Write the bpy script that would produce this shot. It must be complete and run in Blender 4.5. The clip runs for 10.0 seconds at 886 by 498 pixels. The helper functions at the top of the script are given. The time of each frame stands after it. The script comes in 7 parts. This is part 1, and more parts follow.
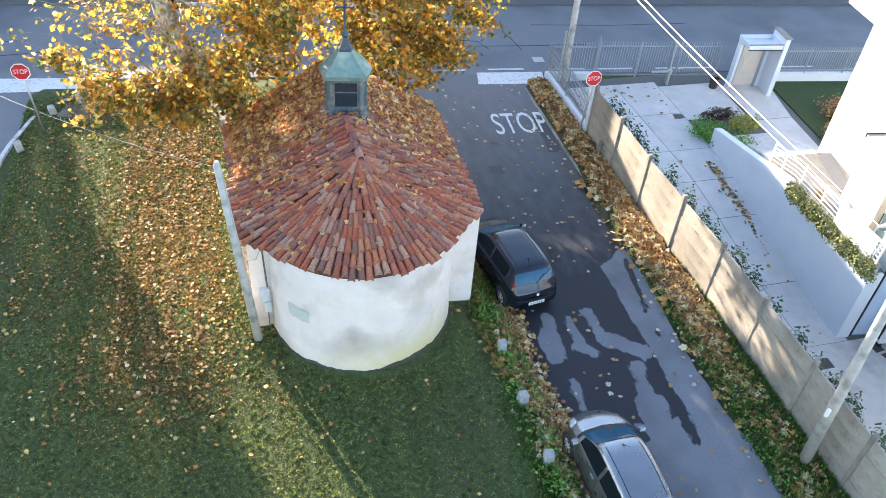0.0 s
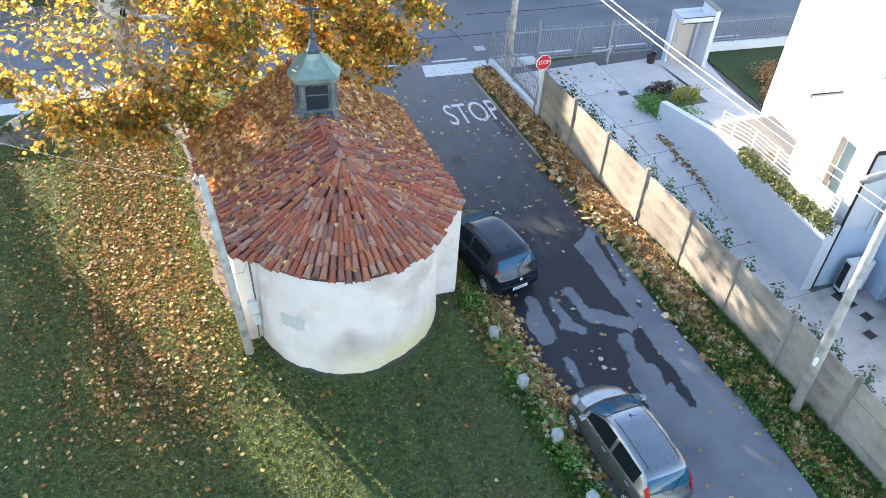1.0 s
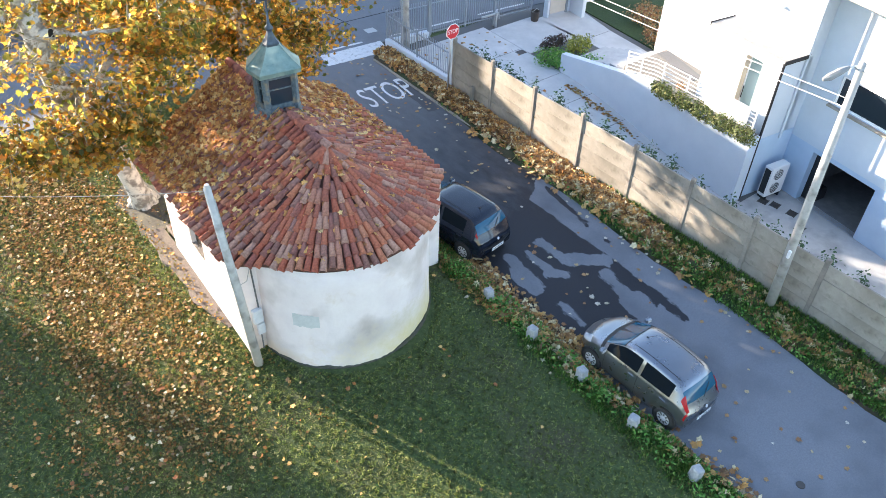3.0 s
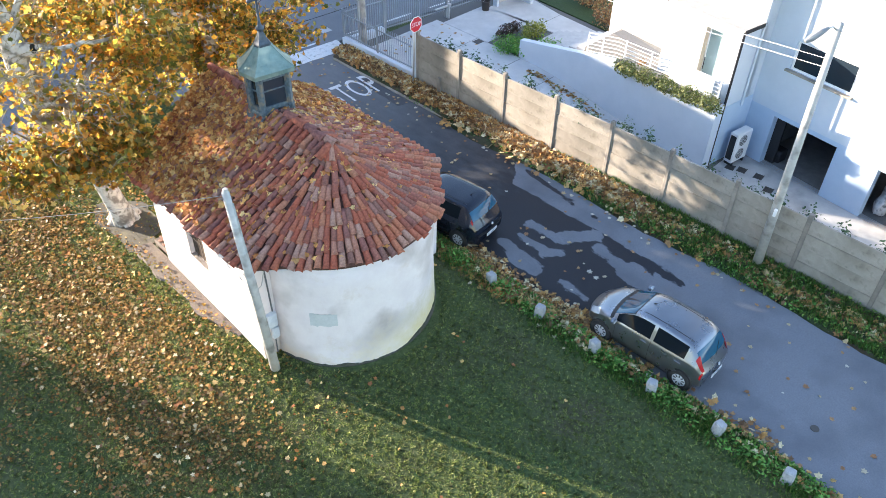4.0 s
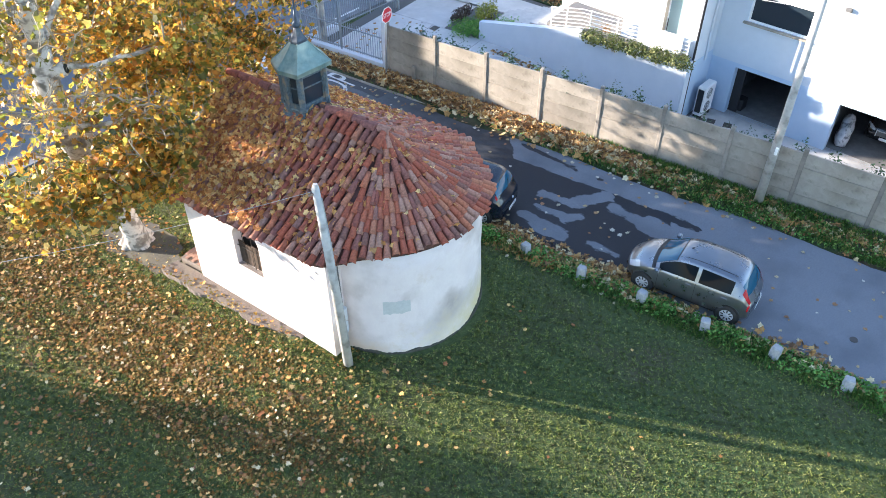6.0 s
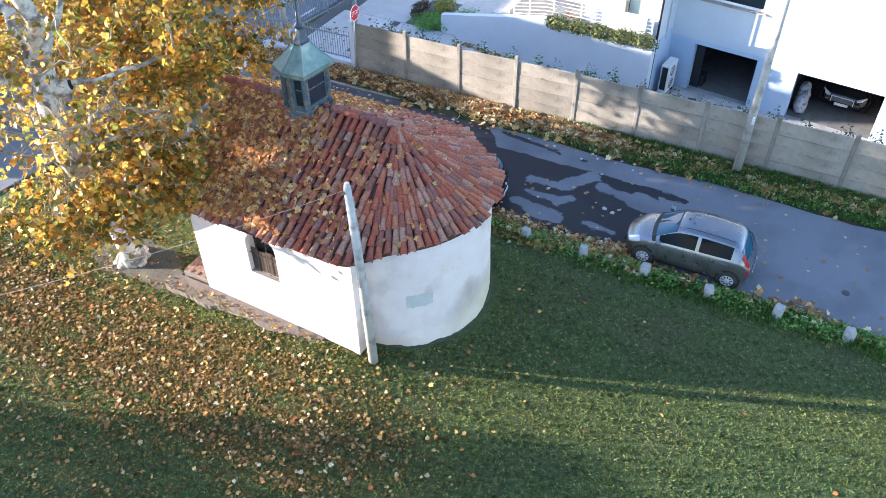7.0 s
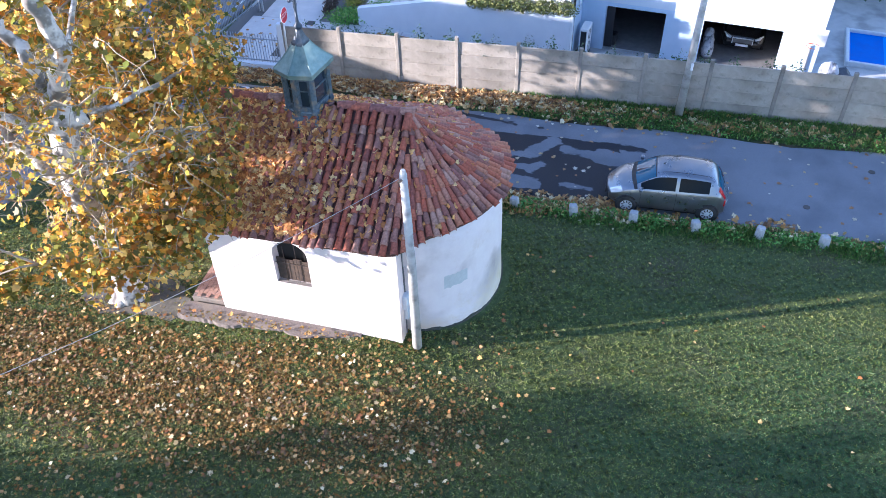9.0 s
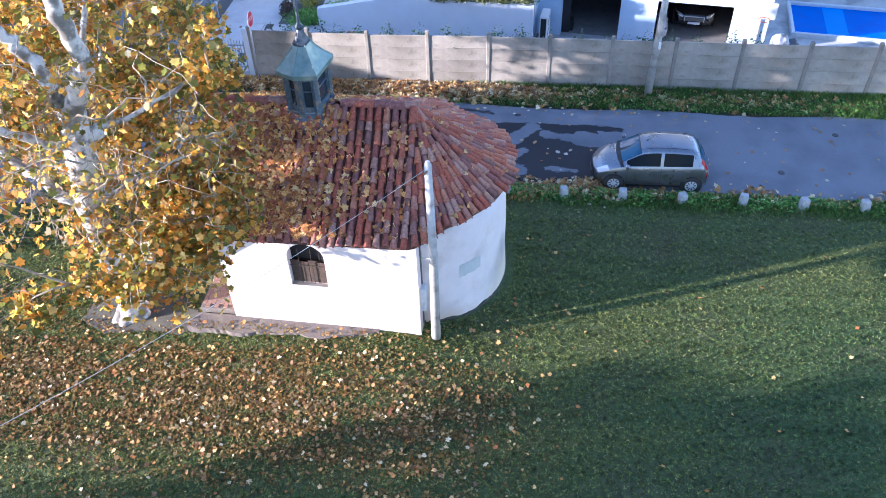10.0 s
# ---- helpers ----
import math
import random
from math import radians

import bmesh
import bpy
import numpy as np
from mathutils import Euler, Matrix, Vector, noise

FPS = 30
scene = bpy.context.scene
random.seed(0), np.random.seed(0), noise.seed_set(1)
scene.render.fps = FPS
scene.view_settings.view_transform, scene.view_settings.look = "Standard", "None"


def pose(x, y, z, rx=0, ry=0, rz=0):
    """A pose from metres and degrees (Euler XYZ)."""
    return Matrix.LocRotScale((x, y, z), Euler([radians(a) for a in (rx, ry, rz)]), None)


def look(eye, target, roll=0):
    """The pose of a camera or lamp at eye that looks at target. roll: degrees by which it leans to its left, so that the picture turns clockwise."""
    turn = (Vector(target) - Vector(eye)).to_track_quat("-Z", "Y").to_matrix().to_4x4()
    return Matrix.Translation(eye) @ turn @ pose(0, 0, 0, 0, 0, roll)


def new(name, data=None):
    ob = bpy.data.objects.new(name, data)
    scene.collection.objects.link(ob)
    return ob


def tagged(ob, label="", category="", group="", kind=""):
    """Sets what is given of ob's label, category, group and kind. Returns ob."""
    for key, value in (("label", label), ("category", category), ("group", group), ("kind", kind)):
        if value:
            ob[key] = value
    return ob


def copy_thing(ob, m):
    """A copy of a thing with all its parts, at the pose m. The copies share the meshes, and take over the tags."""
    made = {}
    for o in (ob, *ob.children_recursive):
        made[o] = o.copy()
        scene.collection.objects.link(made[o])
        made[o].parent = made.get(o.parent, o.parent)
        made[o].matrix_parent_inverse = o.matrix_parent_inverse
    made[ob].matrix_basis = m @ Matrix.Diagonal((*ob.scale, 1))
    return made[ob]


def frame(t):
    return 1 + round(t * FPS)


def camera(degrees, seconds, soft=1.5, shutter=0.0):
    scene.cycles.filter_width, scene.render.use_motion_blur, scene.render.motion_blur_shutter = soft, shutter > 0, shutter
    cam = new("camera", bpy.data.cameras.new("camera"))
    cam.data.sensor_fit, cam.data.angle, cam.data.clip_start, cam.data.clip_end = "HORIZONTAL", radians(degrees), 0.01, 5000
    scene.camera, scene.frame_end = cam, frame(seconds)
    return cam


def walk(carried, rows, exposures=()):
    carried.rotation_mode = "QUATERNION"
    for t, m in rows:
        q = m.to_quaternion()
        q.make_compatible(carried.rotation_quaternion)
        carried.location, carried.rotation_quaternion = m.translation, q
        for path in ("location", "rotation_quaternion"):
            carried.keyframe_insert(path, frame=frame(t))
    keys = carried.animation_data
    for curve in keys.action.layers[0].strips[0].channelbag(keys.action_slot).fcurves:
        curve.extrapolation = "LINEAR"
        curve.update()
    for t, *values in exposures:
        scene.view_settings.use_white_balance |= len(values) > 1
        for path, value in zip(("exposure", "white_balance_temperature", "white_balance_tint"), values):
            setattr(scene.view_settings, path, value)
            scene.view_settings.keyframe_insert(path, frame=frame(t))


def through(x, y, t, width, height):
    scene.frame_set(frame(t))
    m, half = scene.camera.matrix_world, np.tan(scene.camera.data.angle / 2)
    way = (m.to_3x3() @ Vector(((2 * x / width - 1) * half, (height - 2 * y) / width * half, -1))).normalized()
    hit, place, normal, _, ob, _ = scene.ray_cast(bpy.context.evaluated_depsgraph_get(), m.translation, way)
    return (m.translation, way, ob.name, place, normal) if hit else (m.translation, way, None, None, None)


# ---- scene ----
cam = camera(58.8, 10.0, soft=0.55)
PATH = [
    (0, (-0.018, 0.108, 16.507), (0.435, 1.552, 15.199), 4.9),
    (0.5, (-0.748, 0.324, 16.456), (-0.206, 1.739, 15.15), 4.5),
    (1, (-1.558, 0.55, 16.437), (-0.929, 1.926, 15.129), 3.9),
    (1.5, (-2.453, 0.852, 16.352), (-1.747, 2.188, 15.041), 3.5),
    (2, (-3.339, 1.178, 16.234), (-2.554, 2.467, 14.921), 3.0),
    (2.5, (-4.247, 1.58, 16.087), (-3.383, 2.819, 14.776), 2.7),
    (3, (-5.08, 2.005, 15.965), (-4.126, 3.179, 14.656), 2.1),
    (4.5, (-7.594, 3.725, 15.732), (-6.457, 4.724, 14.425), 1.0),
    (5, (-8.418, 4.443, 15.669), (-7.23, 5.38, 14.36), 0.8),
    (5.5, (-9.172, 5.113, 15.614), (-7.955, 6.012, 14.306), 0.4),
    (7, (-11.157, 7.531, 15.677), (-9.824, 8.227, 14.359), -0.5),
    (7.5, (-11.731, 8.369, 15.689), (-10.364, 8.99, 14.367), -0.8),
    (8, (-12.276, 9.267, 15.691), (-10.877, 9.808, 14.368), -1.1),
    (8.5, (-12.751, 10.231, 15.706), (-11.325, 10.684, 14.379), -1.3),
    (9, (-13.172, 11.206, 15.722), (-11.726, 11.572, 14.39), -1.6),
    (9.5, (-13.512, 12.171, 15.769), (-12.052, 12.454, 14.432), -1.8),
    (10, (-13.799, 13.121, 15.781), (-12.329, 13.321, 14.44), -2.0),
]
walk(cam, [(t, look(eye, target, roll)) for t, eye, target, roll in PATH], exposures=((0.0, 2.40, 6600, 16), (4.5, 2.22, 6330, 16), (7.5, 2.07, 5720, 19), (10.0, 1.96, 5250, 26)))

# ---- light ----
SUN_AZ, SUN_EL = radians(-21.5), radians(13.5)
world = bpy.data.worlds.new("sky")
scene.world = world
world.use_nodes = True
wn = world.node_tree.nodes
sky = wn.new("ShaderNodeTexSky")
sky.sky_type, sky.sun_disc = "NISHITA", False
sky.sun_elevation, sky.sun_rotation = SUN_EL, SUN_AZ
sky.air_density, sky.dust_density, sky.ozone_density = 1.0, 0.3, 1.0
wn["Background"].inputs[1].default_value = 0.14
world.node_tree.links.new(sky.outputs[0], wn["Background"].inputs[0])
sun_data = bpy.data.lights.new("sun", "SUN")
sun_data.energy, sun_data.angle, sun_data.color = 5.0, radians(0.6), (1.0, 0.86, 0.66)
sun = new("sun", sun_data)
sun_from = Vector((math.sin(SUN_AZ) * math.cos(SUN_EL), math.cos(SUN_AZ) * math.cos(SUN_EL), math.sin(SUN_EL)))
sun.matrix_world = look(tuple(sun_from * 60), (0, 0, 0))

# ---- materials ----
def material(name, colors, scale=6.0, detail=6.0, rough=0.8, metal=0.0, bump=0.3, bump_scale=40.0, bump_dist=0.01,
             stain=None, stain_scale=0.7, stain_at=(0.5, 0.65), vary=0.0, space="Object", spec=0.5, rough_var=0.1):
    """Two scales of noise: a fine grain between the colours, and wide stains; vary: per piece."""
    m = bpy.data.materials.new(name)
    m.use_nodes = True
    nt = m.node_tree
    n, l = nt.nodes, nt.links
    bsdf = n["Principled BSDF"]
    bsdf.inputs["Metallic"].default_value = metal
    bsdf.inputs["Specular IOR Level"].default_value = spec
    co = n.new("ShaderNodeTexCoord")
    src = co.outputs[space]
    nz = n.new("ShaderNodeTexNoise")
    nz.inputs["Scale"].default_value, nz.inputs["Detail"].default_value, nz.inputs["Roughness"].default_value = scale, detail, 0.65
    l.new(src, nz.inputs["Vector"])
    ramp = n.new("ShaderNodeValToRGB")
    els = ramp.color_ramp.elements
    while len(els) < len(colors):
        els.new(0.5)
    for i, c in enumerate(colors):
        els[i].position = 0.3 + 0.4 * i / max(1, len(colors) - 1)
        els[i].color = (*c, 1)
    l.new(nz.outputs["Fac"], ramp.inputs["Fac"])
    col = ramp.outputs["Color"]
    if stain:
        sz = n.new("ShaderNodeTexNoise")
        sz.inputs["Scale"].default_value, sz.inputs["Detail"].default_value = stain_scale, 5.0
        l.new(src, sz.inputs["Vector"])
        mr = n.new("ShaderNodeMapRange")
        mr.inputs["From Min"].default_value, mr.inputs["From Max"].default_value = stain_at
        l.new(sz.outputs["Fac"], mr.inputs["Value"])
        mx = n.new("ShaderNodeMix")
        mx.data_type = "RGBA"
        l.new(mr.outputs["Result"], mx.inputs["Factor"])
        l.new(col, mx.inputs["A"])
        mx.inputs["B"].default_value = (*stain, 1)
        col = mx.outputs["Result"]
    if vary:
        rnd = piece_random(nt)
        hsv = n.new("ShaderNodeHueSaturation")
        vr = n.new("ShaderNodeMapRange")
        vr.inputs["To Min"].default_value, vr.inputs["To Max"].default_value = 1 - vary, 1 + vary
        l.new(rnd, vr.inputs["Value"])
        l.new(vr.outputs["Result"], hsv.inputs["Value"])
        l.new(col, hsv.inputs["Color"])
        col = hsv.outputs["Color"]
    l.new(col, bsdf.inputs["Base Color"])
    rr = n.new("ShaderNodeMapRange")
    rr.inputs["To Min"].default_value, rr.inputs["To Max"].default_value = max(0.02, rough - rough_var), min(1, rough + rough_var)
    l.new(nz.outputs["Fac"], rr.inputs["Value"])
    l.new(rr.outputs["Result"], bsdf.inputs["Roughness"])
    if bump:
        bz = n.new("ShaderNodeTexNoise")
        bz.inputs["Scale"].default_value, bz.inputs["Detail"].default_value = bump_scale, 4.0
        l.new(src, bz.inputs["Vector"])
        bp = n.new("ShaderNodeBump")
        bp.inputs["Strength"].default_value, bp.inputs["Distance"].default_value = bump, bump_dist
        l.new(bz.outputs["Fac"], bp.inputs["Height"])
        l.new(bp.outputs["Normal"], bsdf.inputs["Normal"])
    return m


def piece_random(nt):
    """A random number for each piece, be it an object of its own or an island of a joined mesh."""
    oi, ge = nt.nodes.new("ShaderNodeObjectInfo"), nt.nodes.new("ShaderNodeNewGeometry")
    add, fr = nt.nodes.new("ShaderNodeMath"), nt.nodes.new("ShaderNodeMath")
    add.operation, fr.operation = "ADD", "FRACT"
    nt.links.new(oi.outputs["Random"], add.inputs[0])
    nt.links.new(ge.outputs["Random Per Island"], add.inputs[1])
    nt.links.new(add.outputs[0], fr.inputs[0])
    return fr.outputs[0]


def pieces_material(name, palette, rough=0.8, grain=0.25, grain_scale=25.0, bump=0.2, through=0.0, spec=0.4, glow=(1.0, 1.0, 1.0)):
    """Each piece takes one colour of the palette; a grain lies over it. through: light let through, for leaves, and glow: how that light is tinted."""
    m = bpy.data.materials.new(name)
    m.use_nodes = True
    nt = m.node_tree
    n, l = nt.nodes, nt.links
    bsdf = n["Principled BSDF"]
    bsdf.inputs["Roughness"].default_value, bsdf.inputs["Specular IOR Level"].default_value = rough, spec
    ramp = n.new("ShaderNodeValToRGB")
    els = ramp.color_ramp.elements
    while len(els) < len(palette):
        els.new(0.5)
    for i, c in enumerate(palette):
        els[i].position, els[i].color = i / len(palette), (*c, 1)
    ramp.color_ramp.interpolation = "CONSTANT"
    l.new(piece_random(nt), ramp.inputs["Fac"])
    co = n.new("ShaderNodeTexCoord")
    nz = n.new("ShaderNodeTexNoise")
    nz.inputs["Scale"].default_value, nz.inputs["Detail"].default_value = grain_scale, 5.0
    l.new(co.outputs["Object"], nz.inputs["Vector"])
    mr = n.new("ShaderNodeMapRange")
    mr.inputs["From Min"].default_value, mr.inputs["From Max"].default_value = 0.3, 0.7
    mr.inputs["To Min"].default_value, mr.inputs["To Max"].default_value = 1 - grain, 1 + grain
    l.new(nz.outputs["Fac"], mr.inputs["Value"])
    hsv = n.new("ShaderNodeHueSaturation")
    l.new(mr.outputs["Result"], hsv.inputs["Value"])
    l.new(ramp.outputs["Color"], hsv.inputs["Color"])
    l.new(hsv.outputs["Color"], bsdf.inputs["Base Color"])
    if bump:
        bp = n.new("ShaderNodeBump")
        bp.inputs["Strength"].default_value, bp.inputs["Distance"].default_value = bump, 0.01
        l.new(nz.outputs["Fac"], bp.inputs["Height"])
        l.new(bp.outputs["Normal"], bsdf.inputs["Normal"])
    if through:
        tr = n.new("ShaderNodeBsdfTranslucent")
        tint = n.new("ShaderNodeMix")
        tint.data_type, tint.blend_type = "RGBA", "MULTIPLY"
        tint.inputs["Factor"].default_value = 1.0
        tint.inputs["B"].default_value = (*glow, 1)
        l.new(hsv.outputs["Color"], tint.inputs["A"])
        l.new(tint.outputs["Result"], tr.inputs["Color"])
        mix = n.new("ShaderNodeMixShader")
        mix.inputs["Fac"].default_value = through
        l.new(bsdf.outputs[0], mix.inputs[1])
        l.new(tr.outputs[0], mix.inputs[2])
        l.new(mix.outputs[0], n["Material Output"].inputs["Surface"])
    return m


def plain(name, color, rough=0.5, metal=0.0, coat=0.0, spec=0.5):
    m = bpy.data.materials.new(name)
    m.use_nodes = True
    b = m.node_tree.nodes["Principled BSDF"]
    b.inputs["Base Color"].default_value = (*color, 1)
    b.inputs["Roughness"].default_value, b.inputs["Metallic"].default_value = rough, metal
    b.inputs["Coat Weight"].default_value, b.inputs["Specular IOR Level"].default_value = coat, spec
    return m


M_PLASTER = material("white lime plaster", [(0.68, 0.605, 0.585), (0.76, 0.695, 0.665)], 1.7, 9, 0.9, bump=0.3, bump_scale=9, bump_dist=0.025,
                     stain=(0.43, 0.375, 0.335), stain_scale=0.75, stain_at=(0.51, 0.74))


def add_wear(m, colour, scale, lo, hi, strength):
    """A second, finer wear with a colour of its own over a material's colour."""
    nt = m.node_tree
    n, l = nt.nodes, nt.links
    bsdf = n["Principled BSDF"]
    co, nz, mr, mx = n.new("ShaderNodeTexCoord"), n.new("ShaderNodeTexNoise"), n.new("ShaderNodeMapRange"), n.new("ShaderNodeMix")
    nz.inputs["Scale"].default_value, nz.inputs["Detail"].default_value, nz.inputs["Roughness"].default_value = scale, 8.0, 0.7
    mr.inputs["From Min"].default_value, mr.inputs["From Max"].default_value, mr.inputs["To Max"].default_value = lo, hi, strength
    mx.data_type = "RGBA"
    mx.inputs["B"].default_value = (*colour, 1)
    l.new(co.outputs["Object"], nz.inputs["Vector"])
    l.new(nz.outputs["Fac"], mr.inputs["Value"])
    l.new(mr.outputs["Result"], mx.inputs["Factor"])
    l.new(bsdf.inputs["Base Color"].links[0].from_socket, mx.inputs["A"])
    l.new(mx.outputs["Result"], bsdf.inputs["Base Color"])


add_wear(M_PLASTER, (0.56, 0.44, 0.32), 1.3, 0.56, 0.74, 0.5)


def add_stain(m, colour, centre, radii, strength, scale=3.0):
    """One stain of uneven outline about a place."""
    nt = m.node_tree
    n, l = nt.nodes, nt.links
    bsdf = n["Principled BSDF"]
    co, mp, ln, nz = n.new("ShaderNodeTexCoord"), n.new("ShaderNodeMapping"), n.new("ShaderNodeVectorMath"), n.new("ShaderNodeTexNoise")
    mp.vector_type = "POINT"
    mp.inputs["Scale"].default_value = [1 / r for r in radii]
    mp.inputs["Location"].default_value = [-c / r for c, r in zip(centre, radii)]
    ln.operation = "LENGTH"
    nz.inputs["Scale"].default_value, nz.inputs["Detail"].default_value, nz.inputs["Roughness"].default_value = scale, 8.0, 0.7
    l.new(co.outputs["Object"], mp.inputs["Vector"])
    l.new(co.outputs["Object"], nz.inputs["Vector"])
    l.new(mp.outputs["Vector"], ln.inputs[0])
    add, mr, mx = n.new("ShaderNodeMath"), n.new("ShaderNodeMapRange"), n.new("ShaderNodeMix")
    add.operation = "MULTIPLY_ADD"
    l.new(nz.outputs["Fac"], add.inputs[0])
    add.inputs[1].default_value = 1.6
    l.new(ln.outputs["Value"], add.inputs[2])
    mr.inputs["From Min"].default_value, mr.inputs["From Max"].default_value, mr.inputs["To Min"].default_value, mr.inputs["To Max"].default_value = 0.9, 1.8, strength, 0.0
    l.new(add.outputs[0], mr.inputs["Value"])
    mx.data_type = "RGBA"
    mx.inputs["B"].default_value = (*colour, 1)
    l.new(mr.outputs["Result"], mx.inputs["Factor"])
    l.new(bsdf.inputs["Base Color"].links[0].from_socket, mx.inputs["A"])
    l.new(mx.outputs["Result"], bsdf.inputs["Base Color"])


for colour, centre, radii, strength in (((0.66, 0.56, 0.29), (3.8, 13.75, 0.45), (3.0, 2.5, 1.3), 0.9), ((0.45, 0.42, 0.41), (2.6, 13.35, 1.35), (1.0, 0.8, 0.55), 0.2), ((0.42, 0.39, 0.385), (4.0, 13.75, 1.75), (0.75, 0.7, 0.5), 0.4),
                                        ((0.40, 0.37, 0.35), (2.55, 13.5, 1.15), (2.2, 1.5, 0.5), 0.3), ((0.55, 0.42, 0.28), (0.3, 15.2, 0.45), (0.9, 1.2, 0.35), 0.8)):
    add_stain(M_PLASTER, colour, centre, radii, strength)
M_STUCCO = material("white house paint", [(0.53, 0.59, 0.66), (0.59, 0.645, 0.71)], 1.2, 5, 0.85, bump=0.1, bump_scale=60, bump_dist=0.004)
M_BLUEPAINT = material("pale blue plinth paint", [(0.40, 0.52, 0.66), (0.47, 0.58, 0.71)], 1.5, 5, 0.85, bump=0.1, bump_scale=60, bump_dist=0.004)
M_CONCRETE = material("grey cast concrete", [(0.245, 0.222, 0.188), (0.375, 0.343, 0.295)], 2.5, 9, 0.9, bump=0.35, bump_scale=30, bump_dist=0.008,
                      stain=(0.17, 0.155, 0.125), stain_scale=1.3, stain_at=(0.5, 0.74), vary=0.16)
add_wear(M_CONCRETE, (0.12, 0.11, 0.09), 5.0, 0.55, 0.75, 0.6)
M_POLE = material("weathered concrete pole", [(0.38, 0.37, 0.35), (0.52, 0.51, 0.48)], 5, 8, 0.9, bump=0.2, stain=(0.25, 0.24, 0.22), stain_scale=2.5)
M_STEEL = plain("galvanised steel", (0.45, 0.47, 0.48), 0.45, 0.7)
M_WHITEMETAL = plain("white painted metal", (0.8, 0.8, 0.8), 0.4)
M_BLACK = plain("black rubber and trim", (0.02, 0.02, 0.022), 0.6)
M_BARK = material("plane tree bark", [(0.12, 0.108, 0.095), (0.20, 0.182, 0.16), (0.25, 0.23, 0.205), (0.54, 0.51, 0.46), (0.64, 0.605, 0.55), (0.27, 0.25, 0.22), (0.16, 0.145, 0.125)], 2.0, 3.5, 0.9, bump=0.5, bump_scale=12, bump_dist=0.03)

# ---- mesh helpers ----
def mesh_object(name, bm, mat, parent=None, smooth=False, label=""):
    me = bpy.data.meshes.new(name)
    bm.normal_update()
    bm.to_mesh(me)
    bm.free()
    for mm in (mat if isinstance(mat, (list, tuple)) else [mat]):
        me.materials.append(mm)
    if smooth:
        me.polygons.foreach_set("use_smooth", [True] * len(me.polygons))
    ob = new(name, me)
    if parent:
        ob.parent = parent
    if label:
        ob["label"] = label
    return ob


def part(name, bm, mat, parent, label="", smooth=False):
    return mesh_object(name, bm, mat, parent, smooth, label)


def empty(name, label="", category="", group="", kind="", at=(0, 0, 0)):
    ob = new(name)
    ob.location = at
    return tagged(ob, label, category, group, kind)


def box(bm, lo, hi, m=None, bevel=0.0):
    """A box between two corners, with a small bevel."""
    mid = [(a + b) / 2 for a, b in zip(lo, hi)]
    size = [max(1e-4, b - a) for a, b in zip(lo, hi)]
    made = bmesh.ops.create_cube(bm, size=1.0)["verts"]
    bmesh.ops.scale(bm, vec=size, verts=made)
    bmesh.ops.translate(bm, vec=mid, verts=made)
    if bevel:
        edges = list({e for v in made for e in v.link_edges})
        out = bmesh.ops.bevel(bm, geom=edges, offset=bevel, segments=1, affect="EDGES")
        made = list({v for v in out["verts"]} | {v for v in made if v.is_valid})
    if m is not None:
        bmesh.ops.transform(bm, matrix=m, verts=made)
    return made


def tube(bm, a, b, r0, r1=None, sides=10, caps=True):
    """A tapered tube from a to b."""
    a, b = Vector(a), Vector(b)
    r1 = r0 if r1 is None else r1
    d = b - a
    made = bmesh.ops.create_cone(bm, cap_ends=caps, segments=sides, radius1=r0, radius2=r1, depth=d.length)["verts"]
    m = Matrix.Translation((a + b) / 2) @ d.to_track_quat("Z", "Y").to_matrix().to_4x4()
    bmesh.ops.transform(bm, matrix=m, verts=made)
    return made


def limb(bm, points, radii, sides=8):
    """One tapering tube through several points."""
    rings = []
    pts = [Vector(p) for p in points]
    for i, p in enumerate(pts):
        d = (pts[min(i + 1, len(pts) - 1)] - pts[max(i - 1, 0)]).normalized()
        q = d.to_track_quat("Z", "Y")
        rings.append([bm.verts.new(p + q @ Vector((math.cos(k * math.tau / sides), math.sin(k * math.tau / sides), 0)) * radii[i]) for k in range(sides)])
    for r, s in zip(rings, rings[1:]):
        for k in range(sides):
            bm.faces.new((r[k], r[(k + 1) % sides], s[(k + 1) % sides], s[k]))
    bm.faces.new(rings[0][::-1])
    bm.faces.new(rings[-1])


def prism(bm, outline, z0, z1, m=None):
    """An upright prism over an outline given anticlockwise; z0, z1: numbers or functions of x, y."""
    f0 = z0 if callable(z0) else (lambda x, y: z0)
    f1 = z1 if callable(z1) else (lambda x, y: z1)
    lo = [bm.verts.new((x, y, f0(x, y))) for x, y in outline]
    hi = [bm.verts.new((x, y, f1(x, y))) for x, y in outline]
    n = len(outline)
    bm.faces.new(lo[::-1])
    bm.faces.new(hi)
    for i in range(n):
        bm.faces.new((lo[i], lo[(i + 1) % n], hi[(i + 1) % n], hi[i]))
    if m is not None:
        bmesh.ops.transform(bm, matrix=m, verts=lo + hi)


def raw_object(name, verts, faces, mat, parent=None, smooth=False):
    me = bpy.data.meshes.new(name)
    me.from_pydata([tuple(v) for v in verts], [], faces)
    me.materials.append(mat)
    if smooth:
        me.polygons.foreach_set("use_smooth", [True] * len(me.polygons))
    me.update()
    ob = new(name, me)
    if parent:
        ob.parent = parent
    return ob


def smoothstep(a, b, x):
    t = min(1.0, max(0.0, (x - a) / (b - a)))
    return t * t * (3 - 2 * t)


# ---- ground ----
CX, CY = 2.64, 15.85          # centre of the apse
HOUSE_TURN = -8.0             # the main road, the gate and the house stand turned against the lane


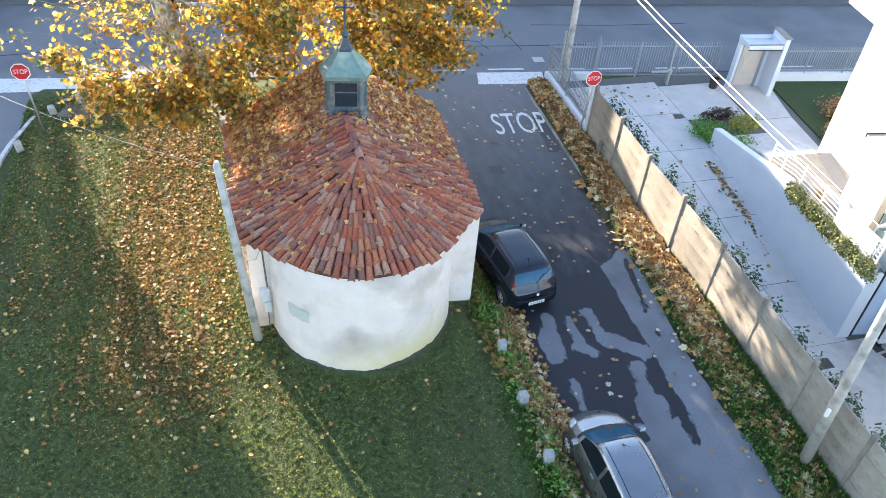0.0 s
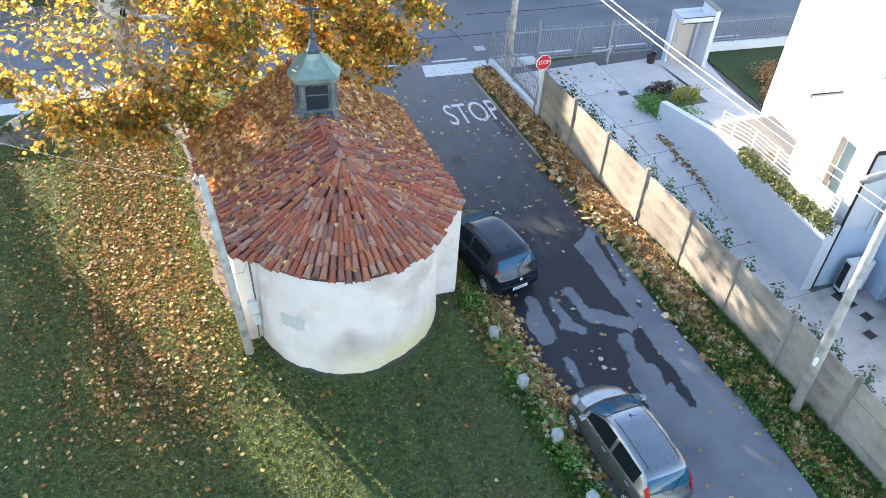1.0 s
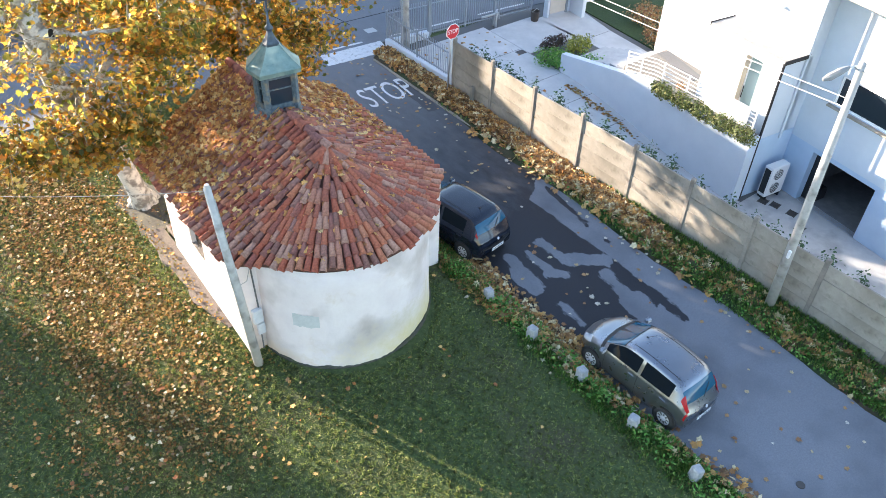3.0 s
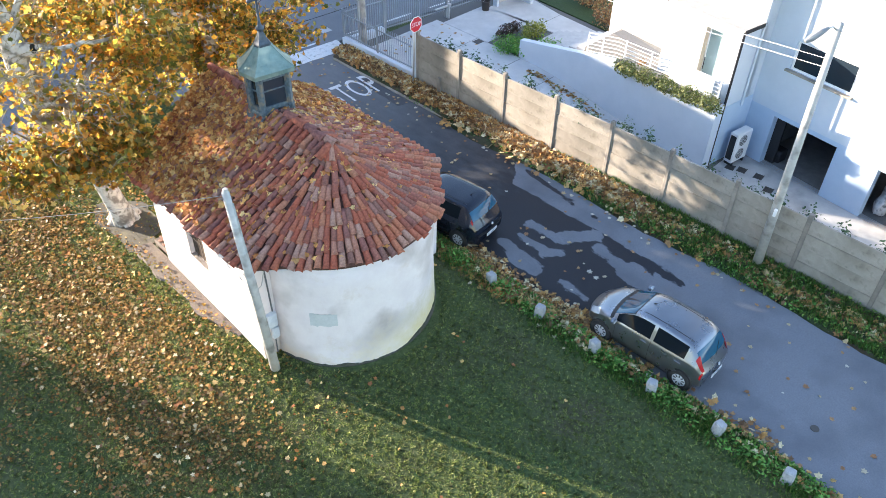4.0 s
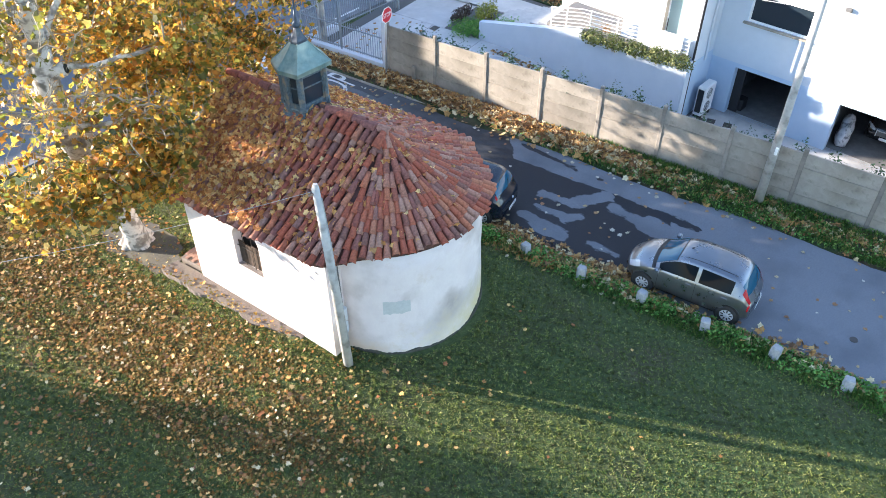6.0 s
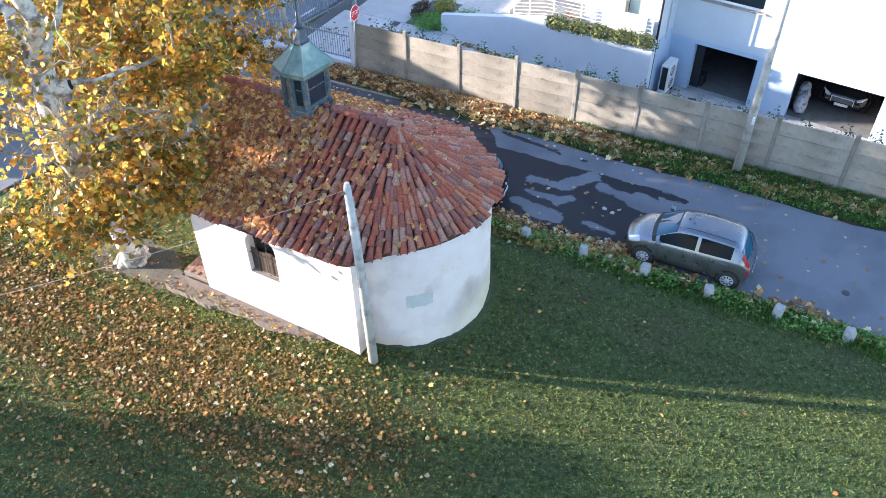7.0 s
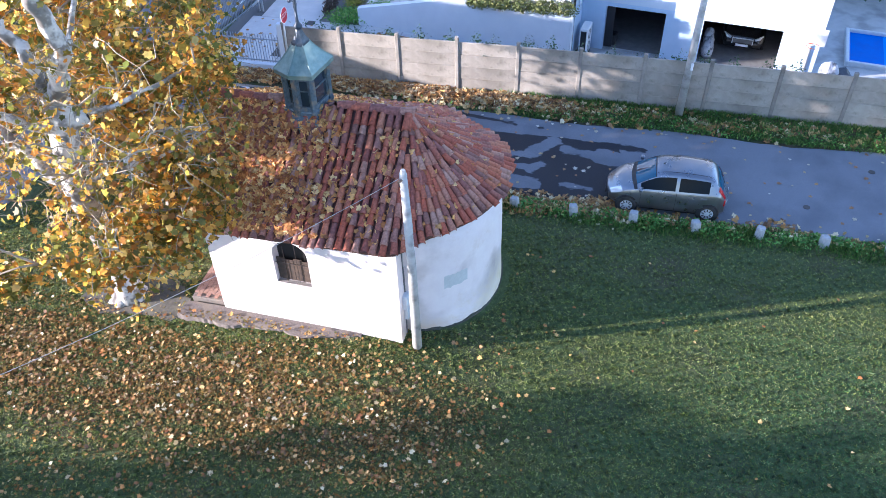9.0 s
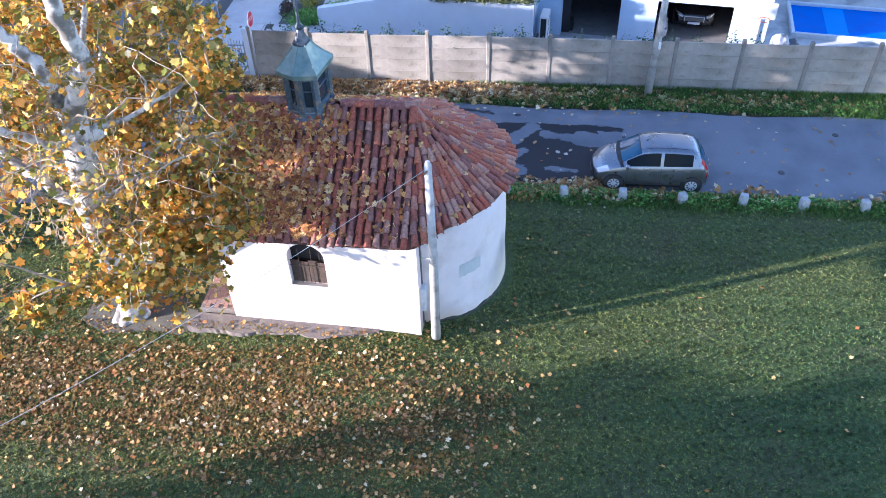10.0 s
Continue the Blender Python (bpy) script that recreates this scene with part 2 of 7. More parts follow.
def road_y(x):
    """South edge of the main road."""
    return 30.35 - 0.105 * (x + 0.0)


def drive_z(x, y):
    return -1.05 * smoothstep(22.0, 13.0, y)


def fence_x(y):
    """The concrete fence's line, which bends a little eastwards to the south."""
    return 13.0 + 0.22 * smoothstep(20.0, 14.0, y)


def ground_z(x, y):
    mound = 0.36 * (0.45 + 0.55 * smoothstep(13.2, 16.5, y)) * math.exp(-(max(0.0, math.hypot((x - 2.4) / 1.05, (y - 17.5) / 1.5) - 2.6) / 1.6) ** 2)
    lawn = 0.1 + mound
    edge = smoothstep(6.95, 6.1, x) * smoothstep(road_y(x) - 0.2, road_y(x) - 1.6, y)
    low = -0.05 - 0.14 * smoothstep(6.7, 7.0, x)
    z = low + (lawn - low) * edge
    w = smoothstep(-8.3, -7.5, x) if x > -11 else smoothstep(-14.0, -15.0, x)
    z = -0.06 + (z + 0.06) * w
    if x > 12.9:
        z = drive_z(x, y) - 0.12
    return z

def lane_z(x, y):
    """The lane falls a little towards the lawn in its southern part."""
    return (-0.09 + 0.13 * min(1, max(0, (x - 6.8) / 4.7))) * smoothstep(21, 13, y)


M_LAWN = material("mown autumn lawn", [(0.036, 0.056, 0.018), (0.07, 0.1, 0.034), (0.112, 0.14, 0.054)], 9.0, 8, 0.85, bump=0.9, bump_scale=30, bump_dist=0.05,
                  stain=(0.09, 0.08, 0.045), stain_scale=0.35, stain_at=(0.5, 0.72), spec=0.25)


def add_band(m, colour):
    """Brown thatch under the leaves west of the chapel."""
    nt = m.node_tree
    n, l = nt.nodes, nt.links
    bsdf = n["Principled BSDF"]
    co, xyz, nz = n.new("ShaderNodeTexCoord"), n.new("ShaderNodeSeparateXYZ"), n.new("ShaderNodeTexNoise")
    nz.inputs["Scale"].default_value, nz.inputs["Detail"].default_value = 1.6, 7.0
    l.new(co.outputs["Object"], nz.inputs["Vector"])
    l.new(co.outputs["Object"], xyz.inputs["Vector"])
    total = None
    for axis, lo0, lo1, hi0, hi1 in (("X", -5.0, -3.4, -2.0, -0.6), ("Y", 11.0, 16.0, 26.0, 29.0)):
        for a, b in ((lo0, lo1), (hi1, hi0)):
            mr = n.new("ShaderNodeMapRange")
            mr.inputs["From Min"].default_value, mr.inputs["From Max"].default_value = a, b
            l.new(xyz.outputs[axis], mr.inputs["Value"])
            if total is None:
                total = mr.outputs["Result"]
            else:
                k = n.new("ShaderNodeMath")
                k.operation = "MULTIPLY"
                l.new(total, k.inputs[0])
                l.new(mr.outputs["Result"], k.inputs[1])
                total = k.outputs[0]
    grain = n.new("ShaderNodeMapRange")
    grain.inputs["From Min"].default_value, grain.inputs["From Max"].default_value, grain.inputs["To Max"].default_value = 0.38, 0.6, 0.85
    l.new(nz.outputs["Fac"], grain.inputs["Value"])
    k = n.new("ShaderNodeMath")
    k.operation = "MULTIPLY"
    l.new(total, k.inputs[0])
    l.new(grain.outputs["Result"], k.inputs[1])
    mx = n.new("ShaderNodeMix")
    mx.data_type = "RGBA"
    l.new(k.outputs[0], mx.inputs["Factor"])
    l.new(bsdf.inputs["Base Color"].links[0].from_socket, mx.inputs["A"])
    mx.inputs["B"].default_value = (*colour, 1)
    l.new(mx.outputs["Result"], bsdf.inputs["Base Color"])


add_band(M_LAWN, (0.155, 0.082, 0.034))
gx = np.unique(np.concatenate([[-1500, -400, -120, -60, -35], np.arange(-24, 33, 0.5), [45, 80, 200, 500, 1500]]))
gy = np.unique(np.concatenate([[-1500, -400, -120, -50, -25], np.arange(-14, 41, 0.5), [55, 90, 200, 500, 1500]]))
verts = [(x, y, ground_z(x, y)) for y in gy for x in gx]
nx = len(gx)
faces = [(j * nx + i, j * nx + i + 1, (j + 1) * nx + i + 1, (j + 1) * nx + i) for j in range(len(gy) - 1) for i in range(nx - 1)]
tagged(raw_object("ground", verts, faces, M_LAWN, smooth=True), "mown green lawn strewn with fallen autumn leaves", "lawn", kind="structure")

M_ASPHALT = material("grey road asphalt", [(0.145, 0.157, 0.175), (0.205, 0.217, 0.235)], 22, 8, 0.8, bump=0.4, bump_scale=90, bump_dist=0.006,
                     stain=(0.115, 0.123, 0.138), stain_scale=0.35, stain_at=(0.45, 0.75))


def lane_material():
    """Asphalt with damp areas: dry and pale to the south, damp to the north, with tongues between."""
    m = material("damp lane asphalt", [(0.155, 0.165, 0.185), (0.21, 0.22, 0.24)], 26, 8, 0.85, bump=0.4, bump_scale=90, bump_dist=0.006,
                 stain=(0.12, 0.128, 0.145), stain_scale=0.6, stain_at=(0.45, 0.75))
    nt = m.node_tree
    n, l = nt.nodes, nt.links
    bsdf = n["Principled BSDF"]
    co = n.new("ShaderNodeTexCoord")
    flat = n.new("ShaderNodeVectorMath")
    flat.operation = "MULTIPLY"
    flat.inputs[1].default_value = (1, 1, 0)
    l.new(co.outputs["Object"], flat.inputs[0])
    mp = n.new("ShaderNodeMapping")
    mp.inputs["Scale"].default_value = (2.6, 1.1, 1)
    l.new(flat.outputs[0], mp.inputs["Vector"])
    nz = n.new("ShaderNodeTexNoise")
    nz.inputs["Scale"].default_value, nz.inputs["Detail"].default_value, nz.inputs["Roughness"].default_value = 1.0, 7.0, 0.62
    l.new(mp.outputs["Vector"], nz.inputs["Vector"])
    xyz = n.new("ShaderNodeSeparateXYZ")
    l.new(co.outputs["Object"], xyz.inputs["Vector"])

    def calc(op, a, b=None):
        k = n.new("ShaderNodeMath")
        k.operation = op
        for i, v in enumerate((a, b)):
            if v is None:
                continue
            if isinstance(v, (int, float)):
                k.inputs[i].default_value = v
            else:
                l.new(v, k.inputs[i])
        return k.outputs[0]

    def vec(op, a, b=None, scale=None):
        k = n.new("ShaderNodeVectorMath")
        k.operation = op
        for i, v in enumerate((a, b)):
            if v is None:
                continue
            if isinstance(v, (tuple, Vector)):
                k.inputs[i].default_value = v
            else:
                l.new(v, k.inputs[i])
        if scale is not None:
            l.new(scale, k.inputs["Scale"])
        return k.outputs["Value"] if op in ("DOT_PRODUCT", "LENGTH") else k.outputs["Vector"]

    def streak(x0, y0, x1, y1, r):
        """Distance from a rounded streak on the ground."""
        a, d = Vector((x0, y0, 0)), Vector((x1 - x0, y1 - y0, 0))
        rel = vec("SUBTRACT", flat.outputs[0], a)
        h = calc("MULTIPLY", vec("DOT_PRODUCT", rel, d), 1 / d.length_squared)
        h = calc("MINIMUM", calc("MAXIMUM", h, 0.0), 1.0)
        on = vec("SCALE", d, None, h)
        return calc("SUBTRACT", vec("LENGTH", vec("SUBTRACT", rel, on)), r)

    edge = calc("ADD", calc("MULTIPLY", calc("MAXIMUM", calc("SUBTRACT", xyz.outputs["Y"], 16.6), 0.0), 1.3), 10.5)
    wet = calc("MINIMUM", calc("SUBTRACT", edge, xyz.outputs["X"]), calc("SUBTRACT", xyz.outputs["Y"], 10.7))
    for q in ((8.0, 14.85, 7.85, 14.2, 0.2), (7.82, 14.1, 7.75, 13.35, 0.3), (8.62, 14.65, 8.57, 13.6, 0.13), (8.5, 13.6, 8.85, 13.3, 0.17), (9.28, 14.8, 9.3, 13.8, 0.16), (9.35, 13.7, 10.25, 13.0, 0.27),
              (9.85, 12.6, 9.62, 11.2, 0.18), (9.62, 11.2, 9.6, 10.3, 0.42), (7.87, 12.45, 7.85, 11.5, 0.1)):
        wet = calc("MINIMUM", wet, streak(*q))
    for q in ((11.42, 16.8, 11.05, 14.5, 0.09), (10.3, 12.6, 10.33, 9.9, 0.13), (8.3, 11.3, 9.0, 10.3, 0.2), (11.0, 13.6, 11.0, 13.5, 0.07)):
        wet = calc("MAXIMUM", wet, calc("MULTIPLY", streak(*q), -1.0))
    wet = calc("ADD", wet, calc("MULTIPLY", calc("SUBTRACT", nz.outputs["Fac"], 0.5), 0.55))
    mask = n.new("ShaderNodeMapRange")
    mask.inputs["From Min"].default_value, mask.inputs["From Max"].default_value = -0.01, 0.035
    l.new(wet, mask.inputs["Value"])
    dry_col = bsdf.inputs["Base Color"].links[0].from_socket
    mx = n.new("ShaderNodeMix")
    mx.data_type = "RGBA"
    damp = n.new("ShaderNodeMix")
    damp.data_type = "RGBA"
    damp.inputs["A"].default_value, damp.inputs["B"].default_value = (0.025, 0.027, 0.0325, 1), (0.15, 0.158, 0.172, 1)
    drier = calc("ADD", calc("MULTIPLY", calc("SUBTRACT", xyz.outputs["Y"], 16.5), 1 / 11.5), calc("MULTIPLY", calc("SUBTRACT", nz.outputs["Fac"], 0.5), 0.7))
    l.new(calc("MINIMUM", calc("MAXIMUM", drier, 0.0), 1.0), damp.inputs["Factor"])
    l.new(damp.outputs["Result"], mx.inputs["B"])
    l.new(mask.outputs["Result"], mx.inputs["Factor"])
    l.new(dry_col, mx.inputs["A"])
    l.new(mx.outputs["Result"], bsdf.inputs["Base Color"])
    mr = n.new("ShaderNodeMapRange")
    mr.inputs["To Min"].default_value, mr.inputs["To Max"].default_value = 0.85, 0.5
    bsdf.inputs["Specular IOR Level"].default_value = 0.22
    l.new(mask.outputs["Result"], mr.inputs["Value"])
    l.new(mr.outputs["Result"], bsdf.inputs["Roughness"])
    return m


rng = random.Random(3)
ys = np.arange(-30, 27.6, 0.5)
rows = []
for y in ys:
    w = 6.8 + 0.12 * math.sin(y * 1.1 + 1) + rng.uniform(-0.06, 0.06) + 0.5 * smoothstep(16, 20, y) - 1.4 * smoothstep(24, 27.5, y)
    e = 11.55 + 0.1 * math.sin(y * 0.9) + rng.uniform(-0.05, 0.05) + 0.22 * smoothstep(20, 23.5, y) + 0.2 * smoothstep(26, 27.5, y)
    rows.append((w, e, y))
rows += [(5.4, 12.2, 28.2), (4.6, 12.75, 29.0)]
verts, faces = [], []
for w, e, y in rows:
    verts += [(w, y, lane_z(w, y) - 0.15)] + [(w + (e - w) * k / 6, y, lane_z(w + (e - w) * k / 6, y)) for k in range(7)] + [(e, y, lane_z(e, y) - 0.15)]
for j in range(len(rows) - 1):
    faces += [(j * 9 + i, j * 9 + i + 1, (j + 1) * 9 + i + 1, (j + 1) * 9 + i) for i in range(8)]
o = len(verts)
for k in range(7):
    x = 4.6 + (12.97 - 4.6) * k / 6
    verts.append((x, road_y(x) + 0.02, 0.0))
j = len(rows) - 1
faces += [(j * 9 + 1 + i, j * 9 + 2 + i, o + i + 1, o + i) for i in range(6)]
tagged(raw_object("lane", verts, faces, lane_material()), "dark asphalt lane with damp patches and fallen leaves", "road", kind="structure")
bm = bmesh.new()
prism(bm, [(-60, road_y(-60)), (90, road_y(90)), (90, road_y(90) + 7.0), (-60, road_y(-60) + 7.0)], -0.2, 0.004)
tagged(mesh_object("road", bm, M_ASPHALT), "grey asphalt main road", "road", kind="structure")
bm = bmesh.new()
prism(bm, [(-13.5, -30), (-9.2, -30), (-8.5, 24), (-8.25, 26.2), (-7.6, 28.1), (-6.8, 29.1), (-5.2, road_y(-5.2) - 0.02), (-14.5, road_y(-14.5) - 0.02)], -0.2, 0.0)
tagged(mesh_object("side_road", bm, M_ASPHALT), "grey asphalt side road beside the lawn", "road", kind="structure")
bm = bmesh.new()
prism(bm, [(-60, road_y(-60) + 7.0), (90, road_y(90) + 7.0), (90, road_y(90) + 8.6), (-60, road_y(-60) + 8.6)], -0.2, 0.12)
tagged(mesh_object("pavement", bm, material("dark pavement", [(0.09, 0.09, 0.1), (0.14, 0.14, 0.15)], 10, 6, 0.9)), "dark pavement beyond the main road", "pavement", kind="structure")

# ---- chapel ----
chapel = empty("chapel", "small white plastered chapel with round apse and terracotta tiled roof", "chapel")
X0, X1, Y0, Y1, R = -0.32, 5.8, 15.6, 20.62, 2.48
EAVE, RIDGE = 3.55, 5.42
T = 0.4
bm = bmesh.new()
# nave: west wall with an arched window, east wall, north wall with a doorway, south wall pieces either side of the apse
def wall_with_hole(bm, x0, x1, y0, y1, z0, z1, hole):
    """West wall, from x0 to x1 thick, with an arched hole given as (ya, yb, za, spring, top)."""
    ya, yb, za, zs, zt = hole
    arc = [(ya + (yb - ya) * (0.5 - 0.5 * math.cos(a)), zs + (zt - zs) * math.sin(a)) for a in np.linspace(0, math.pi, 13)]
    n = len(arc)
    for x, flip in ((x0, False), (x1, True)):
        def face(pts):
            vs = [bm.verts.new((x, y, z)) for y, z in pts]
            bm.faces.new(vs if flip else vs[::-1])
        face([(y0, z0), (ya, z0), (ya, za), (ya, zs), (ya, z1), (y0, z1)])
        face([(yb, z0), (y1, z0), (y1, z1), (yb, z1), (yb, zs), (yb, za)])
        face([(ya, z0), (yb, z0), (yb, za), (ya, za)])
        for (p, q) in zip(arc, arc[1:]):
            face([p, q, (q[0], z1), (p[0], z1)])
    ring = [(ya, za)] + [(yb, za)] + arc[::-1]
    for p, q in zip(ring, ring[1:] + ring[:1]):
        vs = [bm.verts.new(c) for c in ((x0, *p), (x0, *q), (x1, *q), (x1, *p))]
        bm.faces.new(vs)
    for (ya_, za_, yb_, zb_) in ((y0, z0, y1, z0), (y0, z1, y1, z1)):
        vs = [bm.verts.new(c) for c in ((x0, ya_, za_), (x1, ya_, za_), (x1, yb_, zb_), (x0, yb_, zb_))]
        bm.faces.new(vs)
    for y in (y0, y1):
        vs = [bm.verts.new(c) for c in ((x0, y, z0), (x1, y, z0), (x1, y, z1), (x0, y, z1))]
        bm.faces.new(vs)


wall_with_hole(bm, X0, X0 + T, Y0, Y1, -0.1, EAVE, (17.90, 18.84, 1.9, 2.85, 3.29))
bmesh.ops.remove_doubles(bm, verts=bm.verts, dist=0.0005)
bmesh.ops.recalc_face_normals(bm, faces=bm.faces)
WEST = Matrix.Translation((X0, Y0, 0)) @ Matrix.Rotation(radians(-1.9), 4, "Z") @ Matrix.Translation((-X0, -Y0, 0))
part("west_wall", bm, M_PLASTER, chapel).matrix_basis = WEST
bm = bmesh.new()
box(bm, (X1 - T, Y0, -0.1), (X1, Y1, EAVE))
part("east_wall", bm, M_PLASTER, chapel)
bm = bmesh.new()
prism(bm, [(X0 + T, Y1 - T), (X1 - T, Y1 - T), (X1 - T, Y1), (X0 + T, Y1)], -0.1, lambda x, y: EAVE + (RIDGE - EAVE - 0.15) * (1 - abs(x - CX) / 3.05))
part("north_wall", bm, M_PLASTER, chapel)
for a, b in ((X0 + T, CX - R + 0.3), (CX + R - 0.3, X1 - T)):
    bm = bmesh.new()
    box(bm, (a, Y0, -0.1), (b, Y0 + T, EAVE))
    part("south_wall", bm, M_PLASTER, chapel)
# apse, slightly flattened in plan and battered towards the ground
def apse_at(r, a):
    return CX + r * math.cos(a), CY + 0.10 + 0.94 * r * math.sin(a)


bm = bmesh.new()
SEG = 48
rows = [(-0.1, R + 0.05), (0.4, R + 0.045), (1.0, R + 0.02), (2.0, R), (3.0, R), (EAVE + 0.16, R)]
ring = []
for z, r in rows:
    ring.append([bm.verts.new((apse_at(r, a)[0], apse_at(r, a)[1] + 0.012 * math.sin(z * 3 + a * 5), z)) for a in np.linspace(math.pi, math.tau, SEG + 1)])
inner = [[bm.verts.new((*apse_at(R - T, a), z)) for a in np.linspace(math.pi, math.tau, SEG + 1)] for z in (-0.1, EAVE + 0.16)]
for r0, r1 in zip(ring, ring[1:]):
    for i in range(SEG):
        bm.faces.new((r0[i], r0[i + 1], r1[i + 1], r1[i]))
for i in range(SEG):
    bm.faces.new((inner[0][i + 1], inner[0][i], inner[1][i], inner[1][i + 1]))
    bm.faces.new((ring[-1][i], ring[-1][i + 1], inner[1][i + 1], inner[1][i]))
part("apse_wall", bm, M_PLASTER, chapel, smooth=True)


# roof: two slopes over the nave and a fan over the apse; s runs from 0 at the ridge to 1 at the eave
APEX = Vector((2.6, 15.95, RIDGE))
ROOF_N = 21.12


def eave_point(a):
    """Edge of the fan at angle a, from west (pi) round south to east (2 pi)."""
    k = abs(math.cos(a))
    r = 2.56 + 0.62 * k ** 30
    return Vector((CX + r * math.cos(a), CY + r * math.sin(a) * 0.928, EAVE + 0.20 - 0.16 * k ** 8))


def roof_point(u, s):
    """u below 0: west slope, metres north of the apex; 0 to 1: fan; above 1: east slope. s from ridge to eave."""
    if 0 <= u <= 1:
        top, low = APEX, eave_point(math.pi * (1 + u))
    elif u < 0:
        top, low = Vector((APEX.x, APEX.y - u, RIDGE)), eave_point(math.pi) + Vector((0, -u, 0))
    else:
        top, low = Vector((APEX.x, APEX.y + u - 1, RIDGE)), eave_point(math.tau) + Vector((0, u - 1, 0))
    p = top.lerp(low, s)
    p.z -= 0.05 * math.sin(math.pi * s)
    return p

M_TILEBED = material("dark mortar roof bed", [(0.075, 0.036, 0.03), (0.16, 0.072, 0.055)], 8, 5, 0.9)
TILE_COLORS = [(0.298, 0.085, 0.052), (0.343, 0.111, 0.067), (0.225, 0.075, 0.057), (0.361, 0.13, 0.075), (0.271, 0.103, 0.079), (0.35, 0.183, 0.136), (0.214, 0.088, 0.069), (0.334, 0.103, 0.06), (0.189, 0.091, 0.075),
               (0.356, 0.149, 0.092), (0.253, 0.085, 0.06), (0.343, 0.194, 0.15), (0.315, 0.085, 0.05), (0.244, 0.121, 0.1), (0.307, 0.094, 0.058), (0.334, 0.152, 0.108), (0.28, 0.08, 0.05), (0.217, 0.089, 0.075)]
M_TILE = pieces_material("weathered terracotta", TILE_COLORS, 0.85, 0.35, 14.0, 0.35)
us = list(np.arange(-(ROOF_N - APEX.y), 0, 0.25)) + list(np.linspace(0, 1, 41)) + list(1 + np.arange(0.25, ROOF_N - APEX.y + 0.01, 0.25))
bm = bmesh.new()
grid = [[bm.verts.new(roof_point(u, s)) for s in np.linspace(0, 0.985, 9)] for u in us]
under = [[bm.verts.new(roof_point(u, s) - Vector((0, 0, 0.09))) for s in (0, 0.985)] for u in us]
for (a, c), (b, d) in zip(zip(grid, under), list(zip(grid, under))[1:]):
    for i in range(8):
        bm.faces.new((a[i], a[i + 1], b[i + 1], b[i]))
    bm.faces.new((a[8], c[1], d[1], b[8]))
    bm.faces.new((c[0], d[0], d[1], c[1]))
roof = part("roof", bm, M_TILEBED, chapel, "terracotta barrel tile roof under fallen leaves", smooth=True)


def tile_mesh(name, length, r_up, r_low, thick=0.02, arcs=6, bend=0.0):
    """A barrel tile, its axis along -y (downhill), its wide end below."""
    bm = bmesh.new()
    rings = []
    for y, r, lift in ((0.0, r_up, -0.004), (-length, r_low, 0.03)):
        for t in (0.0, thick):
            rings.append([bm.verts.new(((r - t) * math.cos(a) * (1 + bend), y, (r - t) * math.sin(a) * 1.3 + lift)) for a in np.linspace(0, math.pi, arcs + 1)])
    top, top_in, low, low_in = rings
    for i in range(arcs):
        bm.faces.new((top[i], top[i + 1], low[i + 1], low[i]))
        bm.faces.new((low[i], low[i + 1], low_in[i + 1], low_in[i]))
        bm.faces.new((low_in[i], low_in[i + 1], top_in[i + 1], top_in[i]))
    bm.normal_update()
    me = bpy.data.meshes.new(name)
    bm.to_mesh(me)
    bm.free()
    me.materials.append(M_TILE)
    me.polygons.foreach_set("use_smooth", [True] * len(me.polygons))
    return me


TILES = [tile_mesh("tile", 0.43, 0.068, 0.092), tile_mesh("tile", 0.41, 0.065, 0.088, bend=0.04), tile_mesh("tile", 0.44, 0.071, 0.095)]


def roof_frame(u, s, e=0.012):
    """Place, downhill and normal on the roof."""
    p = roof_point(u, s)
    down = (roof_point(u, min(1, s + e)) - roof_point(u, max(0, s - e))).normalized()
    du = 0.002 if 0 < u < 1 else 0.05
    side = roof_point(u + du, max(s, 0.05)) - roof_point(u - du, max(s, 0.05))
    n = down.cross(side)
    if n.length < 1e-6:
        n = Vector((0, 0, 1))
    n.normalize()
    if n.z < 0:
        n = -n
    return p, down, n


def tile_pose(u, s, rng, lift=0.03):
    p, down, n = roof_frame(u, s)
    across = down.cross(n).normalized()
    m = Matrix((across, -down, n)).transposed().to_4x4()
    m.translation = p + n * lift
    return m @ Matrix.Rotation(rng.uniform(-0.06, 0.06), 4, "Z") @ Matrix.Rotation(rng.uniform(-0.03, 0.03), 4, "Y") @ Matrix.Translation((rng.uniform(-0.012, 0.012), rng.uniform(-0.03, 0.03), rng.uniform(-0.006, 0.006)))


tile_rng = random.Random(11)
columns = []
N_FAN = 40
for i in range(N_FAN + 1):
    u = i / N_FAN
    start = 0.02 if i % 4 == 0 else (0.24 if i % 2 == 0 else 0.47)
    columns.append((min(max(u, 0.001), 0.999), start))
for k in range(1, 24):
    columns.append((-0.212 * k, 0.015))
    columns.append((1 + 0.212 * k, 0.015))
fan_poses, rest_poses = [], []
for u, start in columns:
    length = (roof_point(u, 1) - roof_point(u, 0)).length
    step = 0.335
    d = length - 0.40 + tile_rng.uniform(-0.05, 0.06)
    while d > start * length - 0.1:
        m = tile_pose(u, max(0.004, d / length), tile_rng)
        (fan_poses if 0.02 < u < 0.8 and len(fan_poses) < 300 else rest_poses).append(m)
        last = d
        d -= step * tile_rng.uniform(0.93, 1.07)
    if start < 0.1 and last > 0.06:
        rest_poses.append(tile_pose(u, 0.004, tile_rng, 0.05))
for m in fan_poses:
    ob = new("tile", tile_rng.choice(TILES))
    ob.parent, ob.matrix_basis = roof, m


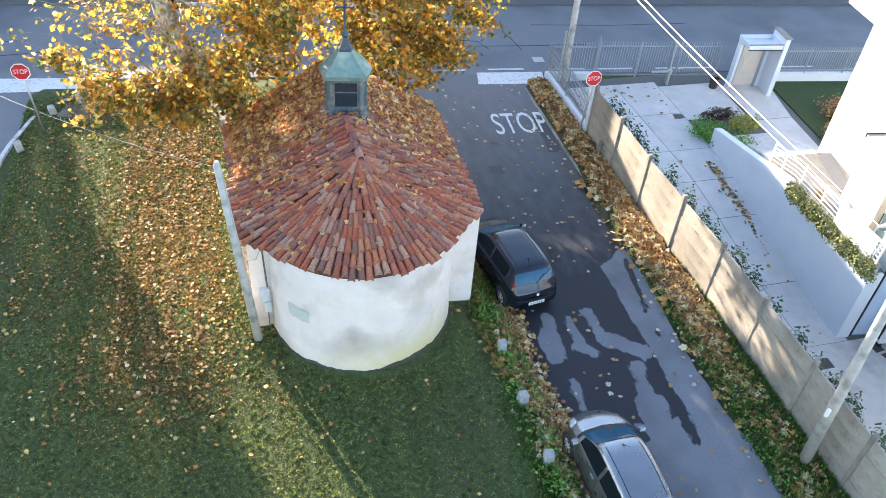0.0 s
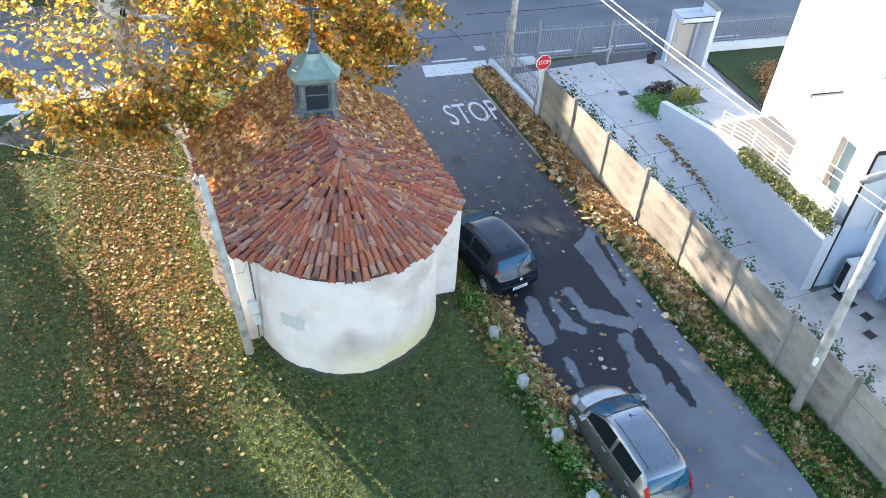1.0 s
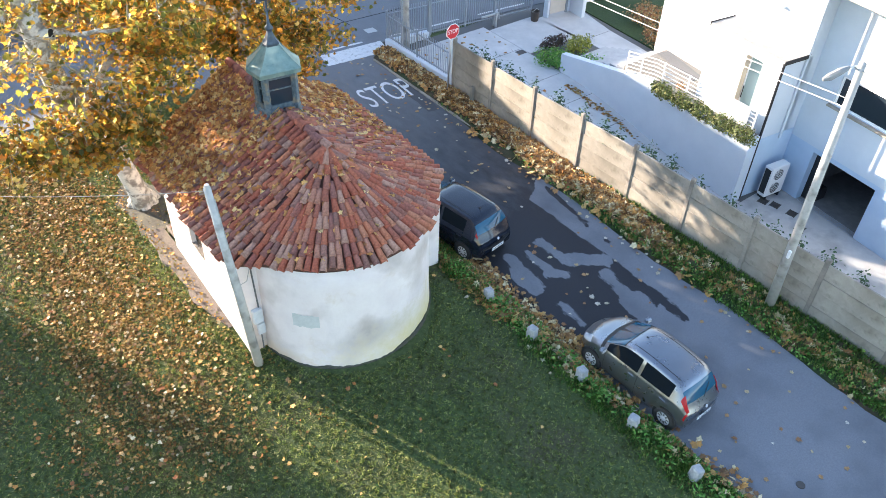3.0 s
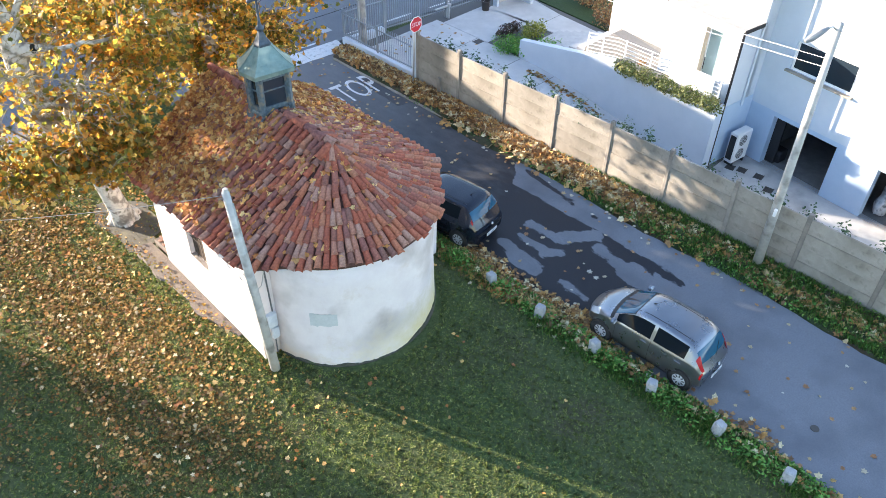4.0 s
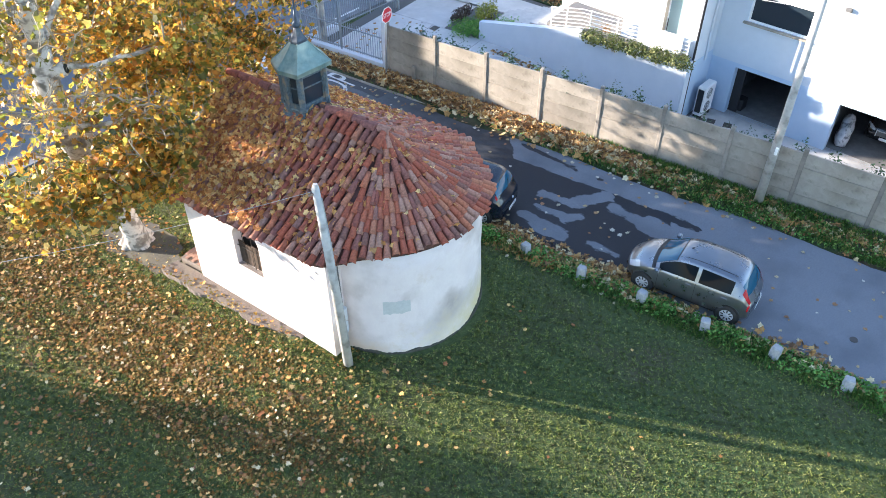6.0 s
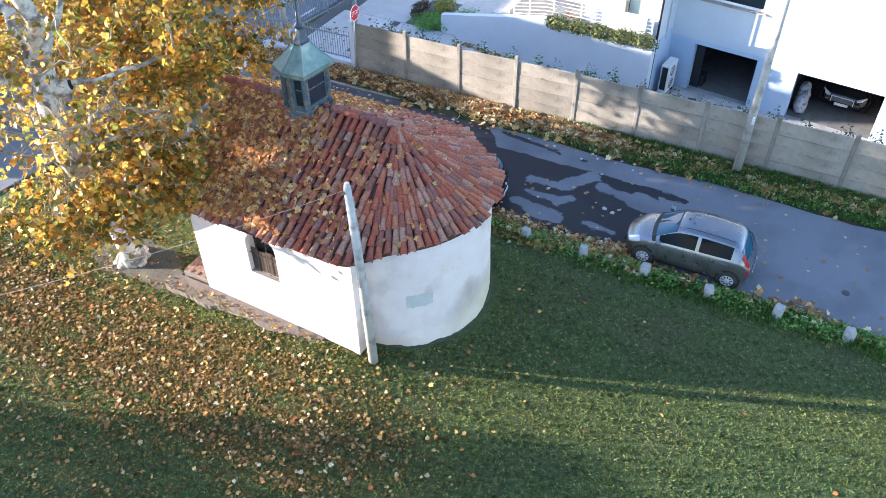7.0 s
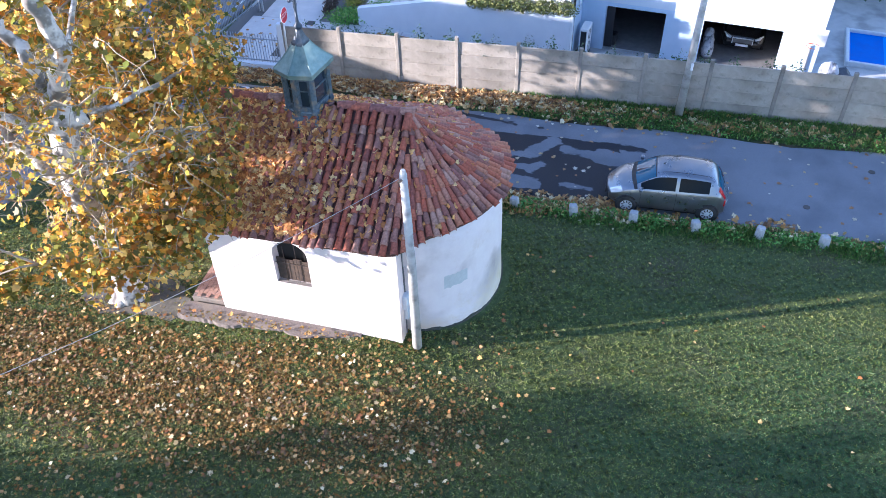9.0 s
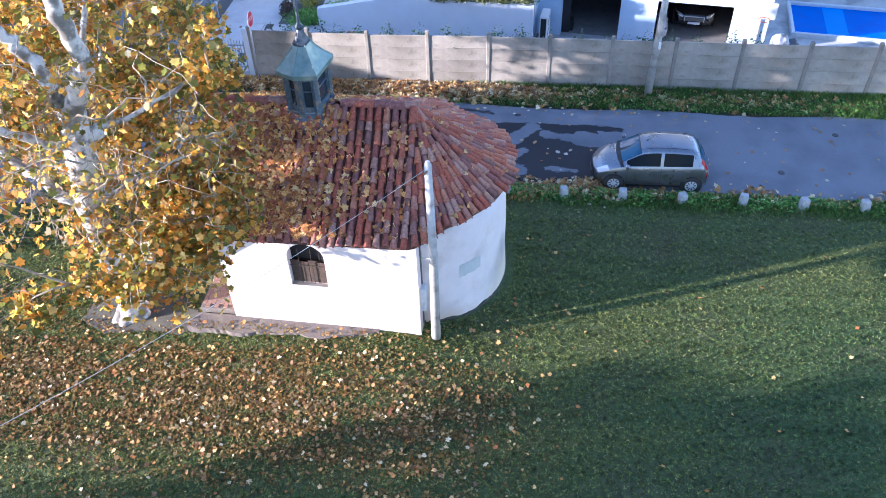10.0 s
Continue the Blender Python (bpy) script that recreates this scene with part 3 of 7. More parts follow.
def join_pieces(name, meshes, poses, mat, parent, rng, kind="stuff"):
    verts, faces = [], []
    data = [([v.co.copy() for v in me.vertices], [tuple(p.vertices) for p in me.polygons]) for me in meshes]
    for m in poses:
        vs, fs = rng.choice(data)
        o = len(verts)
        verts += [tuple(m @ v) for v in vs]
        faces += [tuple(i + o for i in f) for f in fs]
    ob = raw_object(name, verts, faces, mat, parent, True)
    ob["kind"] = kind
    return ob


join_pieces("roof_tiles", TILES, rest_poses, M_TILE, roof, tile_rng)
ridge_me = tile_mesh("ridge_tile", 0.46, 0.105, 0.125, arcs=8)
y = APEX.y + 0.3
while y < ROOF_N + 0.2:
    if not 18.0 < y < 19.1:
        ob = new("ridge_tile", ridge_me)
        ob.parent = roof
        ob.matrix_basis = Matrix.Translation((APEX.x + tile_rng.uniform(-0.02, 0.02), y, RIDGE + 0.05)) @ Matrix.Rotation(tile_rng.uniform(-0.1, 0.1), 4, "Z") @ Matrix.Rotation(0.05, 4, "X")
    y += 0.38
for a, s0 in ((0.02, 0.3), (0.98, 0.3)):
    for k in range(1):
        ob = new("ridge_tile", ridge_me)
        ob.parent = roof
        ob.matrix_basis = tile_pose(a, 0.01, tile_rng, 0.07)

# lantern on the ridge, six-sided, with glazed sides and a copper cap
M_COPPER = material("green copper patina", [(0.10, 0.17, 0.16), (0.20, 0.29, 0.265)], 6, 6, 0.42, metal=0.25, bump=0.15, stain=(0.30, 0.36, 0.30), stain_scale=2.0, stain_at=(0.5, 0.7))
M_LEAD = material("dark weathered lead and wood", [(0.045, 0.07, 0.085), (0.15, 0.20, 0.235)], 14, 6, 0.55, metal=0.2, bump=0.3, stain=(0.24, 0.2, 0.15), stain_scale=5.0, stain_at=(0.52, 0.66))
M_FLASHPALE = material("worn pale paint on lead", [(0.16, 0.20, 0.21), (0.36, 0.40, 0.40)], 18, 6, 0.6, bump=0.2)
M_DARKLEAD = material("dark blue grey lead", [(0.03, 0.045, 0.065), (0.07, 0.095, 0.125)], 10, 6, 0.5, metal=0.3, bump=0.2)
M_OLDGLASS = plain("dim lantern glass", (0.02, 0.032, 0.045), 0.1, spec=0.8)
LX, LY = 2.70, 18.56
LANTERN = [(-0.53, -0.52), (0.53, -0.52), (0.69, 0.03), (0.50, 0.54), (-0.50, 0.54), (-0.69, 0.03)]
LTURN = Matrix.Rotation(radians(-9), 4, "Z")


def plan_ring(bm, k, z):
    """The lantern's six-sided plan, k times its size; z: a height or a function of x, y."""
    pts = [LTURN @ Vector((x * k, y * k, 0)) + Vector((LX, LY, 0)) for x, y in LANTERN]
    return [bm.verts.new((p.x, p.y, z(p.x, p.y) if callable(z) else z)) for p in pts]


def plan_loft(bm, rows, cap=True):
    rings = [plan_ring(bm, k, z) for k, z in rows]
    for a, b in zip(rings, rings[1:]):
        for i in range(6):
            bm.faces.new((a[i], a[(i + 1) % 6], b[(i + 1) % 6], b[i]))
    if cap:
        bm.faces.new(rings[0][::-1])
        bm.faces.new(rings[-1])


def roof_at(x, y):
    return RIDGE - 0.585 * abs(x - APEX.x)


bm = bmesh.new()
plan_loft(bm, [(0.80, 4.75), (0.80, 5.36), (0.84, 5.37), (0.84, 5.43), (0.70, 5.44)])
lantern = part("lantern", bm, M_LEAD, chapel, "six sided glazed roof lantern with green copper cap and cross")
bm = bmesh.new()
plan_loft(bm, [(1.15, lambda x, y: roof_at(x, y) - 0.10), (1.16, lambda x, y: roof_at(x, y) + 0.09), (1.15, lambda x, y: roof_at(x, y) + 0.115), (0.84, lambda x, y: roof_at(x, y) + 0.17), (0.80, lambda x, y: roof_at(x, y) + 0.24)])
part("flashing", bm, M_LEAD, lantern, "grey lead flashing skirt")
corners = [LTURN @ Vector((x * 0.76, y * 0.76, 0)) + Vector((LX, LY, 0)) for x, y in LANTERN]
for i in range(6):
    a, b = corners[i], corners[(i + 1) % 6]
    bm = bmesh.new()
    out = (a - Vector((LX, LY, 0))).normalized()
    mm = Matrix.Translation(a) @ Matrix.Rotation(math.atan2(out.y, out.x), 4, "Z")
    box(bm, (-0.06, -0.075, 5.40), (0.035, 0.075, 6.44), mm, bevel=0.015)
    box(bm, (-0.07, -0.09, 5.40), (0.05, 0.09, 5.52), mm, bevel=0.012)
    box(bm, (-0.07, -0.09, 6.34), (0.05, 0.09, 6.44), mm, bevel=0.012)
    part("post", bm, M_LEAD, lantern)
    d = b - a
    half = d.length / 2 - 0.05
    mid = (a + b) / 2
    turn = Matrix.Translation(mid) @ Matrix.Rotation(math.atan2(-d.x, d.y), 4, "Z")
    bm = bmesh.new()
    box(bm, (-0.055, -half + 0.06, 5.56), (-0.045, half - 0.06, 6.30), turn)
    part("pane", bm, M_OLDGLASS, lantern)
    bm = bmesh.new()
    for lo, hi in (((-0.06, -half, 5.42), (0.0, half, 5.57)), ((-0.06, -half, 6.28), (0.0, half, 6.44)), ((-0.058, -half, 5.57), (-0.005, -half + 0.065, 6.28)), ((-0.058, half - 0.065, 5.57), (-0.005, half, 6.28))):
        box(bm, lo, hi, turn, bevel=0.006)
    window_frame = part("window_frame", bm, M_LEAD, lantern)
    bm = bmesh.new()
    box(bm, (-0.05, -half + 0.06, 5.98), (-0.02, half - 0.06, 6.01), turn)
    part("glazing_bar", bm, M_LEAD, window_frame)
    bm = bmesh.new()
    box(bm, (-0.02, -half, 5.40), (0.045, half, 5.44), turn, bevel=0.006)
    part("sill", bm, M_FLASHPALE, window_frame, "pale worn sill strip")
bm = bmesh.new()
plan_loft(bm, [(0.86, 6.40), (1.0, 6.41), (1.01, 6.52), (0.985, 6.535), (0.72, 6.70), (0.46, 6.90), (0.27, 7.08)])
roof_cap = part("cap", bm, M_COPPER, lantern, "green copper cap")
for i in range(6):
    bm = bmesh.new()
    line = []
    for k, z in ((0.99, 6.535), (0.72, 6.705), (0.46, 6.905), (0.27, 7.085)):
        line.append(LTURN @ Vector((LANTERN[i][0] * k, LANTERN[i][1] * k, 0)) + Vector((LX, LY, z)))
    limb(bm, line, [0.014] * 4, 5)
    part("seam", bm, M_COPPER, roof_cap)
bm = bmesh.new()
plan_loft(bm, [(0.31, 7.04), (0.30, 7.10), (0.20, 7.20), (0.11, 7.36), (0.085, 7.40)])
part("collar", bm, M_DARKLEAD, lantern, "dark lead collar")
bm = bmesh.new()
rows = [(0.05, 7.38), (0.10, 7.43), (0.105, 7.48), (0.05, 7.54), (0.035, 7.62), (0.026, 7.85)]
rings = [[bm.verts.new((LX + r * math.cos(a), LY + r * math.sin(a), z)) for a in np.linspace(0, math.tau, 11)[:-1]] for r, z in rows]
for a, b in zip(rings, rings[1:]):
    for i in range(10):
        bm.faces.new((a[i], a[(i + 1) % 10], b[(i + 1) % 10], b[i]))
bm.faces.new(rings[-1])
part("finial", bm, M_DARKLEAD, lantern, smooth=True)
bm = bmesh.new()
cross_turn = Matrix.Translation((LX, LY, 0)) @ LTURN
box(bm, (-0.026, -0.02, 7.80), (0.026, 0.02, 8.42), cross_turn, bevel=0.006)
box(bm, (-0.20, -0.02, 8.14), (0.20, 0.02, 8.19), cross_turn, bevel=0.006)
for dx, dz in ((0.2, 8.165), (-0.2, 8.165), (0, 8.43)):
    tube(bm, cross_turn @ Vector((dx, -0.024, dz)), cross_turn @ Vector((dx, 0.024, dz)), 0.045, sides=8)
for sx in (-1, 1):
    limb(bm, [cross_turn @ Vector((sx * x, 0, z)) for x, z in ((0.03, 7.86), (0.07, 7.98), (0.05, 8.08), (0.12, 8.12))], [0.01] * 4, 5)
part("cross", bm, M_DARKLEAD, lantern, "dark iron cross with scrolls")

# arched west window: board below, dark opening above, iron bars
M_OLDWOOD = material("old brown boards", [(0.03, 0.022, 0.017), (0.085, 0.055, 0.037)], 9, 6, 0.85, bump=0.3)
M_IRON = plain("rusty iron", (0.045, 0.035, 0.03), 0.8, 0.2)
M_DARK = plain("dark void", (0.015, 0.014, 0.013), 0.9)
bm = bmesh.new()
box(bm, (X0 + 0.3, 17.8, 1.85), (X0 + 0.34, 18.95, 3.36))
win = part("window", bm, M_DARK, chapel, "arched window with iron bars and a brown board")
win.matrix_basis = WEST
bm = bmesh.new()
for k in range(4):
    box(bm, (X0 + 0.13, 17.905 + k * 0.232, 1.9), (X0 + 0.16, 18.13 + k * 0.232, 2.58 + 0.05 * (k % 2)), bevel=0.005)
part("board", bm, M_OLDWOOD, win)
for k in (1, 3):
    bm = bmesh.new()
    yk = 18.10 + k * 0.16
    tube(bm, (X0 + 0.09, yk, 1.9), (X0 + 0.09, yk, 3.18 if k == 1 else 3.05), 0.008, sides=6)
    part("bar", bm, M_IRON, win)
for zk in (2.5,):
    bm = bmesh.new()
    tube(bm, (X0 + 0.09, 17.90, zk), (X0 + 0.09, 18.84, zk), 0.009, sides=6)
    part("bar", bm, M_IRON, win)
bm = bmesh.new()
box(bm, (X0 - 0.012, 17.89, 1.875), (X0 + 0.128, 18.85, 1.9), bevel=0.006)
part("sill", bm, material("brick sill", [(0.45, 0.40, 0.36), (0.55, 0.50, 0.46)], 10), win)

# bare grey patch and skirting on the apse, wire under the eave
M_PATCH = material("grey cement patch", [(0.46, 0.48, 0.46), (0.55, 0.57, 0.55)], 8, 6, 0.9, bump=0.3)
bm = bmesh.new()
rng = random.Random(5)
lo_row, hi_row = [], []
for k in range(13):
    a = radians(213 + k * 1.35)
    zc = 1.93 + 0.002 * k
    for row, z in ((lo_row, zc - 0.21 + rng.uniform(-0.025, 0.025)), (hi_row, zc + 0.21 + rng.uniform(-0.025, 0.025))):
        row.append(bm.verts.new((*apse_at(R + 0.018, a), z)))
for k in range(12):
    bm.faces.new((lo_row[k], lo_row[k + 1], hi_row[k + 1], hi_row[k]))
part("cement_patch", bm, M_PATCH, chapel)
# ragged mossy lip added along the apse's foot; its dark colour also holds contact shade
bm = bmesh.new()
rng = random.Random(21)
rows = []
high = 0.06
for k in range(81):
    a = radians(192 + k * 1.95)
    high = min(0.17, max(0.02, high + rng.uniform(-0.035, 0.035)))
    x, y = apse_at(R + 0.05, a)
    z = ground_z(x, y) + high
    rows.append([bm.verts.new((*apse_at(R + q, a), h)) for q, h in ((0.09, z - 0.5), (0.085, z - 0.012), (0.065, z), (0.0, z))])
for ra, rb in zip(rows, rows[1:]):
    for i in range(3):
        bm.faces.new((ra[i], rb[i], rb[i + 1], ra[i + 1]))
part("footing", bm, material("mossy footing darkened with contact shade", [(0.035, 0.036, 0.028), (0.085, 0.082, 0.062)], 9, 7, 0.95, bump=0.5, stain=(0.05, 0.065, 0.025), stain_scale=2.5), chapel, "mossy footing darkened with contact shade")
M_CABLE = plain("grey cable", (0.12, 0.12, 0.12), 0.6)
M_WIRE = plain("pale wire", (0.36, 0.36, 0.34), 0.5)
bm = bmesh.new()
pts = [Vector((*apse_at(R + 0.022, a), 3.63 - 0.03 * math.sin((a - 4.2) * 4) ** 2)) for a in np.linspace(radians(195), radians(325), 24)]
limb(bm, pts, [0.009] * 24, 5)
part("cable", bm, M_WIRE, chapel)

# meter boxes and conduit on the south-west nib
M_BOX = material("pale grey plastic", [(0.5, 0.53, 0.55), (0.6, 0.63, 0.65)], 8, 4, 0.5, bump=0)
bm = bmesh.new()
box(bm, (-0.13, Y0 - 0.14, 1.45), (0.13, Y0, 1.9), bevel=0.02)
part("meter_box", bm, M_BOX, chapel)
bm = bmesh.new()
box(bm, (-0.05, Y0 - 0.12, 1.02), (0.15, Y0, 1.38), bevel=0.02)
part("meter_box", bm, M_BOX, chapel)
bm = bmesh.new()
tube(bm, (0.08, Y0 - 0.03, 1.9), (0.04, Y0 - 0.03, 3.45), 0.022, sides=8)
part("conduit", bm, M_CABLE, chapel)
bm = bmesh.new()
tube(bm, (0.04, Y0 - 0.03, 0.3), (0.04, Y0 - 0.03, 1.05), 0.018, sides=8)
part("conduit", bm, M_CABLE, chapel)

# paved strip along the west wall, and the brick platform before the door
M_GRAVEL = material("pinkish worn concrete", [(0.10, 0.083, 0.07), (0.20, 0.166, 0.145)], 20, 8, 0.95, bump=0.5, bump_scale=50, stain=(0.2, 0.17, 0.13), stain_scale=1.5)
bm = bmesh.new()
rng = random.Random(8)
edge = [(-0.68 + rng.uniform(-0.02, 0.02) + 0.05 * math.sin(y * 2.7) + 0.03 * math.sin(y * 6.1) + 0.2 * smoothstep(18.5, 16.7, y), y) for y in np.arange(16.7, 21.9, 0.09)]
prism(bm, [(X0 + 0.2, 16.7)] + [(X0 + 0.2, 21.7)] + edge[::-1], 0.1, lambda x, y: 0.487 + 0.02 * (x + 0.9))
tagged(mesh_object("pavement", bm, M_GRAVEL), "worn pinkish concrete strip along the chapel wall", "pavement", kind="structure")
M_BRICKPAVE = material("red brick paving", [(0.22, 0.125, 0.09), (0.31, 0.19, 0.145)], 6, 6, 0.9, stain=(0.4, 0.3, 0.24), stain_scale=2)
step = empty("doorstep", "low red brick platform before the chapel door", "step")
bm = bmesh.new()
box(bm, (-0.04, Y1 + 0.002, 0.0), (5.6, Y1 + 1.02, 0.6), bevel=0.02)
part("base", bm, M_GRAVEL, step)
brick_bm = bmesh.new()
box(brick_bm, (0, 0, 0), (0.24, 0.115, 0.03), bevel=0.004)
brick_me = bpy.data.meshes.new("brick")
brick_bm.to_mesh(brick_bm and brick_me)
brick_bm.free()
brick_me.materials.append(M_BRICKPAVE)
for i in range(21):
    for j in range(8):
        ob = new("brick", brick_me)
        ob.parent = step
        ob.location = (0.0 + i * 0.25 + (j % 2) * 0.12, Y1 + 0.03 + j * 0.122, 0.602 + rng.uniform(0, 0.006))

# leaning service pole beside the nib, with its cable
pole = empty("service_pole", "leaning grey concrete pole beside the chapel", "pole")
PB, PT = Vector((-0.29, 15.22, 0.1)), Vector((-0.72, 15.16, 6.17))
bm = bmesh.new()
limb(bm, [PB, Vector((-0.52, 15.16, 3.4)), PT], [0.125, 0.105, 0.082], 12)
part("shaft", bm, M_POLE, pole, smooth=True)
bm = bmesh.new()
tube(bm, PT - Vector((0, 0, 0.04)), PT + Vector((0.01, 0, 0.09)), 0.085, 0.05, 10)
part("cap", bm, M_POLE, pole)
bm = bmesh.new()
tube(bm, PT + Vector((-0.16, 0.06, -0.12)), PT + Vector((0.02, -0.02, -0.12)), 0.03, sides=8)
part("insulator", bm, plain("brown insulator", (0.2, 0.12, 0.08), 0.3), pole)
bm = bmesh.new()
loop = [PT + Vector((0.1, -0.05, -0.3)), PT + Vector((0.18, -0.08, -1.6)), PT + Vector((0.3, -0.02, -2.9)), Vector((-0.12, Y0 - 0.1, 2.95)), Vector((0.03, Y0 - 0.05, 3.3))]
limb(bm, loop, [0.012] * 5, 5)
part("cable", bm, M_WIRE, pole)

# ---- cars ----
M_GLASSCAR = plain("tinted car glass", (0.010, 0.014, 0.018), 0.03, spec=0.06)
M_SKYSCREEN = plain("car screen glass with sky blue in its colour", (0.010, 0.085, 0.15), 0.04, spec=0.5)
M_TYRE = material("tyre rubber", [(0.018, 0.018, 0.018), (0.035, 0.034, 0.032)], 20, 4, 0.85, bump=0.2)
M_RIM = plain("silver wheel cover", (0.62, 0.63, 0.65), 0.35, 0.25)
M_LAMPCLEAR = plain("clear lamp glass", (0.75, 0.77, 0.8), 0.08, 0.3, spec=0.9)
M_LAMPRED = plain("red lamp lens", (0.42, 0.012, 0.018), 0.25, spec=0.25)
M_PLATE = plain("white number plate", (0.75, 0.76, 0.78), 0.5)
M_PLATEBAR = plain("plate bar", (0.05, 0.06, 0.1), 0.5)


def car_paint(name, color, metal, rough=0.24, coat=1.0):
    m = material(name, [color, tuple(c * 1.12 for c in color)], 3.0, 4, rough, metal=metal, bump=0, rough_var=0.03,
                 stain=tuple(c * 0.8 + 0.02 for c in color), stain_scale=1.5, stain_at=(0.5, 0.8))
    m.node_tree.nodes["Principled BSDF"].inputs["Coat Weight"].default_value = coat
    m.node_tree.nodes["Principled BSDF"].inputs["Coat Roughness"].default_value = 0.08
    return m


def make_car(name, label, at, yaw, keys, paint, wheelbase, tall_tail, trim_dark, antenna):
    """A hatchback lofted from stations along its length (front +y). keys: y, half width, underside, belt, roof, half roof."""
    car = empty(name, label, "car")
    car.matrix_world = pose(*at, 0, 0, yaw)
    ky = [k[0] for k in keys]
    ys = sorted(set([round(y, 3) for y in np.arange(ky[0], ky[-1], 0.07)] + ky))

    def smooth_at(col, y):
        return float(np.mean(np.interp([y - 0.13, y - 0.065, y, y + 0.065, y + 0.13], ky, [k[col] for k in keys])))

    nose, tail = keys[-1][0], keys[0][0]

    def bowed(x, y, z):
        """Curved in plan: the sides of nose and tail lie further back than their middle."""
        k = (x / 0.8) ** 2
        return (x, y - 0.24 * k * smoothstep(0.25, nose, y) + 0.13 * k * smoothstep(-1.0, tail, y), z)

    def station(y):
        w, bot, belt, roof, rw = (smooth_at(c, y) for c in range(1, 6))
        roof = max(roof, belt + 0.012)
        h = roof - belt
        pts = [(w * 0.90, bot), (w * 0.975, bot + 0.08), (w, bot + 0.28 * (belt - bot) / 0.7), (w * 0.992, bot + 0.68 * (belt - bot)), (w * 0.955, belt - 0.02), (w * 0.935, belt + 0.015 * min(1, h * 4)),
               (w * 0.93 + (rw - w * 0.93) * 0.5, belt + 0.48 * h), (rw + (w * 0.93 - rw) * 0.1, belt + 0.88 * h), (rw * 0.94, belt + 0.97 * h), (rw * 0.6, roof), (0.0, roof + 0.012)]
        return pts

    bm = bmesh.new()
    rings = []
    for y in ys:
        half = station(y)
        ring = [bm.verts.new(bowed(-x, y, z)) for x, z in half] + [bm.verts.new(bowed(x, y, z)) for x, z in half[-2::-1]]
        rings.append(ring)
    n = len(rings[0])
    for a, b in zip(rings, rings[1:]):
        for i in range(n):
            bm.faces.new((a[i], b[i], b[(i + 1) % n], a[(i + 1) % n]))
    bm.faces.new(rings[0])
    bm.faces.new(rings[-1][::-1])
    bmesh.ops.recalc_face_normals(bm, faces=bm.faces)
    body = part("body", bm, paint, car, smooth=True)

    def patch(pname, y0, y1, i0, i1, mat, side, parent=car, off=0.006, label="", steps=8, trim=0.0):
        """A piece of the skin between two stations and two points of the section, lifted off it. side: -1, 1, or 0 for right across."""
        bm = bmesh.new()
        rows = []
        for y in np.linspace(y0, y1, steps + 1):
            half = station(y)
            pts = [Vector(bowed(-x, y, z)) for x, z in half] if side <= 0 else [Vector(bowed(x, y, z)) for x, z in half]
            pts = pts[i0:i1 + 1]
            if trim:
                pts = [pts[0].lerp(pts[1], trim)] + pts[1:-1] + [pts[-1].lerp(pts[-2], trim)]
            if side == 0:
                pts = pts + [Vector((-p.x, p.y, p.z)) for p in pts[-2::-1]]
            rows.append([bm.verts.new(p) for p in pts])
        for a, b in zip(rows, rows[1:]):
            for k in range(len(a) - 1):
                bm.faces.new((a[k], b[k], b[k + 1], a[k + 1]))
        bm.normal_update()
        up = sum((f.normal for f in bm.faces), Vector())
        out = Vector((side, 0, 0.3)) if side else Vector((0, 0, 1))
        if up.dot(out) < 0:
            bmesh.ops.reverse_faces(bm, faces=bm.faces)
            bm.normal_update()
        for v in bm.verts:
            v.co += v.normal * off
        return part(pname, bm, mat, parent, label, smooth=True)

    top_front = [k for k in keys if k[0] > 0 and k[4] > 1.35][-1][0]
    cowl = [k for k in keys if k[0] > top_front][0][0]
    top_rear = [k for k in keys if k[0] < 0 and k[4] > 1.35][0][0]
    sillr = [k for k in keys if k[0] < top_rear][-1][0]
    patch("windscreen_seal", top_front + 0.02, cowl - 0.04, 7, 10, M_BLACK, 0, off=0.003)
    patch("windscreen", top_front + 0.05, cowl - 0.08, 7, 10, M_SKYSCREEN, 0, trim=0.12)
    patch("rear_window", sillr + 0.05, top_rear - 0.05, 7, 10, M_SKYSCREEN, 0, trim=0.1)
    patch("wiper_tray", cowl - 0.075, cowl + 0.045, 5, 10, M_BLACK, 0, steps=3, off=0.007)
    bpil = -0.22
    for s in (-1, 1):
        patch("side_window", bpil + 0.05, cowl - 0.2, 5, 7, M_GLASSCAR, s, trim=0.15)
        patch("side_window", -1.18, bpil - 0.05, 5, 7, M_GLASSCAR, s, trim=0.15)
        patch("sill", -wheelbase / 2 + 0.33, wheelbase / 2 - 0.33, 0, 1, M_BLACK, s, off=0.008)
        patch("side_moulding", -wheelbase / 2 + 0.4, wheelbase / 2 - 0.38, 2, 3, paint, s, off=0.006, trim=0.38)
        for yg in (bpil, cowl - 0.2):
            patch("door_gap", yg - 0.004, yg + 0.004, 1, 5, M_BLACK, s, body, 0.002, steps=1)
        for yh in (bpil + 0.1, -1.12):
            bm = bmesh.new()
            w = smooth_at(1, yh)
            box(bm, (s * w * 0.985 - 0.02, yh - 0.0, 0.80), (s * w * 0.985 + 0.02, yh + 0.17, 0.835), bevel=0.008)
            part("door_handle", bm, M_BLACK if trim_dark else paint, car)
        bm = bmesh.new()
        xm = s * (smooth_at(1, cowl - 0.22) + 0.09)
        box(bm, (xm - 0.09, cowl - 0.32, 0.93), (xm + 0.09, cowl - 0.2, 1.06), bevel=0.03)
        mirror = part("mirror", bm, paint, car)
        bm = bmesh.new()
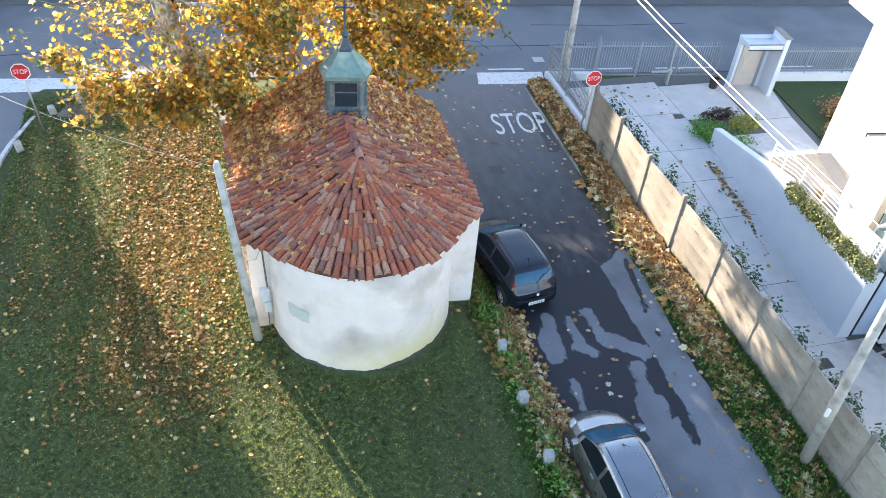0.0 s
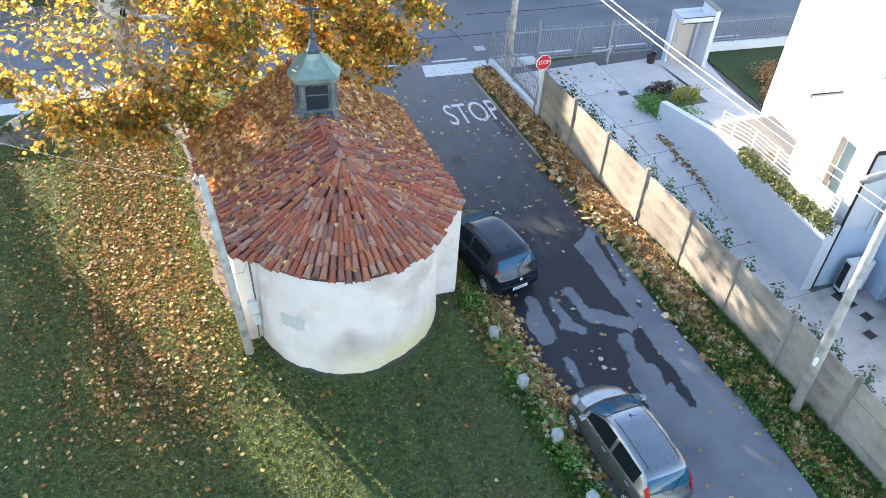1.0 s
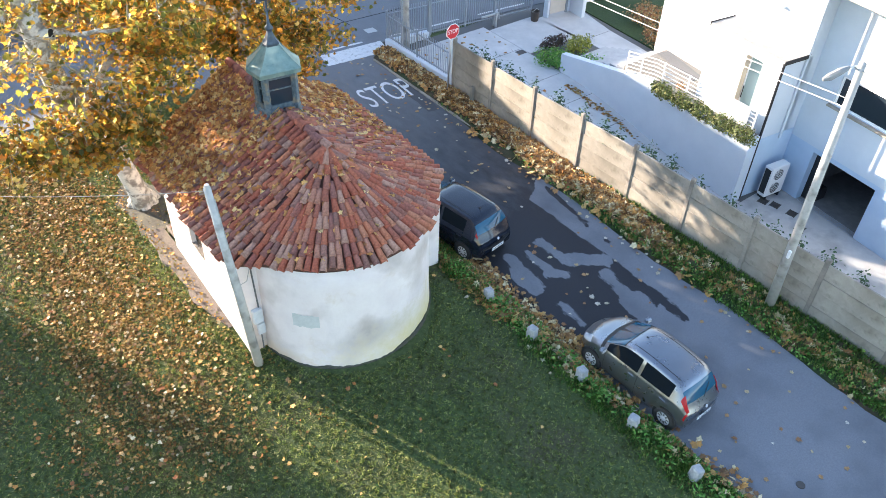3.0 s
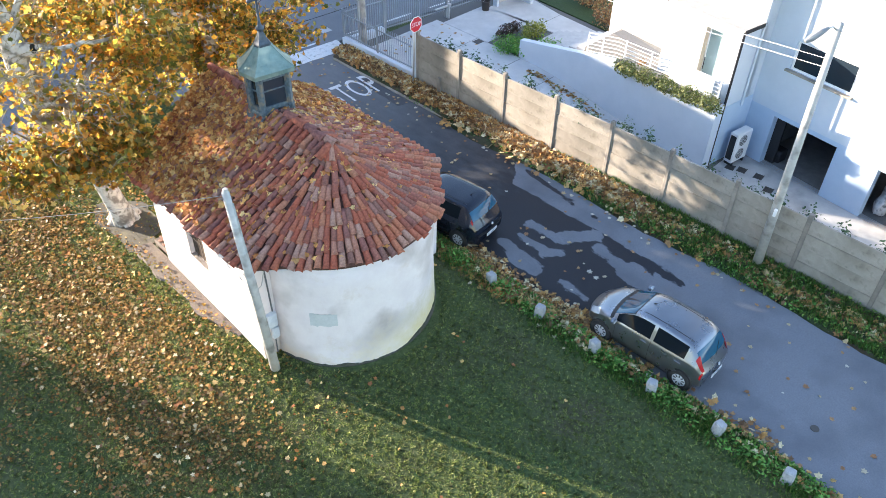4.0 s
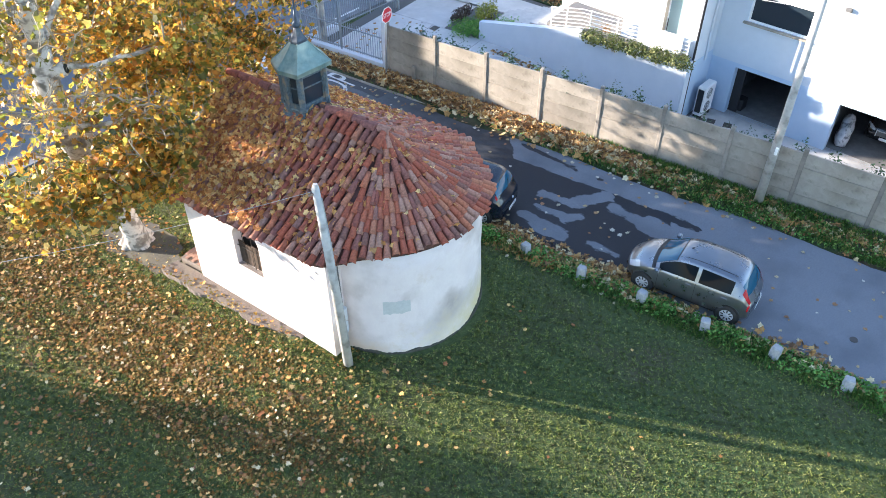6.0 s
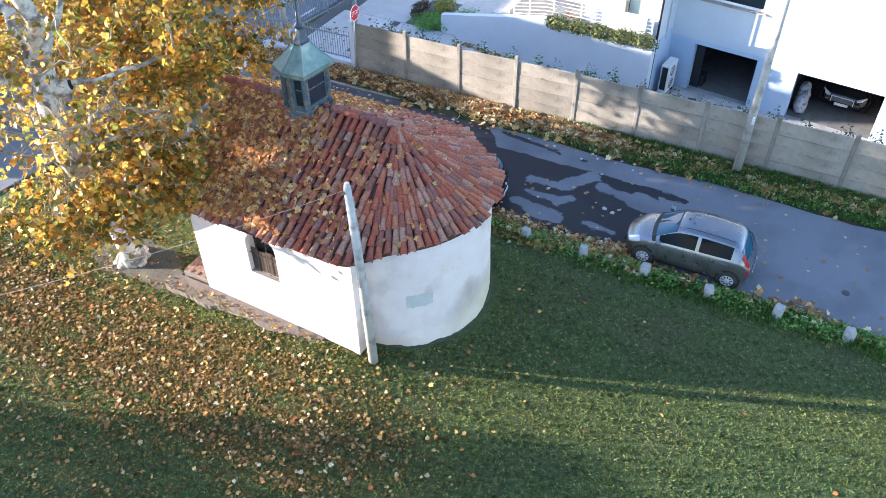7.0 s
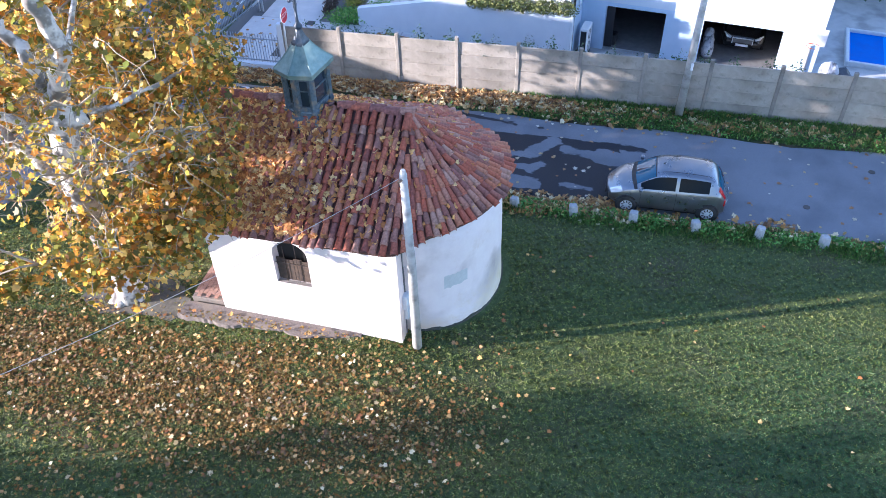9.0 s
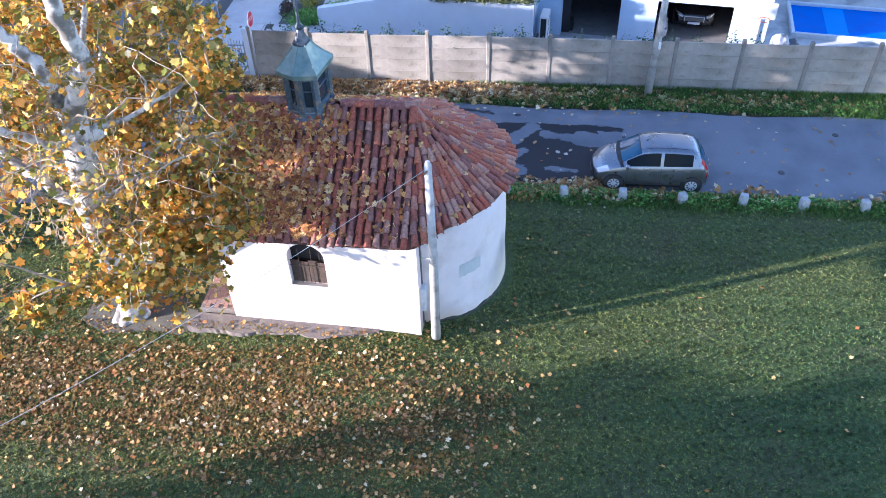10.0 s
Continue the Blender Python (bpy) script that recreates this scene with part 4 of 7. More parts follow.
        box(bm, (xm - 0.07, cowl - 0.326, 0.95), (xm + 0.07, cowl - 0.318, 1.04), bevel=0.003)
        part("mirror_glass", bm, M_RIM, mirror)
        for e in (1, -1):
            yw = e * wheelbase / 2
            w = smooth_at(1, yw)
            bm = bmesh.new()
            tube(bm, (s * (w - 0.2), yw, 0.30), (s * (w + 0.004), yw, 0.30), 0.345, sides=28)
            part("wheel_arch", bm, M_BLACK, body)
            bm = bmesh.new()
            prof = [(0.19, -0.085), (0.27, -0.088), (0.288, -0.06), (0.292, 0.0), (0.288, 0.06), (0.27, 0.088), (0.19, 0.085)]
            rs = []
            for q in range(28):
                a = math.tau * q / 28
                rs.append([bm.verts.new((s * (w - 0.065) + s * o, yw + r * math.cos(a), 0.288 + r * math.sin(a))) for r, o in prof])
            for q in range(28):
                for j in range(len(prof) - 1):
                    bm.faces.new((rs[q][j], rs[q][j + 1], rs[(q + 1) % 28][j + 1], rs[(q + 1) % 28][j]))
            bmesh.ops.recalc_face_normals(bm, faces=bm.faces)
            wheel = part("wheel", bm, M_TYRE, car, smooth=True)
            bm = bmesh.new()
            xo = s * (w + 0.012)
            tube(bm, (xo - s * 0.03, yw, 0.288), (xo - s * 0.004, yw, 0.288), 0.205, 0.19, 28)
            tube(bm, (xo - s * 0.004, yw, 0.288), (xo + s * 0.006, yw, 0.288), 0.05, 0.04, 14)
            part("rim", bm, M_RIM, wheel)
            bm = bmesh.new()
            for q in range(9):
                mm = Matrix.Translation((xo - s * 0.002, yw, 0.288)) @ Matrix.Rotation(math.tau * q / 9, 4, "X")
                box(bm, (-0.003, -0.017, 0.085), (0.003, 0.017, 0.165), mm)
            part("slots", bm, M_BLACK, wheel)
        patch("headlight", keys[-1][0] - 0.34, keys[-1][0] - 0.05, 4, 8, M_LAMPCLEAR, s, off=0.005, steps=4)
        if tall_tail:
            patch("tail_light", sillr + 0.02, top_rear - 0.2, 6, 7, M_LAMPRED, s, off=0.014, steps=6)
        else:
            patch("tail_light", sillr - 0.06, top_rear - 0.13, 6, 8, M_LAMPRED, s, off=0.014, steps=6)
            patch("tail_light", keys[0][0] + 0.02, sillr - 0.06, 3, 6, M_LAMPRED, s, off=0.008, steps=3)
    y0 = keys[0][0]
    bm = bmesh.new()
    box(bm, (-0.26, y0 - 0.02, 0.40), (0.26, y0 - 0.004, 0.51), bevel=0.003)
    plate = part("number_plate", bm, M_PLATE, car)
    bm = bmesh.new()
    for k in range(6):
        box(bm, (-0.2 + k * 0.068, y0 - 0.023, 0.425), (-0.165 + k * 0.068, y0 - 0.0205, 0.485))
    part("bar", bm, M_PLATEBAR, plate)
    bm = bmesh.new()
    for k in range(8):
        xa, xb = -0.6 + 0.15 * k, -0.45 + 0.15 * k
        mid = (xa + xb) / 2
        slope = 2 * 0.13 * mid / 0.8 ** 2
        box(bm, (-0.078, -0.015, 0.53), (0.078, 0.05, 0.58), pose(mid, bowed(mid, y0, 0)[1], 0, 0, 0, math.degrees(math.atan(slope))))
    part("bumper_strip", bm, M_BLACK if trim_dark else paint, car)
    bm = bmesh.new()
    box(bm, (-0.3, keys[-1][0] - 0.03, 0.3), (0.3, keys[-1][0] + 0.012, 0.42), bevel=0.01)
    part("grille", bm, M_BLACK, car)
    bm = bmesh.new()
    tube(bm, (0, y0 + 0.0, 0.76), (0, y0 - 0.012, 0.765), 0.045, sides=14)
    part("badge", bm, M_RIM, car)
    bm = bmesh.new()
    mid = (sillr + top_rear) / 2
    zr = smooth_at(4, mid)
    tube(bm, (0.0, sillr + 0.02, smooth_at(4, sillr + 0.02) + 0.02), (0.3, mid, zr + 0.02), 0.009, sides=5)
    part("wiper", bm, M_BLACK, car)
    ya = antenna
    bm = bmesh.new()
    tube(bm, (0, ya, smooth_at(4, ya) + 0.01), (0, ya - 0.05, smooth_at(4, ya) + 0.05), 0.022, 0.012, 8)
    tube(bm, (0, ya - 0.03, smooth_at(4, ya) + 0.03), (0, ya - 0.28, smooth_at(4, ya) + 0.3), 0.005, sides=5)
    part("antenna", bm, M_BLACK, car)
    for s in (-1, 1):
        patch("roof_strip", top_rear + 0.02, top_front, 8, 9, M_BLACK, s, body, 0.003, trim=0.44, steps=10)
    return car


SILVER = [(-1.80, 0.60, 0.30, 0.56, 0.60, 0.52), (-1.78, 0.70, 0.26, 0.66, 0.70, 0.58), (-1.68, 0.76, 0.23, 0.90, 0.95, 0.62), (-1.36, 0.78, 0.2, 0.95, 1.36, 0.52), (-1.12, 0.795, 0.19, 0.935, 1.425, 0.55),
          (-0.5, 0.80, 0.19, 0.915, 1.47, 0.56), (0.1, 0.80, 0.19, 0.90, 1.46, 0.555), (0.42, 0.80, 0.19, 0.89, 1.39, 0.535), (1.12, 0.795, 0.19, 0.90, 0.965, 0.60), (1.5, 0.77, 0.2, 0.80, 0.86, 0.60),
          (1.74, 0.72, 0.23, 0.66, 0.73, 0.54), (1.85, 0.63, 0.28, 0.55, 0.60, 0.48), (1.90, 0.50, 0.32, 0.48, 0.52, 0.40)]
DARK = [(-2.0, 0.70, 0.30, 0.62, 0.70, 0.62), (-1.93, 0.80, 0.26, 0.78, 0.86, 0.70), (-1.84, 0.83, 0.23, 0.95, 1.03, 0.68), (-1.52, 0.84, 0.2, 0.98, 1.42, 0.585), (-1.25, 0.845, 0.19, 0.97, 1.465, 0.60),
        (-0.5, 0.845, 0.19, 0.94, 1.49, 0.61), (0.1, 0.845, 0.19, 0.92, 1.48, 0.605), (0.40, 0.845, 0.19, 0.91, 1.42, 0.58), (1.15, 0.84, 0.19, 0.92, 0.99, 0.64), (1.55, 0.815, 0.2, 0.82, 0.88, 0.62),
        (1.83, 0.76, 0.23, 0.68, 0.75, 0.58), (1.96, 0.66, 0.28, 0.56, 0.62, 0.50), (2.03, 0.52, 0.32, 0.48, 0.54, 0.40)]
DARK = [(y * 0.965, w * 0.965, lo, belt * 0.985, top * 0.985, r * 0.965) for y, w, lo, belt, top, r in DARK]
make_car("car", "silver grey five door hatchback parked on the lane", (7.68, 9.11, -0.075), 0.8, SILVER, car_paint("silver grey car paint", (0.22, 0.236, 0.262), 0.85, 0.28, 0.3), 2.44, False, False, 0.25)
make_car("car", "dark blue hatchback parked beside the chapel", (7.40, 17.0, -0.03), 8.5, DARK, car_paint("dark blue car paint", (0.006, 0.010, 0.021), 0.0, 0.11, 0.3), 2.48, True, True, -1.1)

# ---- concrete fence along the lane ----
fence = empty("concrete_fence", "weathered grey precast concrete panel fence with leaves at its foot", "fence")
post_bm = bmesh.new()
box(post_bm, (-0.07, -0.07, -0.15), (0.07, 0.07, 2.12), bevel=0.018)
post_me = bpy.data.meshes.new("post")
post_bm.to_mesh(post_me)
post_bm.free()
M_POSTSHADE = material("cast concrete darkened for shade", [(0.19, 0.172, 0.15), (0.30, 0.275, 0.24)], 3.5, 9, 0.9, bump=0.35, bump_scale=30, bump_dist=0.008, stain=(0.13, 0.12, 0.10), stain_scale=1.8, stain_at=(0.5, 0.74), vary=0.2)
post_me.materials.append(M_POSTSHADE)
panel_bm = bmesh.new()
box(panel_bm, (-0.03, 0.02, 0.0), (0.03, 2.295, 0.497), bevel=0.009)
panel_me = bpy.data.meshes.new("panel")
panel_bm.to_mesh(panel_me)
panel_bm.free()
panel_me.materials.append(M_CONCRETE)
rng = random.Random(21)
for k in range(-6, 8):
    y = 7.93 + (2.293 if k > 0 else 2.36) * k
    lift = 0.10 * smoothstep(12, 24, y)
    x = fence_x(y)
    ob = new("post", post_me)
    ob.parent, ob.location = fence, (x + rng.uniform(-0.012, 0.012), y, lift + rng.uniform(-0.02, 0.03))
    if k < 7:
        turn = math.atan2(x - fence_x(y + 2.293), 2.293)
        for i in range(4):
            ob = new("panel", panel_me)
            ob.parent, ob.location = fence, (x + rng.uniform(-0.008, 0.008), y, lift + 0.5 * i - 0.03)
            ob.rotation_euler = (rng.uniform(-0.004, 0.004), rng.uniform(-0.014, 0.014), turn)
bm = bmesh.new()
box(bm, (12.9, 24.02, -0.1), (13.1, 24.22, 2.15), bevel=0.015)
part("end_post", bm, M_STUCCO, fence, "white painted end post")
bm = bmesh.new()
box(bm, (12.78, 22.55, -0.05), (12.93, 22.7, 0.75), bevel=0.02)
part("prop", bm, M_CONCRETE, fence)

# ---- low wall with steel railing, gate and pedestrian gate by the main road ----
M_RAIL = plain("grey painted steel", (0.29, 0.32, 0.35), 0.45, 0.35)
UX, UY = math.cos(radians(-6.5)), math.sin(radians(-6.5))


def railing(name, label, a, b, z0, z1, spacing=0.115, base=0.0, posts=2.2):
    """A railing from a to b: low wall, posts, two rails and upright bars."""
    thing = empty(name, label, "railing")
    a, b = Vector((*a, 0)), Vector((*b, 0))
    d = (b - a)
    L = d.length
    turn = Matrix.Translation(a) @ Matrix.Rotation(math.atan2(d.y, d.x), 4, "Z")
    if base:
        bm = bmesh.new()
        box(bm, (0, -0.12, -0.15), (L, 0.12, base), turn, bevel=0.015)
        part("low_wall", bm, M_STUCCO, thing, "white rendered low wall")
    for z in (z0 + 0.08, z1 - 0.15):
        bm = bmesh.new()
        box(bm, (0, -0.02, z - 0.02), (L, 0.02, z + 0.02), turn)
        part("rail", bm, M_RAIL, thing)
    n = int(L / posts) + 1
    for k in range(n + 1):
        bm = bmesh.new()
        x = L * k / n
        box(bm, (x - 0.03, -0.03, z0 - 0.05), (x + 0.03, 0.03, z1 + 0.02), turn, bevel=0.006)
        part("post", bm, M_RAIL, thing)
    bar_bm = bmesh.new()
    box(bar_bm, (-0.011, -0.008, 0), (0.011, 0.008, z1 - z0 + 0.06))
    me = bpy.data.meshes.new("bar")
    bar_bm.to_mesh(me)
    bar_bm.free()
    me.materials.append(M_RAIL)
    for k in range(int(L / spacing)):
        ob = new("bar", me)
        ob.parent = thing
        ob.matrix_basis = turn @ Matrix.Translation((spacing * (k + 0.5), 0, z0))
    return thing


railing("railing", "grey steel railing on a white low wall", (13.02, 24.25), (12.95, 28.6), 0.4, 1.55, base=0.35)
railing("railing", "grey steel railing on a low wall by the main road", (12.95, 28.62), (15.0, 28.35), 0.3, 1.6, base=0.25)
railing("sliding_gate", "grey steel sliding gate across the driveway", (15.05, 28.25), (20.55, 27.55), 0.12, 1.7)
railing("railing", "grey steel railing on a white low wall", (22.75, 27.05), (32.0, 25.9), 0.45, 1.6, base=0.4)
for k, (px, py) in enumerate(((15.0, 28.3), (18.2, 27.55))):
    bm = bmesh.new()
    box(bm, (px - 0.06, py - 0.06, -0.1), (px + 0.06, py + 0.06, 1.85), bevel=0.01)
    tube(bm, (px, py, 1.85), (px, py, 1.96), 0.05, 0.04, 10)
    tagged(mesh_object("gate_post", bm, M_RAIL), "grey steel gate post beside the driveway", "post", "gate posts")
bm = bmesh.new()
box(bm, (-0.75, -0.04, 0.62), (0.12, 0.04, 0.70), Matrix.Translation((18.0, 27.3, 0)) @ Matrix.Rotation(-0.05, 4, "Z"), bevel=0.01)
box(bm, (0.02, -0.08, 0.55), (0.2, 0.08, 0.75), Matrix.Translation((18.0, 27.3, 0)), bevel=0.03)
box(bm, (0.06, -0.04, 0.0), (0.16, 0.04, 0.6), Matrix.Translation((18.0, 27.3, 0)), bevel=0.01)
tagged(mesh_object("gate_motor", bm, M_STEEL), "grey gate motor arm on a post", "gate motor")

porch = empty("gate_porch", "white porch roof over the pedestrian gate", "gate")
porch.matrix_world = Matrix.Translation((20.75, 26.9, 0)) @ Matrix.Rotation(radians(-6.5), 4, "Z") @ Matrix.Diagonal((1, 1, 1.13, 1))
bm = bmesh.new()
box(bm, (0, -0.95, 1.93), (1.5, 0.05, 2.0), bevel=0.01)
for lo, hi in (((0, -0.95, 2.0), (1.5, -0.87, 2.12)), ((0, -0.03, 2.0), (1.5, 0.05, 2.12)), ((0, -0.87, 2.0), (0.08, -0.03, 2.12)), ((1.42, -0.87, 2.0), (1.5, -0.03, 2.12))):
    box(bm, lo, hi)
part("roof", bm, M_STUCCO, porch)
for lo, hi in (((-0.02, -0.975, 2.122), (1.5, -0.955, 2.15)), ((-0.02, -0.975, 1.9), (1.5, -0.955, 1.928))):
    bm = bmesh.new()
    box(bm, lo, hi)
    part("flashing", bm, M_DARK, porch, "dark metal edge strip")
bm = bmesh.new()
box(bm, (1.503, -1.0, -0.1), (1.72, 0.1, 2.35), bevel=0.015)
part("pillar", bm, M_STUCCO, porch)
bm = bmesh.new()
box(bm, (1.47, -1.04, 2.35), (1.77, 0.14, 2.39), bevel=0.008)
part("coping", bm, M_CONCRETE, porch)
bm = bmesh.new()
box(bm, (0.02, -0.25, -0.1), (0.14, 0.05, 1.93), bevel=0.01)
part("pillar", bm, M_STUCCO, porch)
bm = bmesh.new()
box(bm, (0.28, -0.12, 0.08), (1.2, -0.07, 1.86), bevel=0.01)
gate_leaf = part("gate_leaf", bm, material("beige gate panel", [(0.45, 0.42, 0.38), (0.5, 0.47, 0.43)], 4), porch, "beige pedestrian gate")
for x0, x1 in ((0.15, 0.27), (1.21, 1.33)):
    bm = bmesh.new()
    box(bm, (x0, -0.14, 0.0), (x1, -0.04, 1.92), bevel=0.008)
    part("jamb", bm, M_RAIL, porch)
bm = bmesh.new()
box(bm, (1.33, -0.10, 0.0), (1.5, -0.04, 1.92), bevel=0.008)
part("side_panel", bm, M_STUCCO, porch)
bm = bmesh.new()
tube(bm, (0.42, -0.17, 0.8), (0.42, -0.17, 1.3), 0.018, sides=8)
part("handle", bm, M_STEEL, gate_leaf)

bm = bmesh.new()
rows = [(0.17, 0.0), (0.22, 0.45), (0.235, 0.47), (0.205, 0.47), (0.17, 0.12)]
rings = [[bm.verts.new((20.1 + r * math.cos(a), 26.8 + r * math.sin(a), z)) for a in np.linspace(0, math.tau, 17)[:-1]] for r, z in rows]
for a, b in zip(rings, rings[1:]):
    for k in range(16):
        bm.faces.new((a[k], a[(k + 1) % 16], b[(k + 1) % 16], b[k]))
bm.faces.new(rings[0][::-1])
bm.faces.new(rings[-1])
bin_ob = tagged(mesh_object("bin", bm, plain("dark brown plastic", (0.05, 0.04, 0.035), 0.5)), "dark open bin beside the low wall", "bin")
bm = bmesh.new()
tube(bm, (19.88, 26.8, 0.46), (20.1, 26.72, 0.62), 0.012, sides=6)
tube(bm, (20.1, 26.72, 0.62), (20.32, 26.8, 0.46), 0.012, sides=6)
part("handle", bm, M_STEEL, bin_ob)

# tall pole by the corner
upole = empty("utility_pole", "tall grey steel utility pole by the railing", "pole")
bm = bmesh.new()
limb(bm, [(13.38, 27.75, -0.1), (13.36, 27.75, 3), (13.34, 27.75, 5.2)], [0.14, 0.13, 0.12], 12)
part("shaft", bm, M_POLE, upole, smooth=True)
bm = bmesh.new()
tube(bm, (13.1, 27.7, 0), (13.1, 27.7, 2.6), 0.045, sides=8)
part("conduit", bm, M_STEEL, upole)

# ---- stop signs ----
M_SIGNRED = plain("sign red", (0.55, 0.02, 0.03), 0.4)
M_SIGNWHITE = plain("sign white", (0.8, 0.8, 0.8), 0.4)
M_ROADPAINT = material("worn white road paint", [(0.55, 0.56, 0.57), (0.72, 0.73, 0.74)], 14, 8, 0.7, bump=0.1, stain=(0.3, 0.31, 0.32), stain_scale=6, stain_at=(0.55, 0.75))


def text_mesh(body, size, depth=0.0):
    cu = bpy.data.curves.new("lettering", "FONT")
    cu.body, cu.size, cu.extrude, cu.align_x, cu.align_y = body, size, depth, "CENTER", "CENTER"
    ob = bpy.data.objects.new("lettering", cu)
    scene.collection.objects.link(ob)
    me = bpy.data.meshes.new_from_object(ob.evaluated_get(bpy.context.evaluated_depsgraph_get()))
    bpy.data.objects.remove(ob)
    return me


def stop_sign(base, top, face_yaw, size=0.6):
    sign = empty("stop_sign", "red octagonal stop sign on a grey steel post", "road sign", "stop signs")
    bm = bmesh.new()
    tube(bm, base, top, 0.035, sides=10)
    post = part("post", bm, M_STEEL, sign, smooth=True)
    m = Matrix.Translation(Vector(top) + Vector((0, 0, -0.25))) @ Matrix.Rotation(radians(face_yaw), 4, "Z") @ Matrix.Rotation(radians(90), 4, "X")
    for nm, r, z0, z1, mat in (("plate", size / 2 / math.cos(math.pi / 8), 0.045, 0.058, M_SIGNWHITE), ("face", size / 2 / math.cos(math.pi / 8) - 0.028, 0.0585, 0.061, M_SIGNRED)):
        bm = bmesh.new()
        made = bmesh.ops.create_cone(bm, cap_ends=True, segments=8, radius1=r, radius2=r, depth=z1 - z0)["verts"]
        bmesh.ops.transform(bm, matrix=m @ Matrix.Translation((0, 0, (z0 + z1) / 2)) @ Matrix.Rotation(math.pi / 8, 4, "Z"), verts=made)
        part(nm, bm, mat, sign)
    me = text_mesh("STOP", 0.24, 0.001)
    me.materials.append(M_SIGNWHITE)
    ob = new("lettering", me)
    ob.parent = sign
    ob.matrix_basis = m @ Matrix.Translation((0, 0, 0.0625)) @ Matrix.Diagonal((0.82, 1.0, 1, 1))


stop_sign((12.5, 23.75, 0), (12.6, 23.7, 2.95), 0)
stop_sign((-7.08, 27.05, 0), (-7.2, 26.95, 2.85), -3)

# ---- street lamp by the fence ----
lamp = empty("street_lamp", "grey concrete street lamp leaning by the fence", "street lamp")
bm = bmesh.new()
limb(bm, [(12.72, 8.76, -0.15), (12.42, 8.73, 4.0), (12.12, 8.7, 7.95)], [0.15, 0.115, 0.085], 14)
part("shaft", bm, M_POLE, lamp, smooth=True)
bm = bmesh.new()
limb(bm, [(12.12, 8.7, 7.75), (11.95, 8.78, 7.9), (11.78, 8.88, 7.85)], [0.025, 0.025, 0.025], 8)
part("arm", bm, M_STEEL, lamp)
bm = bmesh.new()
limb(bm, [(11.85, 8.84, 7.88), (11.7, 8.92, 7.8), (11.5, 9.03, 7.66), (11.38, 9.1, 7.6)], [0.045, 0.085, 0.09, 0.04], 10)
part("head", bm, plain("dull grey lamp casing", (0.22, 0.23, 0.24), 0.5), lamp, "grey lamp head")
bm = bmesh.new()
box(bm, (12.33, 8.63, 2.1), (12.41, 8.71, 2.35), bevel=0.01)
part("label_plate", bm, M_WHITEMETAL, lamp)
bm = bmesh.new()
tube(bm, (12.05, 8.56, 7.8), (12.2, 8.86, 7.8), 0.02, sides=6)
part("bracket", bm, M_STEEL, lamp)

# ---- stone bollards along the lawn's edge ----
M_STONE = material("pale rough stone", [(0.27, 0.275, 0.28), (0.42, 0.425, 0.42)], 12, 6, 0.9, bump=0.4, bump_scale=25, stain=(0.3, 0.31, 0.28), stain_scale=4)
bm = bmesh.new()
box(bm, (-0.135, -0.135, -0.2), (0.135, 0.135, 0.38), bevel=0.035)
for v in bm.verts:
    v.co += Vector((noise.noise(v.co * 7), noise.noise(v.co * 7 + Vector((5, 0, 0))), noise.noise(v.co * 6 + Vector((0, 9, 0))))) * 0.018
    if v.co.z > 0.2:
        v.co.x *= 0.92
        v.co.y *= 0.92
first = tagged(mesh_object("bollard", bm, M_STONE), "pale rough square stone bollard in the grass edge", "bollard", "bollards along the lane")
rng = random.Random(4)
for k, y in enumerate((13.73, 11.9, 10.05, 8.21, 6.37, 4.55, 2.72, 0.9, -0.95)):
    m = pose(6.24 + rng.uniform(-0.04, 0.04), y, 0.08, rng.uniform(-5, 5), rng.uniform(-5, 5), rng.uniform(-18, 18))
    if k == 0:
        first.matrix_basis = m
    else:
        copy_thing(first, m)
for (x, y) in ((-6.9, 28.3), (-7.75, 26.0), (-6.0, 29.0)):
    copy_thing(first, pose(x, y, 0.05, 4, -5, 20))

# ---- driveway and yard behind the fence ----
M_JOINT = plain("dark joint", (0.12, 0.12, 0.12), 0.9)
bm = bmesh.new()
vs = [[bm.verts.new((x, y, drive_z(x, y) - 0.03)) for x in (13.08, 24.5)] for y in np.linspace(13, 28.2, 17)]
for a, b in zip(vs, vs[1:]):
    bm.faces.new((a[0], a[1], b[1], b[0]))
drive = tagged(mesh_object("driveway", bm, M_JOINT), "pale concrete slab driveway sloping to the garages", "driveway", kind="structure")
M_SLAB = material("pale concrete slabs", [(0.43, 0.44, 0.45), (0.55, 0.55, 0.55)], 1.5, 8, 0.85, bump=0.12, stain=(0.42, 0.42, 0.42), stain_scale=0.8, stain_at=(0.5, 0.8), vary=0.05)


def slab(x0, x1, x2, x3, y0, y1):
    """One slab: x0 to x1 along its south edge, x2 to x3 along its north edge."""
    bm = bmesh.new()
    g = 0.012
    out = [(x0 + g, y0 + g), (x1 - g, y0 + g), (x3 - g, y1 - g), (x2 + g, y1 - g)]
    n = 5
    west = [((x0 + (x2 - x0) * k / n) + g, y0 + g + (y1 - y0 - 2 * g) * k / n) for k in range(n + 1)]
    east = [((x1 + (x3 - x1) * k / n) - g, y0 + g + (y1 - y0 - 2 * g) * k / n) for k in range(n + 1)]
    rows = [[bm.verts.new((x, y, drive_z(x, y) + 0.004)) for x, y in (w, e)] for w, e in zip(west, east)]
    for a, b in zip(rows, rows[1:]):
        bm.faces.new((a[0], a[1], b[1], b[0]))
    for side in (0, 1):
        lows = [bm.verts.new(r[side].co - Vector((0, 0, 0.05))) for r in rows]
